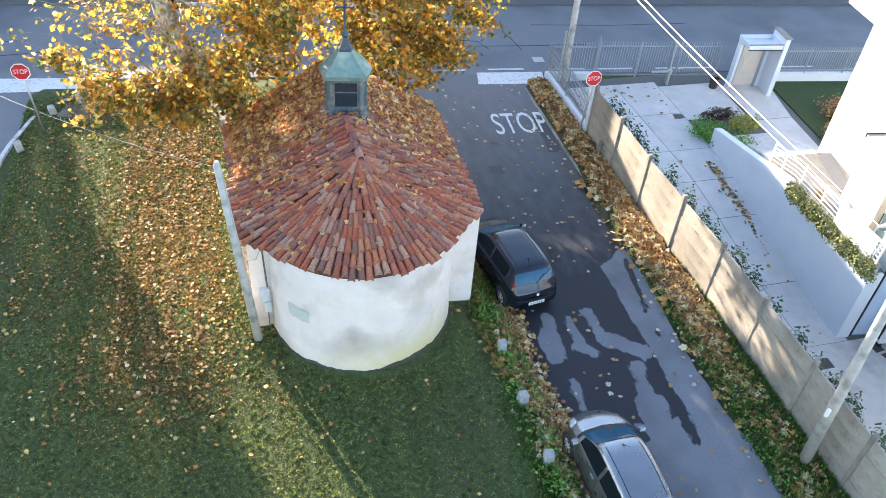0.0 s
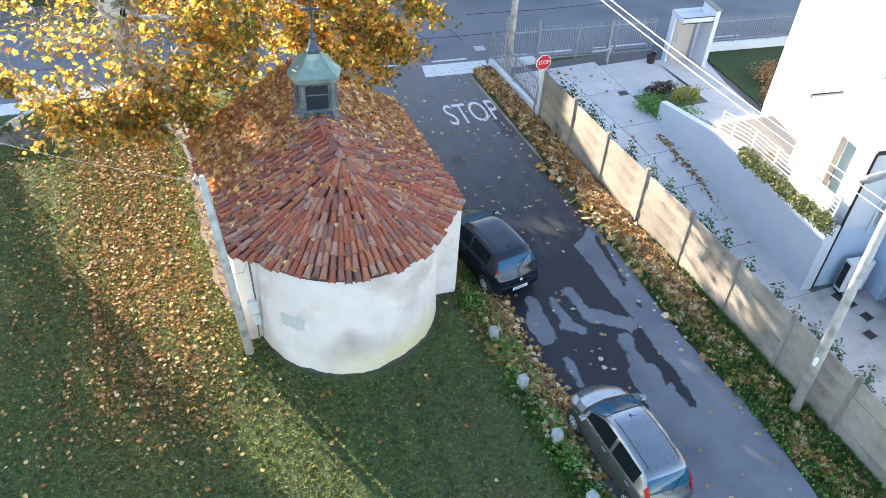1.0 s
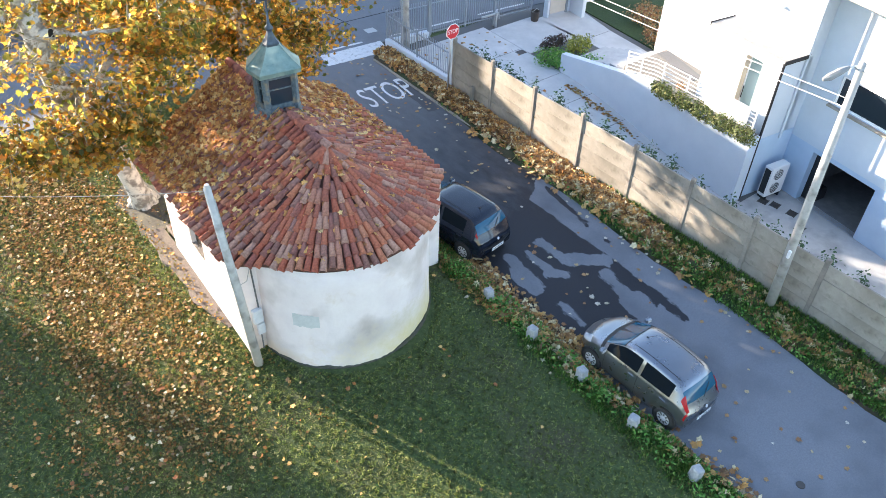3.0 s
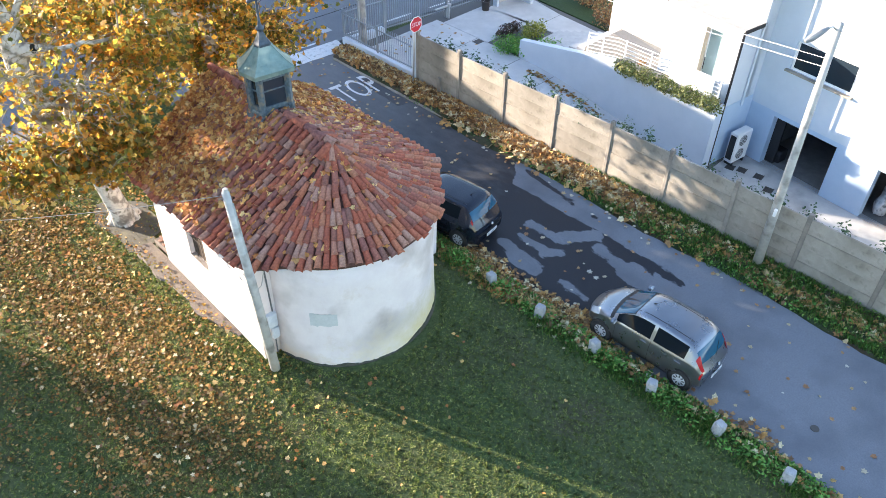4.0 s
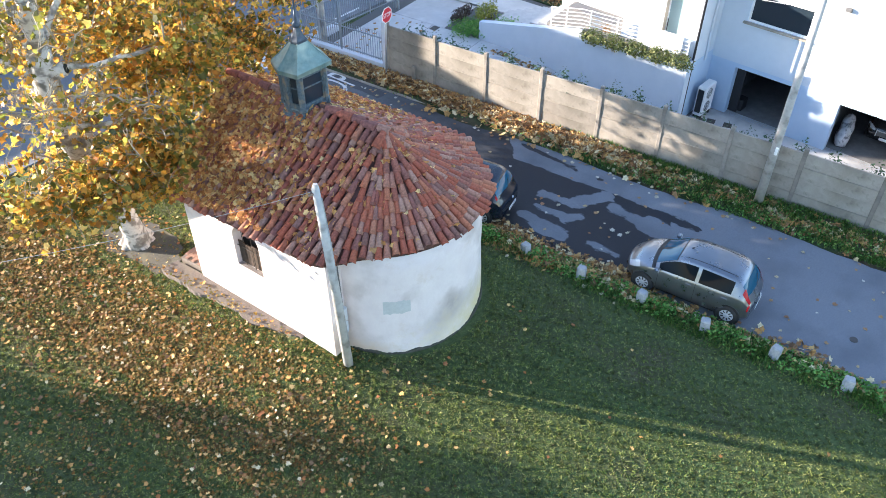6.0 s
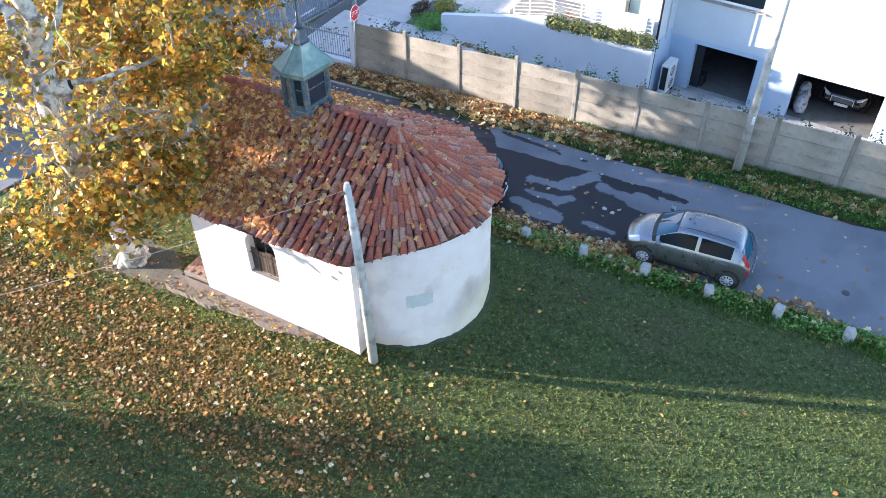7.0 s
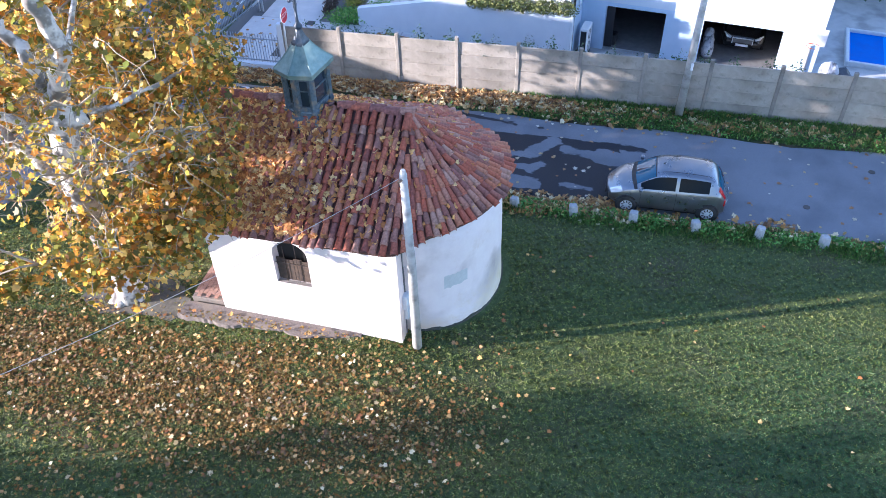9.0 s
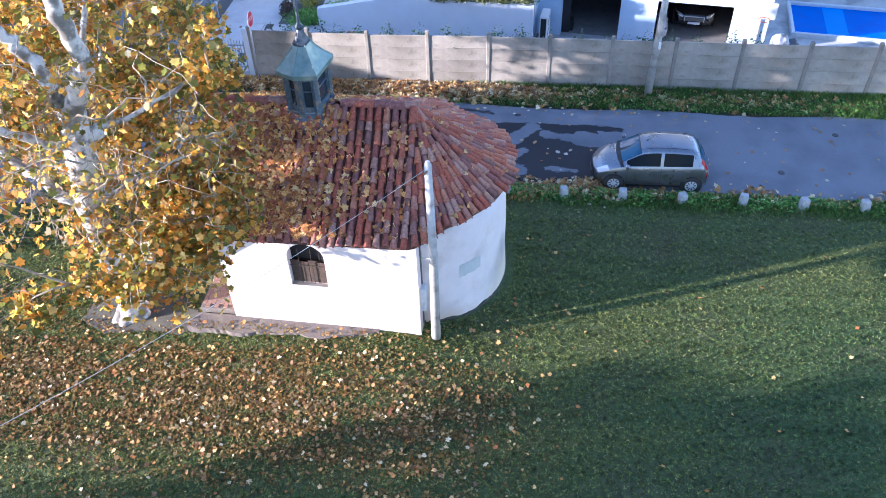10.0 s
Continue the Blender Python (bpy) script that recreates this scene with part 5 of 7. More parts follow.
        for k in range(n):
            q = (rows[k][side], rows[k + 1][side], lows[k + 1], lows[k])
            bm.faces.new(q if side else q[::-1])
    part("slab", bm, M_SLAB, drive)


def mid_x(y):
    return 15.75 + 0.03 * (25 - y)


cuts = [13.0, 15.6, 18.6, 20.5, 22.4, 25.0, 27.6]
for y0, y1 in zip(cuts, cuts[1:]):
    slab(13.55, mid_x(y0), 13.55, mid_x(y1), y0, y1)
    e0, e1 = (17.62, 17.62) if y1 <= 22.5 else (17.65, 17.65)
    slab(mid_x(y0), e0, mid_x(y1), e1, y0, y1)
slab(17.65, 20.6, 17.65, 20.4, 24.4, 27.2)
slab(20.4, 22.3, 20.4, 22.9, 24.0, 26.9)
slab(20.7, 22.0, 20.5, 22.3, 20.5, 24.0)
M_LOWER = material("yard concrete", [(0.4, 0.4, 0.4), (0.5, 0.5, 0.49)], 2, 7, 0.9, bump=0.2, stain=(0.3, 0.3, 0.3), stain_scale=0.9)
bm = bmesh.new()
prism(bm, [(13.08, -25), (32, -25), (32, 13.0), (13.08, 13.0)], -1.3, -1.05)
tagged(mesh_object("yard", bm, M_LOWER), "grey concrete yard before the garages", "yard", kind="structure")
M_COVER = plain("dark drain cover", (0.08, 0.075, 0.07), 0.7, 0.3)
for x, y, w, d in ((17.4, 24.75, 0.42, 0.34), (14.6, 25.1, 0.75, 0.5), (16.2, 12.3, 0.6, 0.4), (15.4, 12.0, 0.6, 0.4)):
    bm = bmesh.new()
    z = drive_z(x, y)
    box(bm, (x - w / 2, y - d / 2, z - 0.02), (x + w / 2, y + d / 2, z + 0.012), Matrix.Identity(4), bevel=0.004)
    tagged(mesh_object("drain_cover", bm, M_COVER), "dark metal drain cover set in the concrete", "drain cover", "drain covers")
M_SHADELAWN = material("dark shaded lawn", [(0.02, 0.04, 0.012), (0.04, 0.075, 0.02)], 14, 6, 0.95, bump=0.6, bump_scale=40, bump_dist=0.03)
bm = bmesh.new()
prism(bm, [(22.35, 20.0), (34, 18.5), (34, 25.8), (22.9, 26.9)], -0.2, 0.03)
tagged(mesh_object("garden_lawn", bm, M_SHADELAWN), "small green lawn in front of the house, coloured as shaded", "lawn", kind="structure")

# retaining wall of the terrace
def ramp_top(x, y):
    return min(1.72, 0.78 + (22.6 - y) * 0.19)


bm = bmesh.new()
n = 18
rows = []
for k in range(n + 1):
    y = 13.29 + 9.26 * k / n
    xw = 17.28 + 0.034 * (y - 13.05)
    rows.append([bm.verts.new(p) for p in ((xw, y, -1.25), (xw, y, ramp_top(0, y)), (xw + 0.28, y, ramp_top(0, y)), (xw + 0.28, y, -1.25))])
for a, b in zip(rows, rows[1:]):
    for i in range(3):
        bm.faces.new((a[i], a[i + 1], b[i + 1], b[i]))
bm.faces.new(rows[0][::-1])
bm.faces.new(rows[-1])
bmesh.ops.recalc_face_normals(bm, faces=bm.faces)
tagged(mesh_object("terrace_wall", bm, M_STUCCO), "white rendered retaining wall of the terrace", "wall", kind="structure")
bm = bmesh.new()
prism(bm, [(17.56, 13.3), (20.4, 13.2), (20.75, 19.35), (17.8, 19.4)], -1.2, 1.55)
tagged(mesh_object("terrace", bm, material("grey terrace tiles", [(0.15, 0.14, 0.125), (0.20, 0.19, 0.17)], 5, 5, 0.8)), "grey tiled terrace before the house", "terrace", kind="structure")

# white railing with horizontal bars on the terrace wall
trail = empty("terrace_railing", "white metal railing with horizontal bars on the terrace wall", "railing")
A, B = Vector((17.62, 19.15, 0)), Vector((17.42, 13.36, 0))
for k, f in enumerate((0.0, 0.12, 0.3, 0.5, 0.75, 1.0)):
    p = A.lerp(B, f)
    z = ramp_top(0, p.y)
    bm = bmesh.new()
    box(bm, (p.x - 0.025, p.y - 0.025, z - 0.02), (p.x + 0.025, p.y + 0.025, z + 0.9), bevel=0.006)
    part("post", bm, M_WHITEMETAL, trail)
for i in range(6):
    bm = bmesh.new()
    pts = [Vector((A.lerp(B, f).x, A.lerp(B, f).y, ramp_top(0, A.lerp(B, f).y) + 0.12 + 0.15 * i)) for f in (0, 0.24, 0.5, 1)]
    limb(bm, pts, [0.018] * 4, 6)
    part("bar", bm, M_WHITEMETAL, trail)
bm = bmesh.new()
box(bm, (17.36, 13.6, 1.86), (17.39, 15.35, 2.6), bevel=0.006)
part("screen", bm, M_WHITEMETAL, trail, "white screen panel")
bm = bmesh.new()
box(bm, (17.3, 13.32, 1.7), (17.62, 17.6, 1.86), bevel=0.015)
tagged(mesh_object("planter", bm, M_CONCRETE), "long concrete planter on the terrace wall", "planter")

# ---- house ----
HM = Matrix.Translation((19.6, 13.0, 0)) @ Matrix.Rotation(radians(HOUSE_TURN), 4, "Z")
house = empty("house", "white rendered two storey house with open garages", "house")
house.matrix_world = HM


def wall_x(name, x0, x1, y0, y1, z0, z1, holes, mat, label=""):
    """A wall between x0 and x1 that runs along y, with rectangular holes (ya, yb, za, zb)."""
    bm = bmesh.new()
    ysplit = sorted({y0, y1, *[h[0] for h in holes], *[h[1] for h in holes]})
    for ya, yb in zip(ysplit, ysplit[1:]):
        zs = [z0]
        for h in sorted(holes, key=lambda q: q[2]):
            if h[0] <= ya + 1e-6 and h[1] >= yb - 1e-6:
                zs += [h[2], h[3]]
        zs.append(z1)
        for za, zb in zip(zs[::2], zs[1::2]):
            if zb - za > 1e-4:
                box(bm, (x0, ya, za), (x1, yb, zb))
    bmesh.ops.remove_doubles(bm, verts=bm.verts, dist=0.0005)
    return part(name, bm, mat, house, label)


G1, G2 = (-3.57, -1.05, -1.05, 0.97), (-8.25, -5.12, -1.05, 0.92)
WIN = (-3.32, -1.03, 2.86, 3.92)
wall_x("plinth_wall", 0.0, 0.3, -9.7, 0.0, -1.1, 1.15, [G1, G2], M_BLUEPAINT, "pale blue painted plinth with two garage openings")
wall_x("upper_wall", -0.004, 0.3, -9.7, 0.0, 1.15, 6.6, [WIN], M_STUCCO)
wall_x("side_wall", -0.65, -0.35, 0.0, 3.1, -1.1, 6.6, [(1.45, 2.05, 5.45, 6.35)], M_STUCCO)
wall_x("upper_wall", -0.25, 0.05, 3.1, 7.05, -0.3, 6.6, [], M_STUCCO)
DOOR = (0.75, 1.47, 1.56, 3.95)
wall_x("bay_wall", -1.75, -1.5, 0.0, 3.15, -1.1, 4.25, [DOOR], M_STUCCO)
for lo, hi in (((-1.5, 0.0, -1.1), (-0.35, 0.25, 4.25)), ((-1.5, 2.9, -1.1), (-0.65, 3.15, 4.25))):
    bm = bmesh.new()
    box(bm, lo, hi)
    part("bay_wall", bm, M_STUCCO, house)
bm = bmesh.new()
box(bm, (-1.745, -0.014, -1.1), (-0.003, 0.0, 1.4))
part("plinth", bm, M_BLUEPAINT, house, "pale blue painted plinth")
bm = bmesh.new()
box(bm, (-0.35, 0.003, -1.1), (0.3, 0.25, 6.6))
part("side_wall", bm, M_STUCCO, house)
for lo, hi in (((0.3, -9.7, -1.1), (9.0, -9.4, 6.6)), ((8.7, -9.4, -1.1), (9.0, 7.0, 6.6)), ((0.05, 6.75, -1.1), (8.7, 7.05, 6.6))):
    bm = bmesh.new()
    box(bm, lo, hi)
    part("outer_wall", bm, M_STUCCO, house)
M_ROOFSLAB = material("beige roof edge", [(0.5, 0.47, 0.42), (0.6, 0.57, 0.52)], 3, 5, 0.8)
bm = bmesh.new()
box(bm, (-1.1, -10.1, 6.6), (9.4, 7.6, 6.85), bevel=0.03)
box(bm, (-0.9, -9.9, 6.85), (9.2, 7.4, 6.95), bevel=0.02)
part("roof", bm, M_ROOFSLAB, house)
bm = bmesh.new()
box(bm, (-1.82, -0.07, 4.25), (-0.655, 3.22, 4.36), bevel=0.01)
bay_roof = part("bay_roof", bm, material("pale flat roof", [(0.27, 0.265, 0.255), (0.36, 0.352, 0.34)], 3, 5, 0.8, stain=(0.42, 0.40, 0.38), stain_scale=1.5), house, "flat bay roof with dark edging")
for lo, hi in (((-1.84, -0.09, 4.24), (-0.65, -0.072, 4.39)), ((-1.84, 3.222, 4.24), (-0.65, 3.24, 4.39))):
    bm = bmesh.new()
    box(bm, lo, hi)
    part("edging", bm, M_BLACK, bay_roof)
bm = bmesh.new()
tube(bm, (-1.8, -0.05, -1.05), (-1.8, -0.05, 4.3), 0.045, sides=10)
part("drainpipe", bm, plain("dark drainpipe", (0.03, 0.03, 0.035), 0.4, 0.3), house)
bm = bmesh.new()
tube(bm, (-0.7, -0.05, 1.2), (-0.7, -0.05, 6.6), 0.05, sides=10)
part("drainpipe", bm, M_STUCCO, house, "white drainpipe")
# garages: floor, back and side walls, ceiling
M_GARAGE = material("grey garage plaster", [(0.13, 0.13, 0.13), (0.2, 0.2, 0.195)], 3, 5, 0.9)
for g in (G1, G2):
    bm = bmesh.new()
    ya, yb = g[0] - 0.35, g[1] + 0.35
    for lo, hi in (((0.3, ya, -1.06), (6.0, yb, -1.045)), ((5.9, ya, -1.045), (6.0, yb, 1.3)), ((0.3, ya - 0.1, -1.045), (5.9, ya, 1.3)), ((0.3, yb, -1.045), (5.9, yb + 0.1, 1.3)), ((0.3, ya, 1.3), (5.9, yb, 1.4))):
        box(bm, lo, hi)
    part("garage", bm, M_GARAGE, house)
bm = bmesh.new()
box(bm, (0.32, G1[1] - 0.35, -1.04), (0.42, G1[1] + 0.12, 0.9), bevel=0.01)
part("garage_door", bm, M_BLACK, house, "dark folded garage door leaf")
bm = bmesh.new()
box(bm, (0.45, G1[1] - 0.5, -1.04), (0.95, G1[1] + 0.0, -0.55), bevel=0.04)
part("crate", bm, M_BLACK, house)
# windows
def window(name, x, h, frame=0.07, mat=None):
    ya, yb, za, zb = h
    bm = bmesh.new()
    for lo, hi in (((x, ya, za), (x + 0.08, yb, za + frame)), ((x, ya, zb - frame), (x + 0.08, yb, zb)), ((x, ya, za + frame), (x + 0.08, ya + frame, zb - frame)), ((x, yb - frame, za + frame), (x + 0.08, yb, zb - frame))):
        box(bm, lo, hi)
    w = part(name, bm, M_WHITEMETAL, house, "white framed window")
    bm = bmesh.new()
    box(bm, (x + 0.03, ya + frame, za + frame), (x + 0.045, yb - frame, zb - frame))
    part("pane", bm, mat or M_OLDGLASS, w)
    return w


w = window("window", 0.06, WIN)
bm = bmesh.new()
box(bm, (-0.14, WIN[0] - 0.12, WIN[2] - 0.07), (0.06, WIN[1] + 0.12, WIN[2] - 0.002), bevel=0.008)
part("sill", bm, M_CONCRETE, w)
M_TEAL = plain("teal glass", (0.30, 0.40, 0.40), 0.15, spec=0.7)
window("window", -0.6, (1.45, 2.05, 5.45, 6.35), 0.05, M_TEAL)
bm = bmesh.new()
box(bm, (-0.78, 1.37, 5.38), (-0.6, 2.13, 5.446), bevel=0.008)
part("sill", bm, M_STUCCO, house)
d = window("terrace_door", -1.5, (DOOR[0], DOOR[1], DOOR[2], DOOR[3]), 0.05, M_TEAL)
bm = bmesh.new()
box(bm, (-1.745, DOOR[1] - 0.012, DOOR[2]), (-1.505, DOOR[1] - 0.002, DOOR[3]))
part("reveal", bm, material("beige door reveal", [(0.42, 0.35, 0.27), (0.5, 0.43, 0.34)], 5), d)
bm = bmesh.new()
tube(bm, (-1.56, DOOR[1] - 0.1, 2.3), (-1.56, DOOR[1] - 0.1, 2.75), 0.02, sides=6)
part("handle", bm, M_BLACK, d)
for (x, y, z) in ((-0.13, -4.35, 4.3), (-0.13, -5.3, 5.2)):
    bm = bmesh.new()
    box(bm, (x, y - 0.11, z - 0.07), (x + 0.12, y + 0.11, z + 0.07), bevel=0.02)
    part("wall_lamp", bm, M_CABLE, house)

# air conditioner beside the bay
ac = empty("air_conditioner", "white outdoor air conditioner with two stacked fans", "air conditioner")
ac.matrix_world = HM @ Matrix.Translation((-1.2, -0.6, -1.0)) @ Matrix.Diagonal((0.93, 0.93, 0.95, 1))
bm = bmesh.new()
box(bm, (0, 0, 0.1), (0.95, 0.38, 1.4), bevel=0.03)
part("casing", bm, M_WHITEMETAL, ac)
for z in (0.45, 1.05):
    bm = bmesh.new()
    tube(bm, (0.42, -0.012, z), (0.42, 0.0, z), 0.24, sides=24)
    fan = part("fan_grille", bm, M_CABLE, ac, "dark round fan grille")
    for r in (0.08, 0.16, 0.235):
        bm = bmesh.new()
        pts = [(0.42 + r * math.cos(a), -0.018, z + r * math.sin(a)) for a in np.linspace(0, math.tau, 21)]
        limb(bm, pts, [0.008] * 21, 4)
        part("ring", bm, M_WHITEMETAL, fan)
bm = bmesh.new()
box(bm, (-0.012, 0.06, 0.25), (-0.002, 0.32, 1.3))
part("side_grille", bm, M_BLACK, ac)
for x in (0.1, 0.8):
    bm = bmesh.new()
    box(bm, (x, 0.0, -0.05), (x + 0.06, 0.38, 0.1))
    part("foot", bm, M_BLACK, ac)

# front of a dark car standing in the second garage
gcar = empty("car", "black car parked inside the garage", "car")
gcar.matrix_world = HM @ Matrix.Translation((3.6, -6.8, -1.045)) @ Matrix.Rotation(radians(90), 4, "Z")
M_BLACKPAINT = car_paint("black car paint", (0.012, 0.012, 0.014), 0.3)
stations = [(-2.1, 0.8, 0.3, 1.0), (-1.6, 0.88, 0.22, 1.5), (-0.6, 0.9, 0.2, 1.62), (0.3, 0.9, 0.2, 1.6), (1.0, 0.9, 0.2, 1.12), (1.7, 0.88, 0.22, 1.02), (2.05, 0.8, 0.28, 0.86), (2.16, 0.66, 0.34, 0.66)]
bm = bmesh.new()
rings = []
for y, w, b, t in stations:
    half = [(w * 0.92, b), (w, b + 0.25), (w * 0.98, min(t, 0.95) - 0.08), (w * (0.72 if t > 1.3 else 0.9), t - 0.05), (w * 0.5, t), (0, t + 0.01)]
    rings.append([bm.verts.new((-x, y, z)) for x, z in half] + [bm.verts.new((x, y, z)) for x, z in half[-2::-1]])
for a, b in zip(rings, rings[1:]):
    for i in range(len(a)):
        bm.faces.new((a[i], b[i], b[(i + 1) % len(a)], a[(i + 1) % len(a)]))
bm.faces.new(rings[0])
bm.faces.new(rings[-1][::-1])
bmesh.ops.recalc_face_normals(bm, faces=bm.faces)
part("body", bm, M_BLACKPAINT, gcar, smooth=True)
for s in (-1, 1):
    bm = bmesh.new()
    limb(bm, [(s * 0.5, 2.13, 0.72), (s * 0.66, 2.06, 0.77), (s * 0.8, 1.9, 0.83)], [0.05, 0.075, 0.03], 8)
    part("headlight", bm, M_LAMPCLEAR, gcar)
    bm = bmesh.new()
    box(bm, (s * 0.42 - 0.015, 2.12, 0.5), (s * 0.42 + 0.015, 2.19, 0.74), Matrix.Identity(4))
    part("grille_trim", bm, M_RIM, gcar)
    for yw in (1.35, -1.35):
        bm = bmesh.new()
        tube(bm, (s * 0.72, yw, 0.33), (s * 0.91, yw, 0.33), 0.33, sides=20)
        part("wheel", bm, M_TYRE, gcar)
bm = bmesh.new()
box(bm, (-0.42, 2.13, 0.52), (0.42, 2.175, 0.72), bevel=0.01)
part("grille", bm, M_CABLE, gcar)
bm = bmesh.new()
box(bm, (-0.42, 2.15, 0.72), (0.42, 2.19, 0.745))
part("grille_trim", bm, M_RIM, gcar)
bm = bmesh.new()
box(bm, (-0.26, 2.175, 0.38), (0.26, 2.19, 0.49))
part("number_plate", bm, M_PLATE, gcar)

# raised pool south of the house, and a ball hoop on the house corner
M_POOLBLUE = material("bright blue pool liner", [(0.003, 0.11, 0.52), (0.006, 0.15, 0.62)], 1.5, 4, 0.6, bump=0.15, bump_scale=3, bump_dist=0.03, spec=0.15)
pool = empty("pool", "raised pool with bright blue water and pale rim", "pool")
pool.matrix_world = HM @ Matrix.Translation((1.7, -10.9, -0.85))
for lo, hi in (((0.14, -7.86, -1.1), (3.46, -7.7, 0.02)), ((0.14, -0.3, -1.1), (3.46, -0.14, 0.02)), ((0.14, -7.7, -1.1), (0.3, -0.3, 0.02)), ((3.3, -7.7, -1.1), (3.46, -0.3, 0.02))):
    bm = bmesh.new()
    box(bm, lo, hi, bevel=0.03)
    part("rim", bm, M_BOX, pool, "pale grey pool rim")
bm = bmesh.new()
box(bm, (0.3, -7.7, -1.05), (3.3, -0.3, -0.12))
part("water", bm, M_POOLBLUE, pool, "bright blue water")
bm = bmesh.new()
box(bm, (0.3, -2.6, -0.117), (3.3, -1.7, -0.11))
part("step", bm, plain("light blue step", (0.02, 0.24, 0.7), 0.6, spec=0.15), pool)
hoop = empty("ball_hoop", "orange ball hoop on a bracket at the house corner", "hoop")
hoop.matrix_world = HM @ Matrix.Translation((-0.95, -9.35, 0.93))
bm = bmesh.new()
pts = [(0.23 * math.cos(a), 0.23 * math.sin(a), 0) for a in np.linspace(0, math.tau, 21)]
limb(bm, pts, [0.014] * 21, 6)
part("ring", bm, plain("orange ring", (0.6, 0.12, 0.05), 0.5), hoop)
bm = bmesh.new()
box(bm, (0.25, -0.45, -0.1), (0.29, 0.45, 0.6), bevel=0.008)
part("backboard", bm, M_BOX, hoop)
bm = bmesh.new()
tube(bm, (0.3, 0, 0.2), (0.9, 0, 0.2), 0.03, sides=8)
tube(bm, (0.9, -0.02, -1.98), (0.9, 0, 0.3), 0.05, sides=10)
part("bracket", bm, M_STEEL, hoop)

# covered junk between the house corner and the pool, sacks inside the second garage, a clipped hedge beyond the pool
M_SHEET = material("grubby white sheeting", [(0.42, 0.43, 0.45), (0.62, 0.63, 0.65)], 5, 6, 0.6, bump=0.5, bump_scale=9, bump_dist=0.04, stain=(0.16, 0.17, 0.19), stain_scale=4, stain_at=(0.5, 0.6))
M_DARKSACK = material("dark plastic sacking", [(0.03, 0.033, 0.04), (0.08, 0.09, 0.11)], 6, 5, 0.5, bump=0.5, bump_scale=9, bump_dist=0.03)


def sack(label, m, size, mat, seed):
    """A slumped, crumpled bag."""
    bm = bmesh.new()
    bmesh.ops.create_icosphere(bm, subdivisions=3, radius=1.0)
    for v in bm.verts:
        k = 1 + 0.28 * noise.noise(v.co * 2.1 + Vector((seed, 0, 0))) + 0.12 * noise.noise(v.co * 5.3 + Vector((0, seed, 0)))
        v.co = Vector((v.co.x * size[0] * k, v.co.y * size[1] * k, max(-0.62, v.co.z) * size[2] * k + 0.62 * size[2]))
    ob = tagged(mesh_object("sack", bm, mat, smooth=True), label, "sack", "sacks and sheeting")
    ob.matrix_world = m
    return ob


for x, y, z, size, mat, seed in ((-0.55, -10.25, -1.04, (0.45, 0.4, 0.75), M_SHEET, 3), (-0.1, -10.75, -1.04, (0.4, 0.45, 0.5), M_DARKSACK, 5), (-0.75, -10.85, -1.04, (0.35, 0.3, 0.4), M_SHEET, 8)):
    sack("grubby white sheeting bundled beside the pool" if mat is M_SHEET else "dark sack lying beside the pool", HM @ Matrix.Translation((x, y, z)), size, mat, seed)
for x, y, z, size, seed in ((0.75, -5.45, -1.04, (0.3, 0.25, 0.5), 11), (1.2, -5.4, -1.04, (0.35, 0.25, 0.7), 14)):
    sack("grubby pale sack standing inside the garage", HM @ Matrix.Translation((x, y, z)), size, M_SHEET, seed)

# ---- wires ----
def wire(name, label, a, b, sag, r=0.012, mat=None):
    bm = bmesh.new()
    a, b = Vector(a), Vector(b)
    pts = [a.lerp(b, t) - Vector((0, 0, sag * 4 * t * (1 - t))) for t in np.linspace(0, 1, 17)]
    limb(bm, pts, [r] * 17, 5)
    return tagged(mesh_object(name, bm, mat or M_WIRE), label, "wire")


wire("overhead_wire", "white overhead wire strung from the street lamp across the driveway", (12.3, 8.7, 6.75), (15.75, 43.0, 5.0), 0.5, 0.008, M_WHITEMETAL)
wire("overhead_wire", "white overhead wire strung from the street lamp across the driveway", (12.28, 8.7, 6.98), (15.8, 43.0, 5.22), 0.5, 0.008, M_WHITEMETAL)

# ---- across the main road: unseen wall and block, added to shade road and driveway ----
bm = bmesh.new()
prism(bm, [(-45, road_y(-45) + 12.0), (4.7, road_y(4.7) + 12.0), (4.7, road_y(4.7) + 12.25), (-45, road_y(-45) + 12.25)], -0.1, 3.0)
prism(bm, [(-45, road_y(-45) + 12.3), (-11, road_y(-11) + 12.3), (-11, road_y(-11) + 12.6), (-45, road_y(-45) + 12.6)], -0.1, 4.6)
tagged(mesh_object("wall_garden", bm, M_CONCRETE), "plain grey unseen wall added beyond the main road to cast shade", "wall", kind="structure")
block = empty("apartment_building", "plain rendered unseen building added beyond the main road to cast shade", "building")
block.matrix_world = pose(4.8, 43.0, 0, 0, 0, -6)
M_FARWALL = material("cream render", [(0.55, 0.50, 0.42), (0.62, 0.57, 0.49)], 1.5, 5, 0.9)
M_FARROOF = material("brown roof tiles", [(0.22, 0.11, 0.07), (0.32, 0.17, 0.11)], 4, 5, 0.9)
bm = bmesh.new()
prism(bm, [(0, 0), (4.6, 0), (4.6, 9), (0, 9)], -0.1, lambda x, y: 9.1 - 0.5 * x)
prism(bm, [(4.603, 0), (32, 0), (32, 9), (4.603, 9)], -0.1, 6.7)
prism(bm, [(-9, 0.4), (-0.003, 0.4), (-0.003, 9), (-9, 9)], -0.1, 6.4)
part("wall", bm, M_FARWALL, block)
bm = bmesh.new()
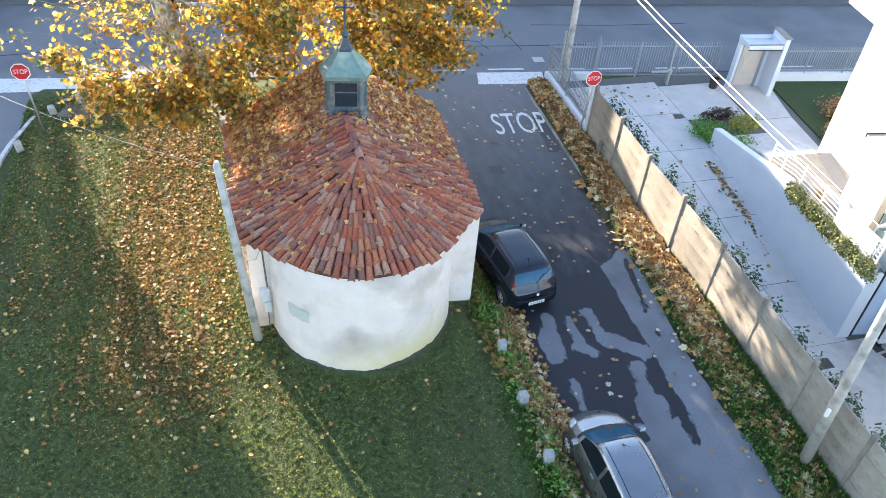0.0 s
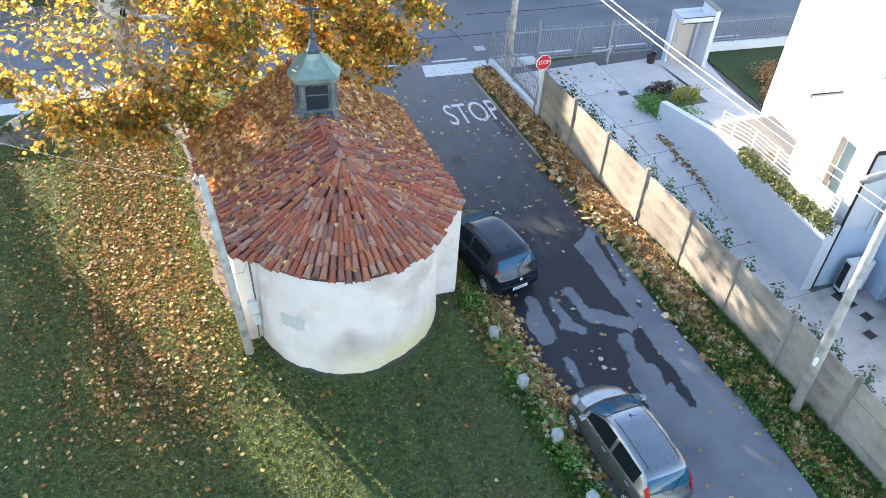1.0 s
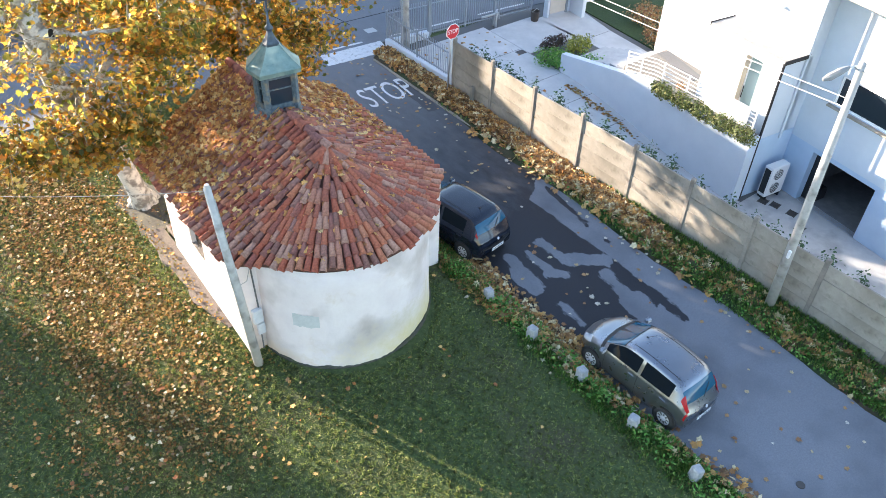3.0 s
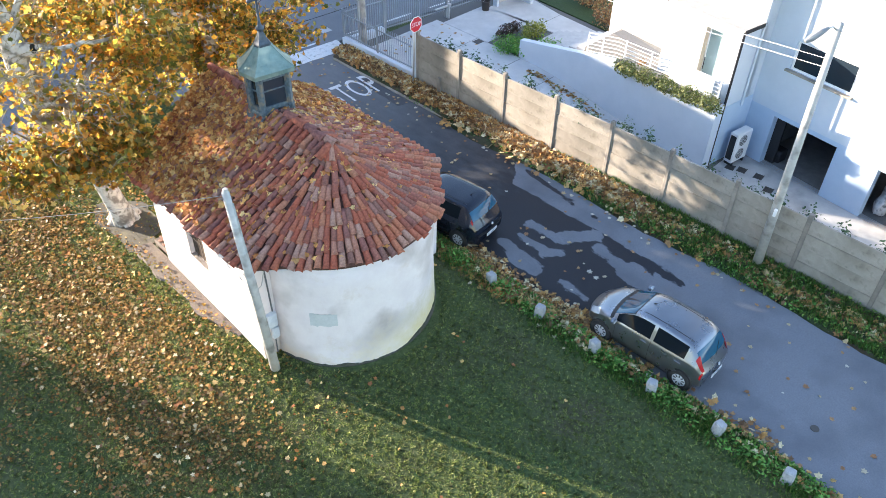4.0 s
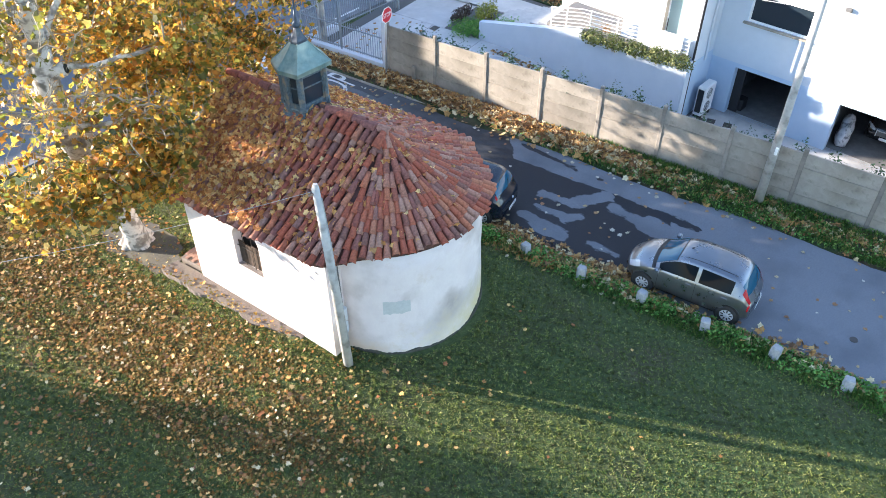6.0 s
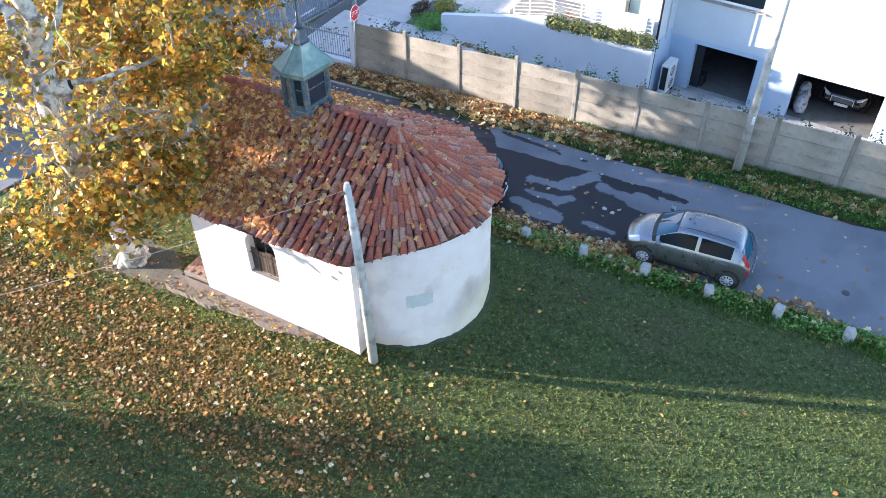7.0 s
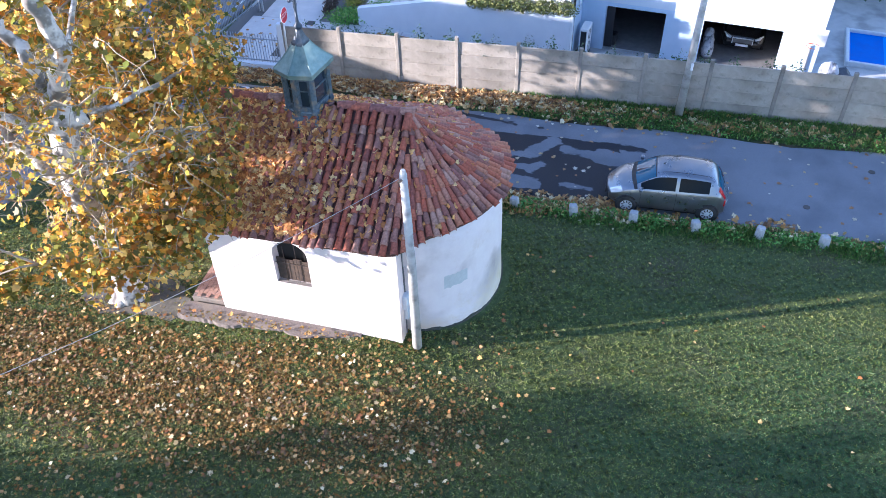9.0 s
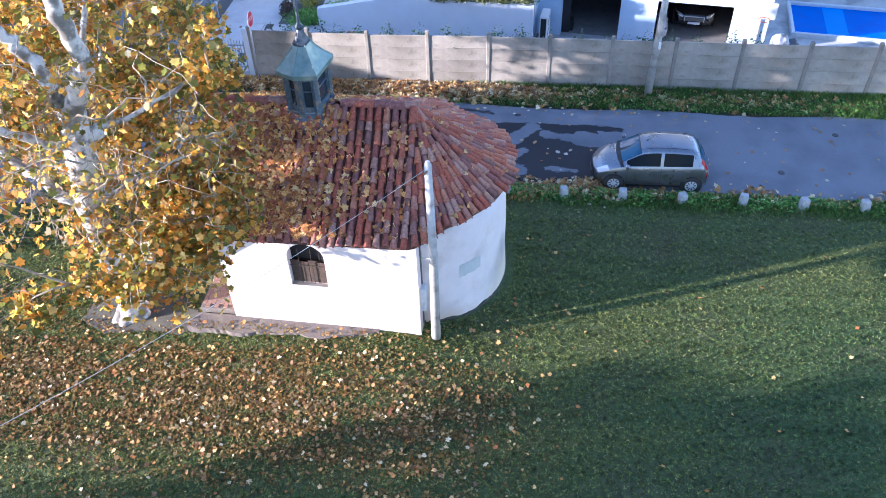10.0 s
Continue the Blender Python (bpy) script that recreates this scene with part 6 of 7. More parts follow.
prism(bm, [(-0.3, -0.3), (4.6, -0.3), (4.6, 9.3), (-0.3, 9.3)], lambda x, y: 9.12 - 0.5 * x, lambda x, y: 9.3 - 0.5 * x)
prism(bm, [(4.605, -0.3), (32.3, -0.3), (32.3, 9.3), (4.605, 9.3)], 6.71, 6.9)
prism(bm, [(-9.3, 0.1), (-0.305, 0.1), (-0.305, 9.3), (-9.3, 9.3)], 6.41, 6.6)
part("roof", bm, M_FARROOF, block)
for fl in range(2):
    for k in range(-3, 10):
        x = 1.2 + k * 3.05
        bm = bmesh.new()
        y = 0.4 if k < 0 else 0.0
        box(bm, (x, y - 0.04, 1.0 + 2.8 * fl), (x + 1.1, y - 0.004, 2.4 + 2.8 * fl), bevel=0.008)
        win = part("window", bm, M_WHITEMETAL, block)
        for s in (0, 1):
            bm = bmesh.new()
            box(bm, (x + 0.07 + 0.5 * s, y - 0.05, 1.07 + 2.8 * fl), (x + 0.53 + 0.5 * s, y - 0.042, 2.33 + 2.8 * fl))
            part("pane", bm, M_GLASSCAR, win)

# ---- steps from the gate path up to the terrace, and a dark mat at the house wall ----
M_STEPSHADE = material("shaded concrete steps", [(0.36, 0.37, 0.385), (0.45, 0.46, 0.47)], 4, 6, 0.85)
stair = empty("terrace_steps", "pale concrete steps up to the terrace", "steps")
for k in range(7):
    bm = bmesh.new()
    y0 = 19.42 + 0.47 * k
    box(bm, (17.95 + 0.12 * k, y0, -0.1), (20.0 + 0.09 * k, y0 + 0.465, 1.36 - 0.185 * k), bevel=0.012)
    part("step", bm, M_STEPSHADE, stair)
bm = bmesh.new()
prism(bm, [(19.0, 17.1), (19.55, 17.0), (20.2, 19.2), (19.65, 19.35)], 1.552, 1.572)
tagged(mesh_object("door_mat", bm, material("dark grey matting", [(0.10, 0.10, 0.105), (0.15, 0.15, 0.155)], 30, 5, 0.95)), "dark grey mat along the house wall on the terrace", "mat")

# ---- rendered end of the terrace above the forecourt, and drain grates in the forecourt ----
bm = bmesh.new()
prism(bm, [(17.285, 13.2), (17.74, 13.17), (17.74, 13.27), (17.285, 13.285)], -1.15, 1.62)
tagged(mesh_object("terrace_wall", bm, M_STUCCO), "white rendered end wall of the terrace", "wall", kind="structure")
for gx, gy in ((18.35, 12.55), (18.5, 12.15), (18.57, 11.5), (18.05, 10.84)):
    bm = bmesh.new()
    for k in range(7):
        box(bm, (-0.17 + 0.05 * k, -0.14, 0), (-0.135 + 0.05 * k, 0.14, 0.014))
    for s in (-0.16, 0.14):
        box(bm, (-0.19, s, 0), (0.19, s + 0.025, 0.012))
    grate = mesh_object("drain_grate", bm, M_COVER)
    grate.matrix_world = pose(gx, gy, -1.05, 0, 0, 8)
    tagged(grate, "dark metal drain grate set in the forecourt", "drain grate", "drain grates")

# ---- road markings, kerbs, patches ----
def flat_patch(name, outline, z, mat, label, category, kind="structure", depth=0.003):
    bm = bmesh.new()
    prism(bm, outline, z, z + depth)
    return tagged(mesh_object(name, bm, mat), label, category, kind=kind)


def ragged(points, rng, step=0.12, amount=0.02):
    out = []
    for (x0, y0), (x1, y1) in zip(points, points[1:] + points[:1]):
        n = max(1, int(math.hypot(x1 - x0, y1 - y0) / step))
        out += [(x0 + (x1 - x0) * k / n + rng.uniform(-amount, amount), y0 + (y1 - y0) * k / n + rng.uniform(-amount, amount)) for k in range(n)]
    return out


rng = random.Random(14)
flat_patch("stop_line", ragged([(9.84, 28.43), (12.74, 28.14), (12.95, 29.14), (10.01, 29.43)], rng), 0.003, M_ROADPAINT, "worn white stop line painted across the lane", "road marking")
flat_patch("stop_line", ragged([(-12.5, 30.55), (-6.05, 30.05), (-5.65, 31.03), (-12.5, 31.75)], rng), 0.006, M_ROADPAINT, "worn white stop line painted across the side road", "road marking")
for x0, x1, dy in ((8.6, 9.6, 0.32), (10.6, 12.2, 0.36), (13.6, 15.0, 0.3), (15.6, 17.2, 0.3), (18.3, 21.0, 0.3), (23.0, 26.0, 0.3)):
    flat_patch("edge_line", ragged([(x0, road_y(x0) + dy), (x1, road_y(x1) + dy), (x1, road_y(x1) + dy + 0.11), (x0, road_y(x0) + dy + 0.11)], rng, 0.2, 0.012), 0.006, M_ROADPAINT, "thin worn white edge line on the road", "road marking")
me = text_mesh("STOP", 1.0, 0.0015)
xs = [v.co.x for v in me.vertices]
zs = [v.co.y for v in me.vertices]
sx, sy = 2.2 / (max(xs) - min(xs)), 1.52 / (max(zs) - min(zs))
cxm, cym = (max(xs) + min(xs)) / 2, (max(zs) + min(zs)) / 2
me.transform(Matrix.Diagonal((sx, sy, 1, 1)) @ Matrix.Translation((-cxm, -cym, 0)))
me.materials.append(M_ROADPAINT)
ob = new("lettering", me)
ob.matrix_basis = Matrix.Translation((10.62, 25.24, 0.005)) @ Matrix.Rotation(radians(-3.5), 4, "Z")
tagged(ob, "white stop lettering painted on the lane", "road marking", kind="structure")
M_CRACK = plain("tarred crack", (0.03, 0.03, 0.033), 0.7)
for pts in ([(10.2, 31.9), (13.1, 31.6), (16.0, 31.4)], [(9.8, 32.6), (10.9, 32.3), (11.2, 31.5)], [(12.6, 34.2), (12.4, 33.1), (12.6, 32.2), (12.7, 31.2)], [(-9.5, 33.4), (-6.5, 33.6), (-4.5, 33.5)], [(-12, 34.6), (-9, 34.7)],
            [(9.2, 35.2), (9.6, 34.3), (9.9, 33.8)], [(14, 33.7), (18, 33.2), (22, 33.0)]):
    bm = bmesh.new()
    for (x0, y0), (x1, y1) in zip(pts, pts[1:]):
        tube(bm, (x0, y0, 0.0), (x1, y1, 0.0), 0.022, sides=4)
    tagged(mesh_object("crack", bm, M_CRACK), "dark tarred crack in the main road", "crack", kind="structure")
M_DARKPATCH = material("dark asphalt patch", [(0.055, 0.058, 0.065), (0.08, 0.083, 0.09)], 25, 6, 0.8, bump=0.3)
flat_patch("asphalt_patch", ragged([(11.1, 23.1), (11.6, 23.0), (11.75, 25.6), (11.25, 25.7)], rng, 0.2, 0.03), 0.001, M_DARKPATCH, "dark repaired strip at the lane's edge", "road patch")
flat_patch("manhole_cover", [(8.45, 22.05), (8.95, 22.0), (9.0, 22.5), (8.5, 22.55)], 0.001, M_DARKPATCH, "square grey manhole cover in the lane", "manhole cover")
flat_patch("drain_grate", [(12.9, 30.05), (13.4, 30.0), (13.42, 30.45), (12.93, 30.5)], 0.006, M_STEEL, "steel drain grate in the road", "drain grate")
for (x, y) in ((8.22, 4.76), (10.49, 2.51)):
    bm = bmesh.new()
    made = bmesh.ops.create_cone(bm, cap_ends=True, segments=18, radius1=0.11, radius2=0.105, depth=0.014)["verts"]
    bmesh.ops.transform(bm, matrix=Matrix.Translation((x, y, lane_z(x, y) + 0.006)), verts=made)
    tagged(mesh_object("manhole_cover", bm, M_COVER), "small dark round cover in the lane", "manhole cover", kind="structure")
# curved kerb at the corner of the side road, and a straight one along the verge by the fence
kerb = tagged(new("kerb"), "pale concrete kerb round the lawn's corner", "kerb", kind="structure")
M_KERB = material("pale kerb stone", [(0.5, 0.51, 0.52), (0.62, 0.63, 0.64)], 10, 6, 0.85, stain=(0.35, 0.35, 0.35), stain_scale=3)
curve = [(-8.55, 22.0), (-8.48, 24.0), (-8.34, 25.5), (-8.13, 26.5), (-7.6, 28.1), (-6.9, 28.95), (-6.0, 29.85), (-5.3, 30.45)]
for (x0, y0), (x1, y1) in zip(curve, curve[1:]):
    L = math.hypot(x1 - x0, y1 - y0)
    n = max(1, round(L / 0.9))
    for k in range(n):
        bm = bmesh.new()
        box(bm, (L * k / n + 0.008, -0.075, -0.15), (L * (k + 1) / n - 0.008, 0.075, 0.1), pose(x0, y0, 0, 0, 0, math.degrees(math.atan2(y1 - y0, x1 - x0))), bevel=0.012)
        part("kerb_stone", bm, M_KERB, kerb)
kerb = tagged(new("kerb"), "low mossy concrete kerb between lane and verge", "kerb", kind="structure")
for k in range(9):
    y = 20.4 + k * 0.82
    bm = bmesh.new()
    box(bm, (11.86 - 0.05, y, -0.15), (11.86 + 0.05, y + 0.8, 0.05), pose(0, 0, 0, 0, 0, 0.3), bevel=0.01)
    part("kerb_stone", bm, M_CONCRETE, kerb)
# verge of earth between the lane and the fence
M_EARTH = material("leaf mould", [(0.05, 0.04, 0.025), (0.10, 0.075, 0.04)], 12, 7, 0.95, bump=0.8, bump_scale=20, bump_dist=0.04, stain=(0.035, 0.055, 0.018), stain_scale=0.8, stain_at=(0.45, 0.6))
verts, faces = [], []
vy = np.arange(-30, 28.3, 0.4)
for y in vy:
    for k, x in enumerate(np.linspace(11.45 + 0.25 * smoothstep(20, 23.5, y), fence_x(y) - 0.01, 8)):
        verts.append((x, y, 0.045 + 0.05 * math.sin(math.pi * k / 7) + 0.02 * noise.noise(Vector((x * 3, y * 3, 0))) - (0.13 if k == 0 else 0)))
for j in range(len(vy) - 1):
    faces += [(j * 8 + i, j * 8 + i + 1, (j + 1) * 8 + i + 1, (j + 1) * 8 + i) for i in range(7)]
tagged(raw_object("verge", verts, faces, M_EARTH, smooth=True), "narrow earth verge under the fence covered in leaves", "verge", kind="structure")
bm = bmesh.new()
rngp = random.Random(2)
prism(bm, ragged([(-6.9, 28.2), (-5.9, 27.6), (-5.0, 28.1), (-5.3, 28.9), (-6.3, 28.9)], rngp, 0.25, 0.08), -0.1, 0.115)
tagged(mesh_object("bare_patch", bm, M_GRAVEL), "bare sandy patch at the lawn's corner", "bare ground", kind="structure")

bm = bmesh.new()
prism(bm, ragged([(-0.62, 21.75), (0.0, 21.7), (0.7, 22.7), (0.8, 24.0), (0.3, 25.0), (-0.4, 25.0), (-0.75, 24.2), (-0.7, 23.0)], rngp, 0.25, 0.1), -0.1, lambda x, y: ground_z(x, y) + 0.035)
tagged(mesh_object("bare_patch", bm, material("grey trodden earth", [(0.05, 0.048, 0.036), (0.10, 0.092, 0.075)], 14, 8, 0.95, bump=0.5, stain=(0.12, 0.11, 0.07), stain_scale=1.5)), "grey trodden earth round the plane tree's foot", "bare ground", kind="structure")

# ---- leaves, trees, shrubs, grass ----
LEAF = [(0.0, -0.42), (0.2, -0.36), (0.40, -0.30), (0.38, -0.06), (0.50, 0.12), (0.32, 0.24), (0.0, 0.52), (-0.32, 0.24), (-0.5, 0.12), (-0.38, -0.06), (-0.40, -0.30), (-0.2, -0.36)]
LOBED = [(0.0, -0.5), (0.12, -0.31), (0.42, -0.34), (0.35, -0.08), (0.5, 0.14), (0.25, 0.2), (0.0, 0.55), (-0.25, 0.2), (-0.5, 0.14), (-0.35, -0.08), (-0.42, -0.34), (-0.12, -0.31)]
OVAL = [(0.0, -0.5), (0.28, -0.15), (0.26, 0.2), (0.0, 0.5), (-0.26, 0.2), (-0.28, -0.15)]


def scatter(name, places, normals, sizes, mat, seed, parent=None, shape=LEAF, curl=0.25):
    """One leaf at each place, turned at random about its normal, as one mesh."""
    r = np.random.RandomState(seed)
    P, N, S = np.asarray(places, float), np.asarray(normals, float), np.asarray(sizes, float)
    n, k = len(P), len(shape)
    N /= np.linalg.norm(N, axis=1, keepdims=True) + 1e-9
    a = np.cross(N, r.normal(size=(n, 3)))
    a /= np.linalg.norm(a, axis=1, keepdims=True) + 1e-9
    b = np.cross(N, a)
    T2 = np.array(shape)
    bend = curl * (1.7 * T2[:, 0] ** 2 + 0.5 * T2[:, 1] ** 2 + 0.3 * T2[:, 0] * T2[:, 1])
    slim = r.uniform(0.7, 1.1, n)[:, None, None]
    amp = r.uniform(-0.4, 1.0, n)
    V = P[:, None] + S[:, None, None] * (slim * T2[None, :, :1] * a[:, None] + T2[None, :, 1:] * b[:, None] + (amp[:, None] * bend[None])[..., None] * N[:, None])
    me = bpy.data.meshes.new(name)
    me.vertices.add(n * k)
    me.vertices.foreach_set("co", V.astype(np.float32).ravel())
    me.loops.add(n * k)
    me.loops.foreach_set("vertex_index", np.arange(n * k, dtype=np.int32))
    me.polygons.add(n)
    me.polygons.foreach_set("loop_start", (np.arange(n) * k).astype(np.int32))
    me.update(calc_edges=True)
    me.materials.append(mat)
    ob = new(name, me)
    if parent:
        ob.parent = parent
    return ob


M_LEAFGOLD = pieces_material("golden plane leaves", [(0.6675, 0.2853, 0.03433), (0.8016, 0.4388, 0.07956), (0.1407, 0.139, 0.03042), (0.615, 0.3157, 0.04992), (0.5617, 0.2269, 0.03901), (0.2225, 0.1878, 0.03511), (0.85, 0.5402, 0.1591), (0.3523, 0.2414, 0.04836), (0.6675, 0.2701, 0.04446), (0.1177, 0.1167, 0.03042), (0.7743, 0.4284, 0.08498), (0.4809, 0.2853, 0.06474), (0.4405, 0.1782, 0.04056), (0.2813, 0.215, 0.04836), (0.85, 0.5818, 0.2193), (0.3043, 0.1342, 0.03901), (0.6947, 0.3669, 0.05928), (0.1877, 0.1614, 0.03901), (0.1636, 0.1518, 0.03511), (0.3271, 0.2478, 0.0468), (0.1174, 0.1125, 0.02415), (0.2348, 0.133, 0.03864), (0.1761, 0.1535, 0.03381), (0.3992, 0.1739, 0.03864), (0.2818, 0.2046, 0.04347)], 0.45, 0.2, 12, 0.0, glow=(1.12, 1.34, 1.2), through=0.66, spec=0.5)
M_TWIG = material("thin plane branches", [(0.19, 0.155, 0.10), (0.40, 0.33, 0.235)], 6, 4, 0.9, bump=0.2)
M_LEAFBROWN = pieces_material("fallen brown leaves", [(0.285, 0.151, 0.043), (0.362, 0.204, 0.056), (0.207, 0.116, 0.036), (0.401, 0.233, 0.068), (0.310, 0.140, 0.036), (0.427, 0.279, 0.099), (0.259, 0.175, 0.054), (0.362, 0.151, 0.038), (0.168, 0.093, 0.032)], 0.8, 0.25, 15, 0.0, through=0.12)
M_LITTER = pieces_material("broken brown leaf litter", [(0.2417, 0.1419, 0.03719), (0.2982, 0.1835, 0.05033), (0.1967, 0.1159, 0.03391), (0.3598, 0.2483, 0.08752), (0.2699, 0.13, 0.03282), (0.2194, 0.1597, 0.0547), (0.1631, 0.09456, 0.03064), (0.1118, 0.1121, 0.0385), (0.1453, 0.124, 0.044), (0.3352, 0.2538, 0.11)], 0.85, 0.3, 9, 0.0, glow=(1.25, 1.35, 1.3), through=0.45)
M_LEAFTAN = pieces_material("fallen golden leaves", [(0.34, 0.21, 0.10), (0.43, 0.32, 0.17), (0.26, 0.13, 0.06), (0.48, 0.42, 0.30), (0.39, 0.23, 0.11), (0.30, 0.16, 0.08), (0.47, 0.38, 0.23), (0.52, 0.49, 0.41)], 0.8, 0.25, 15, 0.0, through=0.15)
M_LEAFROOF = pieces_material("dry leaves on the roof", [(0.603, 0.285, 0.0886), (0.781, 0.454, 0.153), (0.446, 0.18, 0.059), (0.85, 0.612, 0.276), (0.67, 0.327, 0.0984), (0.513, 0.211, 0.064), (0.826, 0.528, 0.197), (0.379, 0.158, 0.064), (0.558, 0.317, 0.118)], 0.8, 0.25, 15, 0.0, through=0.35)
M_LEAFDRIFT = pieces_material("drifted golden leaves", [(0.50, 0.262, 0.085), (0.64, 0.42, 0.165), (0.309, 0.1544, 0.0609), (0.7416, 0.6318, 0.3828), (0.3708, 0.2106, 0.087), (0.58, 0.335, 0.11), (0.1854, 0.1053, 0.0522), (0.4944, 0.3931, 0.2088), (0.2472, 0.1404, 0.0696)], 0.8, 0.25, 15, 0.0, through=0.15)
M_LEAFGREEN = pieces_material("green weeds", [(0.07475, 0.2106, 0.033), (0.1271, 0.3335, 0.0528), (0.1794, 0.4037, 0.0792), (0.0897, 0.2457, 0.0396), (0.2392, 0.3861, 0.0792)], 0.5, 0.2, 15, 0.0, through=0.3)
M_HEDGE = pieces_material("dark hedge leaves", [(0.025, 0.06, 0.025), (0.045, 0.095, 0.04), (0.07, 0.135, 0.06), (0.03, 0.075, 0.03)], 0.5, 0.2, 15, 0.0, through=0.15)
M_YELLOWGREEN = pieces_material("yellow green leaves", [(0.22, 0.24, 0.03), (0.32, 0.32, 0.05), (0.16, 0.2, 0.03), (0.38, 0.36, 0.08)], 0.6, 0.2, 15, 0.0, through=0.25)
M_OLIVE = pieces_material("olive planter leaves", [(0.09, 0.12, 0.03), (0.14, 0.17, 0.05), (0.20, 0.20, 0.07), (0.07, 0.10, 0.03)], 0.6, 0.2, 15, 0.0, through=0.25)
M_RUST = pieces_material("russet shrub leaves", [(0.30, 0.13, 0.05), (0.40, 0.22, 0.08), (0.22, 0.10, 0.05), (0.36, 0.26, 0.12)], 0.6, 0.2, 15, 0.0, through=0.25)
M_PLUM = pieces_material("dark red shrub leaves", [(0.06, 0.03, 0.03), (0.09, 0.05, 0.04), (0.05, 0.05, 0.03)], 0.6, 0.2, 15, 0.0, through=0.15)


def make_tree(label, trunk, radii, limbs, tips_at, n_tips, n_leaves, seed, keep, size=(0.13, 0.26), thin=lambda p: False, low=None):
    """Trunk, hand-placed limbs, then branches to tips spread through the crown, twigs and leaves at their ends.
    tips_at: centre and radii of the crown; keep: says whether a place may hold leaves."""
    r = random.Random(seed)
    tree = empty("tree", label, "tree", "plane trees", at=trunk[0])
    base = Vector(trunk[0])
    bm = bmesh.new()
    limb(bm, [Vector(p) - base for p in trunk], radii, 12)
    # spreading root foot
    for k in range(6):
        a = k * math.tau / 6 + r.uniform(-0.3, 0.3)
        q = r.uniform(0.85, 1.15)
        limb(bm, [Vector((-0.05 + 0.12 * math.cos(a), 0.12 * math.sin(a), 0.7)), Vector((0.30 * q * math.cos(a), 0.30 * q * math.sin(a), 0.36)), Vector((0.48 * q * math.cos(a), 0.48 * q * math.sin(a), 0.16)), Vector((0.74 * q * math.cos(a), 0.74 * q * math.sin(a), -0.05))], [0.19, 0.19, 0.15, 0.06], 8)
    anchors = [Vector(p) for p in trunk[2:]]
    for pts, rs in limbs:
        line, wide = [Vector(pts[0]) - base], [rs[0]]
        for p, q, u, v in zip(pts, pts[1:], rs, rs[1:]):
            for f in (0.2, 0.4, 0.6, 0.8, 1.0):
                line.append(Vector(p).lerp(Vector(q), f) - base + Vector((r.uniform(-0.05, 0.05), r.uniform(-0.05, 0.05), r.uniform(-0.04, 0.06))))
                wide.append(u + (v - u) * f)
        limb(bm, line, wide, 9)
        for p, q in zip(pts, pts[1:]):
            anchors += [Vector(p).lerp(Vector(q), f) for f in (0.4, 0.8)]
    part("trunk", bm, M_BARK, tree, "grey mottled plane bark", smooth=True)
    bm = bmesh.new()
    c, rad = Vector(tips_at[0]), Vector(tips_at[1])
    ends = []
    while len(ends) < n_tips:
        d = Vector((r.gauss(0, 1), r.gauss(0, 1), r.gauss(0, 1))).normalized() * (r.random() ** 0.45)
        p = c + Vector((d.x * rad.x, d.y * rad.y, d.z * rad.z))
        if keep(p):
            ends.append(p)
    while low and len(ends) < n_tips + low[2]:
        p = Vector(low[0]) + Vector([r.uniform(-1, 1) * q for q in low[1]])
        if keep(p):
            ends.append(p)
    leaf_at, leaf_n = [], []
    nodes = list(anchors)
    ends.sort(key=lambda p: min((q - p).length for q in anchors))
    for p in ends:
        a = min(nodes, key=lambda q: (q - p).length + 0.8 * max(0, q.z - p.z))
        far = (p - a).length
        wob = 0.12 * far
        pts = [a]
        for f in (0.3, 0.55, 0.8):
            pts.append(a.lerp(p, f) + Vector((r.uniform(-wob, wob), r.uniform(-wob, wob), 0.1 * far + r.uniform(-wob, wob))))
        pts.append(p)
        limb(bm, [q - base for q in pts], [0.017 + 0.008 * far, 0.015 + 0.006 * far, 0.014 + 0.0035 * far, 0.012, 0.008], 5)
        nodes += [pts[2], pts[3], p]
        twigs = []
        for k in range(4):
            s = pts[r.choice((1, 2, 3, 4))]
            q = s + Vector((r.gauss(0, 0.5), r.gauss(0, 0.5), r.gauss(-0.12, 0.33)))
            limb(bm, [s - base, s.lerp(q, 0.35) - base + Vector((r.uniform(-0.1, 0.1), r.uniform(-0.1, 0.1), 0.09)), s.lerp(q, 0.7) - base + Vector((r.uniform(-0.09, 0.09), r.uniform(-0.09, 0.09), 0.07)), q - base], [0.0095, 0.008, 0.0065, 0.0035], 4)
            twigs.append((s, q))
        twigs += [(pts[2], pts[3]), (pts[3], p)]
        for k in range(n_leaves // n_tips):
            s, q = r.choice(twigs)
            x = s.lerp(q, r.random() ** 0.6) + Vector((r.gauss(0, 0.17), r.gauss(0, 0.17), r.gauss(-0.08, 0.15)))
            if keep(x) and not (thin(x) and r.random() < 0.88):
                leaf_at.append(x - base)
                leaf_n.append((r.gauss(-0.1, 0.65), r.gauss(0.1, 0.65), r.gauss(0.5, 0.5)))
    part("branchwork", bm, M_TWIG, tree, "thin crooked greyish branches")["kind"] = "stuff"
    sz = np.random.RandomState(seed).uniform(size[0], size[1], len(leaf_at))
    scatter("crown", leaf_at, leaf_n, sz, M_LEAFGOLD, seed, tree, LOBED, 0.6)["label"] = "thinning yellow and green autumn leaves"
    return tree


def clear_of_chapel(p):
    if p.z < 4.0 + 0.25 * abs(p.y - 22):
        return False
    if p.x < -2.4 and p.z < 4.95 + 0.258 * (p.y - 22):
        return False
    if p.y < 18.6:
        return False
    if p.x > 0.1 and p.y < 21.3 and p.z < 6.0:
        return False
    if p.x > 1.6 and p.y < 20.6:
        return False
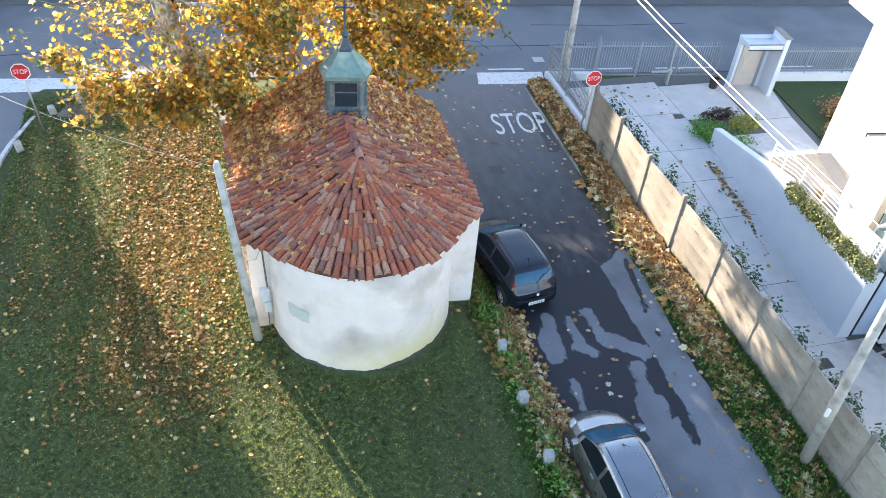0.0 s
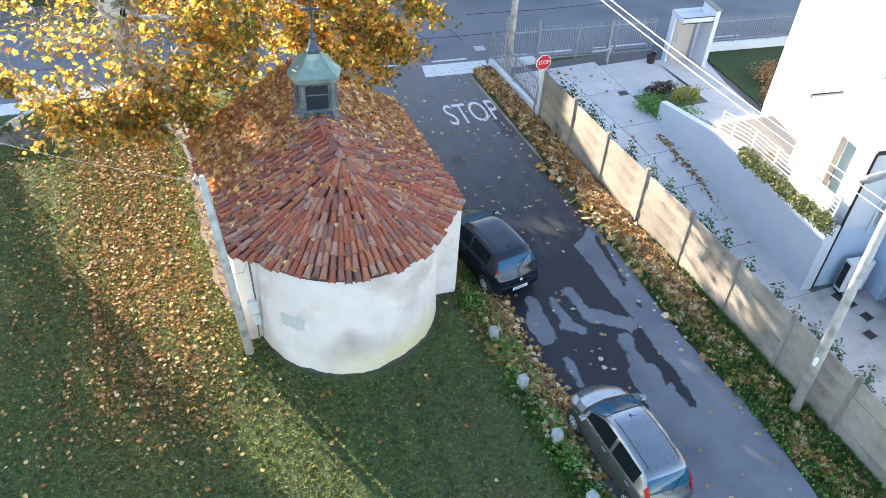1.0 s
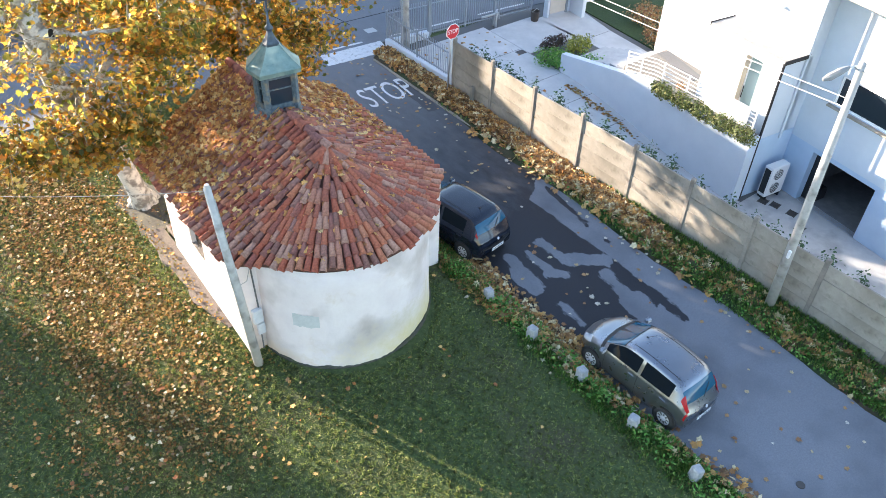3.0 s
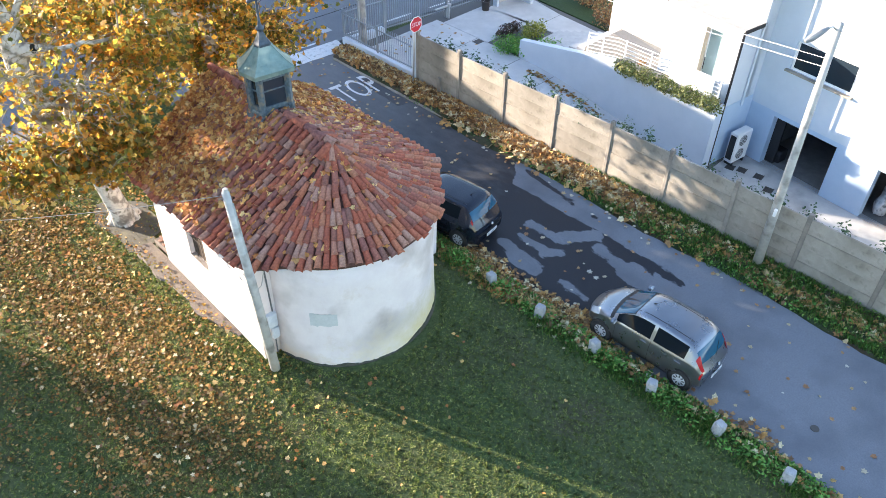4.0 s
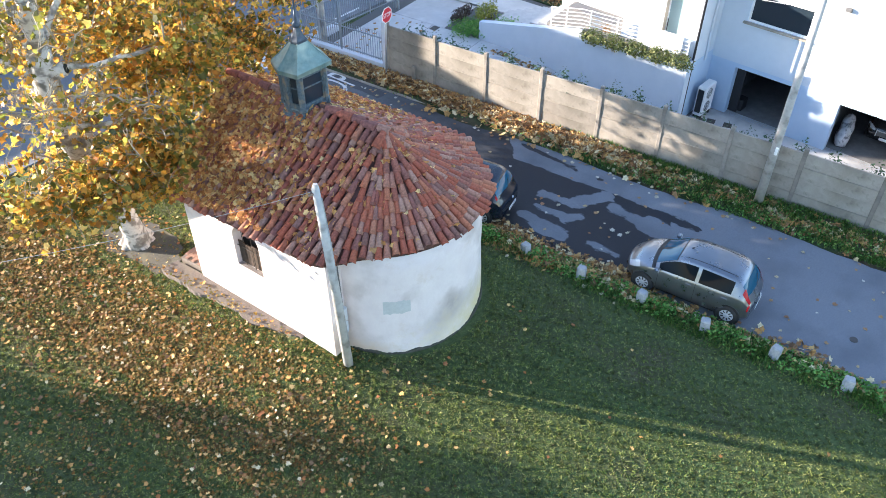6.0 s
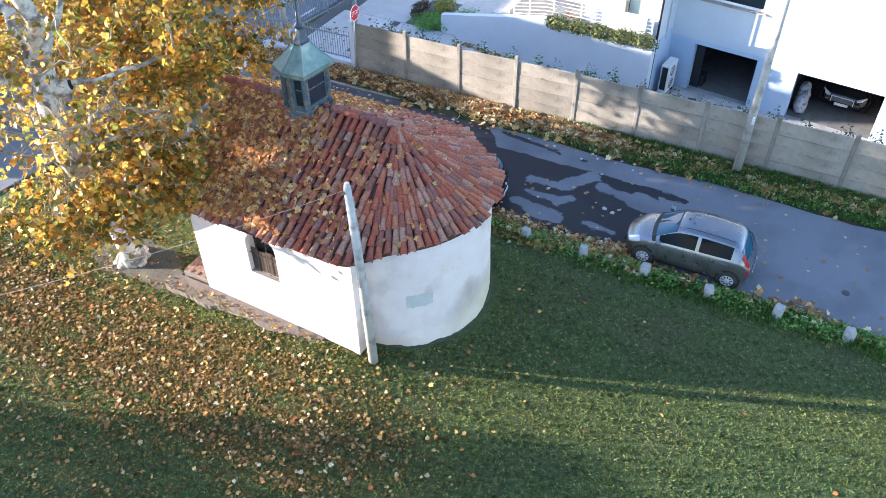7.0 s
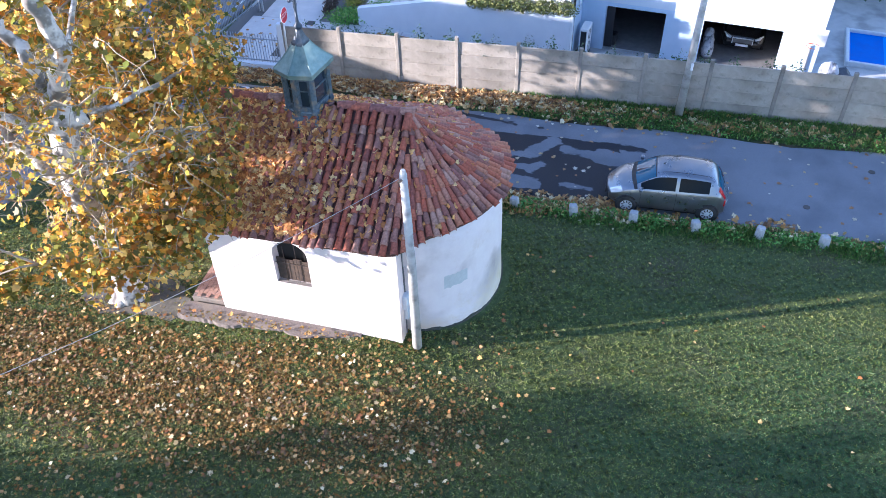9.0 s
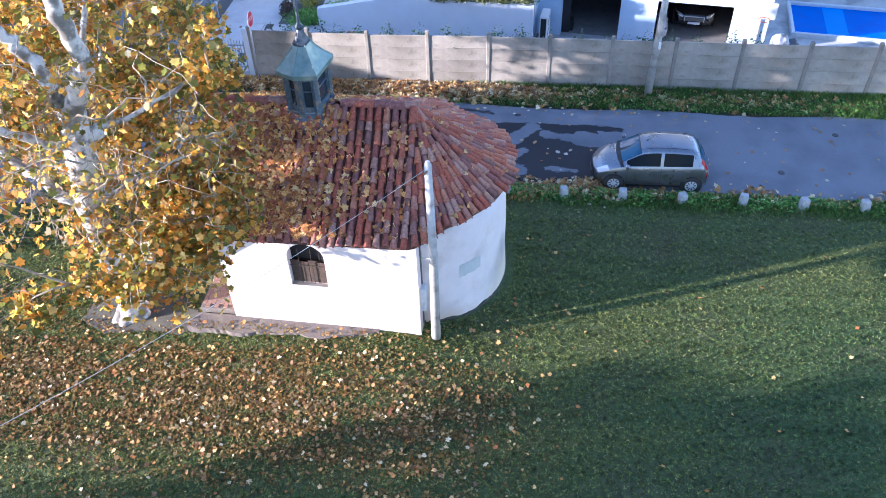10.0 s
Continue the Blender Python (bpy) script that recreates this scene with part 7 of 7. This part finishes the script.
    return p.y > 19.3 or p.x < 0.5


def inner(p):
    """The bare inside of the crown, round the trunk and its fork, and a gap opened for sunlight."""
    f = min(1.0, max(0.0, (p.z - 3.8) / 4.2))
    axis = Vector((-1.3 - 0.6 * f, 22.7 - 1.0 * f, p.z))
    if -5.0 < p.x < -1.2 and 22.6 < p.y < 27.0 and 4.8 < p.z < 8.6:
        return True
    return p.z > 4.6 and (p.z > 5.8 and -5.5 < p.x < -0.6 and p.y < 23.7 or (p - axis).length < 1.4)


tree_a = make_tree("tall plane tree with mottled bark and thinning yellow leaves",
                   [(0.0, 23.62, -0.1), (-0.13, 23.5, 0.75), (-0.45, 23.25, 2.2), (-1.05, 22.85, 3.8), (-1.58, 22.4, 5.3), (-1.82, 22.02, 6.7), (-1.9, 21.7, 8.1)], [0.44, 0.32, 0.285, 0.29, 0.31, 0.29, 0.26],
                   [([(-1.9, 21.72, 7.9), (-2.2, 20.97, 9.1), (-2.6, 20.8, 10.4), (-2.9, 21.0, 12.4)], [0.2, 0.17, 0.14, 0.06]),
                    ([(-1.88, 21.78, 7.7), (-1.96, 22.05, 8.95), (-2.1, 22.3, 9.5), (-2.5, 23.1, 11.2)], [0.17, 0.13, 0.11, 0.05]),
                    ([(-1.66, 22.45, 5.2), (-1.45, 23.3, 5.8), (-1.2, 24.25, 6.4), (-1.0, 25.8, 7.5)], [0.15, 0.13, 0.11, 0.05]),
                    ([(-1.84, 21.9, 6.9), (-2.7, 22.9, 8.0), (-3.4, 24.2, 9.4), (-4.2, 25.4, 11.0)], [0.1, 0.08, 0.06, 0.03]),
                    ([(-1.8, 21.95, 7.3), (-1.1, 21.2, 7.3), (-0.3, 20.4, 7.5), (0.7, 19.9, 7.6)], [0.08, 0.06, 0.045, 0.02]),
                    ([(-1.7, 22.1, 5.6), (-0.9, 21.0, 5.8), (-0.2, 20.0, 5.9)], [0.07, 0.05, 0.02]),
                    ([(-1.9, 21.8, 7.5), (-1.2, 21.6, 8.7), (-0.5, 21.4, 9.8)], [0.09, 0.07, 0.04]),
                    ([(-1.4, 22.6, 4.3), (-0.3, 23.0, 5.3), (1.2, 23.4, 6.2), (2.6, 23.6, 6.8)], [0.14, 0.1, 0.07, 0.03])],
                   ((-1.6, 22.5, 7.4), (3.9, 4.2, 4.4)), 235, 31000, 5, clear_of_chapel, size=(0.09, 0.21), thin=inner, low=((-1.5, 20.8, 5.3), (2.5, 1.7, 0.8), 36))
# stub of a broken branch with a hollow end, below the fork
bm = bmesh.new()
limb(bm, [Vector((-1.84, 21.85, 7.2)), Vector((-1.66, 21.62, 7.27)), Vector((-1.55, 21.5, 7.3))], [0.2, 0.17, 0.15], 10)
for v in bm.verts:
    v.co -= Vector((0.0, 23.62, -0.1))
stub = part("branch_stub", bm, M_BARK, tree_a, "stub of a broken branch", smooth=True)
bm = bmesh.new()
tube(bm, Vector((-1.56, 21.515, 7.297)) - Vector((0.0, 23.62, -0.1)), Vector((-1.54, 21.485, 7.303)) - Vector((0.0, 23.62, -0.1)), 0.11, sides=10)
part("hollow", bm, M_DARK, stub, "dark hollow")
tree_b = make_tree("tall plane tree with yellow leaves beside the lane",
                   [(5.5, 26.5, 0.0), (5.48, 26.48, 0.8), (5.42, 26.4, 2.4), (5.4, 26.3, 4.2), (5.35, 26.25, 6.2)], [0.46, 0.36, 0.31, 0.27, 0.22],
                   [([(5.35, 26.25, 6.2), (5.1, 26.4, 8.2), (4.9, 26.3, 10.6)], [0.22, 0.14, 0.06]),
                    ([(5.4, 26.3, 4.4), (6.4, 25.8, 5.2), (7.8, 25.2, 5.9)], [0.14, 0.1, 0.04]),
                    ([(5.4, 26.3, 4.0), (4.2, 25.6, 5.0), (2.9, 24.8, 6.0)], [0.14, 0.1, 0.04]),
                    ([(5.38, 26.28, 5.2), (5.9, 27.6, 6.4), (6.6, 28.6, 7.6)], [0.14, 0.1, 0.04]),
                    ([(5.38, 26.28, 5.0), (4.6, 27.6, 6.2), (3.6, 28.6, 7.2)], [0.14, 0.1, 0.04])],
                   ((5.2, 25.9, 6.0), (4.0, 3.7, 4.6)), 170, 18000, 9, lambda p: p.z > 2.5 and p.y > 22.4, size=(0.10, 0.24), low=((5.9, 26.2, 3.5), (1.9, 1.8, 0.9), 44))
# unseen trees added across the main road, placed to shade it and the western lawn
for x, y, turn, s in ((-17.8, 44.5, 80, 1.1), (-23.5, 45.0, 200, 1.1), (-28.0, 44.5, 300, 1.15), (-21.5, 49.5, 140, 1.15), (-26.5, 50.0, 250, 1.15)):
    ob = copy_thing(tree_b, pose(x, y, 0, 0, 0, turn))
    ob.scale = (s, s, s)
    ob["label"] = "unseen plane tree added beyond the main road to cast shade"
    ob["group"] = "plane trees across the road"



def shrub(name, label, centre, rad, n, mat, size, seed, shape=OVAL, stems=6, root=0.0):
    r = np.random.RandomState(seed)
    d = r.normal(size=(n, 3))
    d /= np.linalg.norm(d, axis=1, keepdims=True)
    lump = 1 + 0.25 * np.sin(d[:, 0] * 5 + seed) * np.cos(d[:, 1] * 4 + seed * 2)
    P = d * (r.uniform(0.45, 1.05, n) * lump)[:, None] * np.array(rad)
    keepers = P[:, 2] > -0.8 * rad[2]
    P, d = P[keepers], d[keepers]
    thing = empty(name, label, "shrub", at=centre)
    scatter("foliage", P, d + r.normal(size=d.shape) * 0.6 + np.array([0, 0, 0.4]), r.uniform(size[0], size[1], len(P)), mat, seed, thing, shape)
    bm = bmesh.new()
    rr = random.Random(seed)
    for k in range(stems):
        limb(bm, [(rr.uniform(-0.1, 0.1) * rad[0], rr.uniform(-0.1, 0.1) * rad[1], -rad[2] * 1.05 - root), (rr.uniform(-0.6, 0.6) * rad[0], rr.uniform(-0.6, 0.6) * rad[1], rr.uniform(0.1, 0.7) * rad[2])], [0.014, 0.006], 4)
    part("stems", bm, M_BARK, thing)
    return thing


shrub("shrub", "low dark green shrub in the driveway bed", (18.0, 23.15, 0.24), (0.85, 0.95, 0.28), 2200, M_LEAFGREEN, (0.06, 0.11), 31)
shrub("shrub", "low dark red shrub in the driveway bed", (18.95, 24.3, 0.26), (0.85, 0.28, 0.28), 1000, M_PLUM, (0.06, 0.11), 32)
shrub("shrub", "bright yellow green shrub behind the terrace wall", (19.55, 23.35, 0.36), (0.8, 0.5, 0.36), 1300, M_YELLOWGREEN, (0.06, 0.11), 33)
shrub("shrub", "green creeping shrub behind the terrace wall", (18.6, 21.6, 0.5), (0.4, 0.9, 0.4), 800, M_LEAFGREEN, (0.06, 0.1), 34)
shrub("shrub", "russet shrub at the house corner", (22.8, 21.6, 0.6), (0.7, 0.9, 0.65), 1200, M_RUST, (0.07, 0.13), 35)
shrub("shrub", "russet shrub on the small lawn", (24.2, 23.6, 0.5), (0.9, 0.8, 0.5), 1100, M_RUST, (0.07, 0.13), 36)
for k, y in enumerate((17.1, 16.2, 15.3, 14.4, 13.6)):
    shrub("trailing_plant", "olive green plant trailing from the terrace planter", (17.27, y, 1.70), (0.27, 0.58, 0.36), 1000, M_OLIVE, (0.06, 0.11), 40 + k)["group"] = "trailing plants in the planter"
shrub("potted_plant", "small dry plant on the terrace", (18.05, 16.9, 1.75), (0.22, 0.22, 0.2), 160, M_RUST, (0.05, 0.09), 51)
shrub("potted_plant", "small flowering plant on the terrace", (17.75, 14.2, 1.75), (0.2, 0.4, 0.2), 220, M_OLIVE, (0.05, 0.09), 52)
first = shrub("hedge_plant", "young dark green hedge plant behind the fence", (13.62, 5.0, 1.45), (0.26, 0.45, 0.62), 270, M_HEDGE, (0.07, 0.13), 61, stems=4, root=0.9)
first["group"] = "hedge plants along the fence"
shrub("hedge", "dense dark clipped hedge beyond the pool", (26.6, -1.6, 0.2), (0.9, 5.2, 1.25), 5200, M_HEDGE, (0.10, 0.2), 66, stems=10)
rng = random.Random(77)
y = 5.9
while y < 24.0:
    zc = 1.5 + 0.1 * smoothstep(12, 24, y) + rng.uniform(-0.2, 0.06)
    ob = copy_thing(first, pose(fence_x(y) + 0.36 + rng.uniform(-0.05, 0.12), y, zc, 0, 0, rng.choice((0, 180)) + rng.uniform(-25, 25)))
    y += rng.uniform(0.55, 1.25)

# fallen leaves on the ground
r = np.random.RandomState(17)


def on_chapel(x, y):
    return (X0 - 0.05 < x < X1 + 0.05 and Y0 < y < Y1 + 1.2) or math.hypot(x - CX, y - CY) < R + 0.05


def ground_leaves(name, label, n, area, density, mat, size, seed, z_at, lift=0.02, tilt=0.35, curl=0.6, shape=LOBED):
    rr = np.random.RandomState(seed)
    P = []
    while len(P) < n:
        x, y = rr.uniform(area[0], area[1]), rr.uniform(area[2], area[3])
        if rr.rand() < density(x, y):
            P.append((x, y, z_at(x, y) + lift + rr.uniform(0, 0.035)))
    N = rr.normal(size=(n, 3)) * tilt + np.array([0, 0, 1.0])
    ob = scatter(name, P, N, rr.uniform(size[0], size[1], n), mat, seed, None, shape, curl)
    return tagged(ob, label, "leaves", kind="stuff")


def lawn_ok(x, y):
    return x < 6.3 and y < road_y(x) - 0.6 and not on_chapel(x, y) and x > -8.2


def on_strip(x, y):
    return -0.72 < x < 0.1 and 16.8 < y < 21.9


def walk_z(x, y):
    """Height of the lawn, or of the paved strip laid on it."""
    return max(ground_z(x, y), 0.50) if on_strip(x, y) else ground_z(x, y)


def litter(x, y):
    if not lawn_ok(x, y):
        return 0.0
    band = math.exp(-((x + 2.6 - 0.05 * (y - 20)) / 1.3) ** 2) * smoothstep(11.0, 16.0, y)
    stripe = 0.6 + 0.4 * math.sin(x * 9.0 + 0.6 * noise.noise(Vector((x, y * 0.3, 3))) * 4)
    if on_strip(x, y):
        return 0.05
    clump = (0.35 + 1.1 * max(0.0, noise.noise(Vector((x * 0.7, y * 0.45, 0))) + 0.3)) * (0.55 + 1.3 * max(0.0, noise.noise(Vector((x * 2.6, y * 2.2, 5))) + 0.2))
    near = 0.1 * smoothstep(10, 15, y) * smoothstep(3.5, -1, x)
    return min(1.0, (band + near) * stripe * clump * smoothstep(9.0, 19.0, y))


ground_leaves("leaf_litter", "brown fallen leaves thick on the lawn", 29000, (-7.5, 4, 10, 29), litter, M_LITTER, (0.035, 0.095), 18, walk_z, 0.012, 0.45, 0.8, LEAF)
ground_leaves("fallen_leaves", "golden brown fallen leaves on the lawn", 2100, (-7.5, 4, 10, 29), litter, M_LEAFDRIFT, (0.08, 0.15), 28, walk_z, 0.02, 0.4, 0.7)


def sparse(x, y):
    if not lawn_ok(x, y):
        return 0.0
    return 0.10 + 0.9 * smoothstep(9, 17, y) * smoothstep(2.5, -1.5, x) * smoothstep(-8, -4, x) + 0.35 * math.exp(-((x - 0.5 - (14 - y) * 0.35) / 1.2) ** 2) * smoothstep(7, 12, y)


ground_leaves("fallen_leaves", "pale yellow fallen leaves scattered on the lawn", 520, (-8.2, 6.3, -2, 29.5), sparse, M_LEAFROOF, (0.06, 0.15), 19, walk_z, 0.03)


def verge_density(x, y):
    mid = math.exp(-((x - 12.38 + 0.25 * noise.noise(Vector((3.0, y * 0.6, 1)))) / 0.46) ** 2)
    if y > 21:
        mid *= smoothstep(11.8, 12.05, x)
    return mid * (0.20 + 0.80 * smoothstep(10.5, 15.5, y)) * (0.55 + 0.45 * max(0, 0.4 + noise.noise(Vector((x * 1.5, y * 0.8, 0)))) * 1.4) * smoothstep(0, 6, y)


def verge_z(x, y):
    return 0.08 + 0.12 * math.exp(-((x - 12.4) / 0.4) ** 2) * smoothstep(11, 15, y)


ground_leaves("leaf_drift", "drift of golden brown leaves along the fence", 5600, (11.4, 12.95, -4, 28.2), verge_density, M_LEAFDRIFT, (0.15, 0.32), 20, verge_z, 0.0, 0.5)


def lane_density(x, y):
    west = math.exp(-((x - 6.75) / 0.35) ** 2) * smoothstep(2, 8, y)
    corner = math.exp(-(((x - 6.7) / 0.6) ** 2 + ((y - 11.3) / 0.9) ** 2)) * 3
    north = 0.06 * smoothstep(17, 26, y) + 0.35 * math.exp(-((x - 11.45) / 0.3) ** 2) * smoothstep(6, 12, y)
    return min(1.0, 0.7 * west + corner + 0.045 + north)


ground_leaves("fallen_leaves", "yellow leaves scattered on the asphalt lane", 720, (5.6, 11.5, 0, 28.2), lane_density, M_LEAFTAN, (0.09, 0.18), 22, lambda x, y: max(lane_z(x, y), ground_z(x, y)) if x < 6.85 else lane_z(x, y), 0.006, 0.12, 0.25)
ground_leaves("fallen_leaves", "pale leaves scattered over the paved driveway", 70, (13.3, 17.4, 13, 27.4), lambda x, y: 0.1 + 0.9 * smoothstep(24, 27, y), M_LEAFBROWN, (0.10, 0.2), 23, drive_z, 0.008, 0.15, 0.25)
ground_leaves("fallen_leaves", "brown leaves along the foot of the terrace wall", 160, (16.6, 17.25, 14, 21.5), lambda x, y: math.exp(-((x - 16.95 - 0.02 * (y - 18)) / 0.14) ** 2) * smoothstep(16, 20, y), M_LEAFBROWN, (0.08, 0.16), 24, drive_z, 0.008, 0.2, 0.3)
ground_leaves("fallen_leaves", "brown leaves by the chapel's east wall", 1000, (5.7, 7.3, 12.6, 20), lambda x, y: math.exp(-((x - 6.3) / 0.5) ** 2), M_LEAFBROWN, (0.1, 0.2), 25, lambda x, y: max(lane_z(x, y), ground_z(x, y)), 0.015, 0.35)



def edge_density(x, y):
    heap = max(0.0, noise.noise(Vector((x * 1.2, y * 0.8, 2))) + 0.35)
    return math.exp(-((x - 6.75 - 0.1 * math.sin(y * 1.3)) / 0.36) ** 2) * (0.15 + heap) * (0.12 + 0.88 * smoothstep(8.5, 11.5, y))


ground_leaves("leaf_drift", "orange brown leaves drifted along the lane's grassy edge", 1700, (6.0, 7.4, 1, 15.5), edge_density, M_LEAFDRIFT, (0.12, 0.24), 27, lambda x, y: max(lane_z(x, y), ground_z(x, y)), 0.05, 0.5)

# leaves lying on the roof
rr = np.random.RandomState(29)
P, N = [], []
while len(P) < 4500:
    side = rr.rand() < 0.55
    d = rr.uniform(0.6, ROOF_N - APEX.y)
    s = rr.uniform(0.02, 0.97)
    cover = smoothstep(0.1, 4.2, d + 0.9 * noise.noise(Vector((d * 1.3, s * 4, 0.0)))) ** 1.3
    if not side:
        cover *= 0.8
    if rr.rand() > cover:
        continue
    p, down, n = roof_frame(-d if side else 1 + d, s)
    P.append(tuple(p + n * (0.11 + rr.uniform(0, 0.05))))
    N.append(tuple(np.array(n) + rr.normal(size=3) * 0.42))
while len(P) < 4760:
    u, s = rr.uniform(-0.6, 1.6), rr.uniform(0.1, 0.95)
    p, down, n = roof_frame(u, s)
    P.append(tuple(p + n * (0.10 + rr.uniform(0, 0.03))))
    N.append(tuple(np.array(n) + rr.normal(size=3) * 0.3))
tagged(scatter("roof_leaves", P, N, rr.uniform(0.11, 0.22, len(P)), M_LEAFROOF, 30, None, LOBED, 0.6), "fallen golden leaves lying on the tiled roof", "leaves", kind="stuff")

# green weeds along the lane's edge and the apse
P, N = [], []
while len(P) < 3600:
    x, y = rr.uniform(5.6, 6.85), rr.uniform(-2, 16)
    w = smoothstep(5.7, 6.3, x) * (0.12 + 1.3 * max(0, noise.noise(Vector((x * 1.5, y * 1.1, 7))) + 0.15))
    if rr.rand() < w and not on_chapel(x, y):
        P.append((x, y, ground_z(x, y) + rr.uniform(0.03, 0.17)))
        N.append(tuple(rr.normal(size=3) * 0.45 + np.array([0, 0, 1])))
while len(P) < 6400:
    y = rr.uniform(-8, 21)
    x = rr.uniform(11.5, fence_x(y) - 0.05)
    if rr.rand() < (0.12 + 0.9 * smoothstep(17, 9.5, y)) * (0.35 + 0.65 * smoothstep(12.9, 12.0, x)):
        P.append((x, y, 0.07 + rr.uniform(0.02, 0.16)))
        N.append(tuple(rr.normal(size=3) * 0.5 + np.array([0, 0, 1])))
tagged(scatter("weeds", P, N, rr.uniform(0.05, 0.12, len(P)), M_LEAFGREEN, 31, shape=OVAL), "low green weeds along the lane's edges", "weeds", kind="stuff")



def blades(name, label, G, mat, rr, wide, high, lean, rows=1.0):
    """One triangle for each blade of grass, as one mesh."""
    n = len(G)
    ang = rr.uniform(0, math.tau, n)
    w = rr.uniform(wide[0], wide[1], n)
    h = rr.uniform(high[0], high[1], n) * rows
    V = np.zeros((n, 3, 3))
    V[:, 0] = G + np.stack([np.cos(ang) * w, np.sin(ang) * w, np.full(n, -0.01)], 1)
    V[:, 1] = G - np.stack([np.cos(ang) * w, np.sin(ang) * w, np.full(n, 0.01)], 1)
    V[:, 2] = G + np.stack([lean[:, 0], lean[:, 1], h], 1)
    me = bpy.data.meshes.new(name)
    me.vertices.add(n * 3)
    me.vertices.foreach_set("co", V.astype(np.float32).ravel())
    me.loops.add(n * 3)
    me.loops.foreach_set("vertex_index", np.arange(n * 3, dtype=np.int32))
    me.polygons.add(n)
    me.polygons.foreach_set("loop_start", (np.arange(n) * 3).astype(np.int32))
    me.update(calc_edges=True)
    me.materials.append(mat)
    return tagged(new(name, me), label, "grass", kind="stuff")


# tufted long grass on the verge and along the lane's west edge
M_TUFT = pieces_material("long green grass", [(0.0495, 0.1265, 0.02), (0.0825, 0.1898, 0.03), (0.132, 0.2415, 0.045), (0.066, 0.1495, 0.025), (0.198, 0.253, 0.06), (0.0385, 0.0978, 0.018)], 0.5, 0.15, 3, 0.0, through=0.4, spec=0.5)
pts = []
while len(pts) < 34000:
    y = rr.uniform(-9, 24)
    x = rr.uniform(11.5, fence_x(y) - 0.05)
    tuft = 0.35 + 1.3 * max(0, noise.noise(Vector((x * 2.2, y * 1.3, 4))) + 0.25)
    if rr.rand() < (0.05 + 0.95 * smoothstep(17.5, 10.5, y)) * tuft * smoothstep(11.45, 11.75, x):
        pts.append((x, y, 0.06))
while len(pts) < 52000:
    x, y = rr.uniform(5.3, 6.85), rr.uniform(-4, 17)
    tuft = 0.2 + 1.5 * max(0, noise.noise(Vector((x * 1.8, y * 1.1, 9))) + 0.25)
    if rr.rand() < smoothstep(5.5, 6.3, x) * tuft and not on_chapel(x, y):
        pts.append((x, y, ground_z(x, y)))
G = np.array(pts)
blades("grass_tufts", "long bright green grass along the lane's edges", G, M_TUFT, rr, (0.010, 0.026), (0.06, 0.20), rr.normal(size=(len(G), 2)) * 0.06)

# grass blades over the lawn: pale to the north; southern shade put into darker blades
M_GRASS = pieces_material("dry pale grass blades", [(0.1089, 0.135, 0.03023), (0.1437, 0.1723, 0.04137), (0.1959, 0.2096, 0.06763), (0.09144, 0.1211, 0.02705), (0.2351, 0.2328, 0.09149), (0.07402, 0.1071, 0.02387), (0.1655, 0.1862, 0.05251), (0.1219, 0.1584, 0.0358)], 0.6, 0.8, 8, 0.0, glow=(1.2, 1.25, 1.2), through=0.4, spec=0.3)
M_GRASSSHADE = pieces_material("green grass blades darkened for shade", [(0.03477, 0.08205, 0.02114), (0.05021, 0.1101, 0.02794), (0.07726, 0.1399, 0.04153), (0.04018, 0.09324, 0.02416), (0.1043, 0.1538, 0.05663), (0.02781, 0.06713, 0.01812)], 0.5, 0.8, 8, 0.0, through=0.3, spec=0.4)
BLADES = 520000
bx = np.clip(rr.normal(-1.2, 5.5, BLADES * 2), -30, 6.6)
by = np.where(rr.rand(BLADES * 2) < 0.78, rr.uniform(1.0, 29.5, BLADES * 2), 1.0 - np.abs(rr.normal(0, 5.0, BLADES * 2)))
pts = []
for x, y in zip(bx, by):
    if lawn_ok(x, y) and not (on_strip(x, y) and x > -0.6) or (x < 6.55 and y < 14 and not on_chapel(x, y) and not -14 < x < -8.3):
        pts.append((x, y, ground_z(x, y)))
        if len(pts) == BLADES:
            break
every = np.array(pts)
dry = rr.rand(len(every)) < 0.12 + 0.88 * np.clip(np.maximum((every[:, 1] + 0.5 * np.sin(every[:, 0] * 1.3) + 0.45 * every[:, 0] - 4.0) / 7.0, (every[:, 0] - 0.5) / 3.0), 0, 1)
for G, mat, label in ((every[dry], M_GRASS, "short mown grass turning pale and dry"), (every[~dry], M_GRASSSHADE, "short mown green grass darkened as in shade")):
    tuft = sum(np.sin(G[:, 0] * a + G[:, 1] * b + c) for a, b, c in ((21, 9, 0.3), (-8, 23, 1.7), (15, -19, 4.1), (31, 14, 2.2), (-27, 17, 5.0)))
    rows = (1.0 + 0.32 * np.clip(tuft, -2.4, 2.8)) * (0.85 + 0.15 * np.sin(G[:, 0] * 8.0 + 1.2 * np.sin(G[:, 1] * 0.23) + 0.8 * np.sin(G[:, 0] * 1.7 + G[:, 1] * 0.4)))
    lean = rr.normal(size=(len(G), 2)) * 0.048
    lean[:, 1] += 0.018 * np.sign(np.sin(G[:, 0] * 5.2 + 0.3 * np.sin(G[:, 1] * 0.5)))
    blades("grass", label, G, mat, rr, (0.014, 0.036), (0.014, 0.042), lean, rows)

# cable from the service pole to the west
bm = bmesh.new()
pts = [(-0.72 - 0.6885 * s, 15.16 + 0.7252 * s, 6.1 - 0.22 * s + 0.00969 * s * s) for s in np.linspace(0, 26, 25)]
limb(bm, pts, [0.006] * 25, 5)
tagged(mesh_object("overhead_wire", bm, M_WIRE), "pale overhead cable from the service pole", "wire")
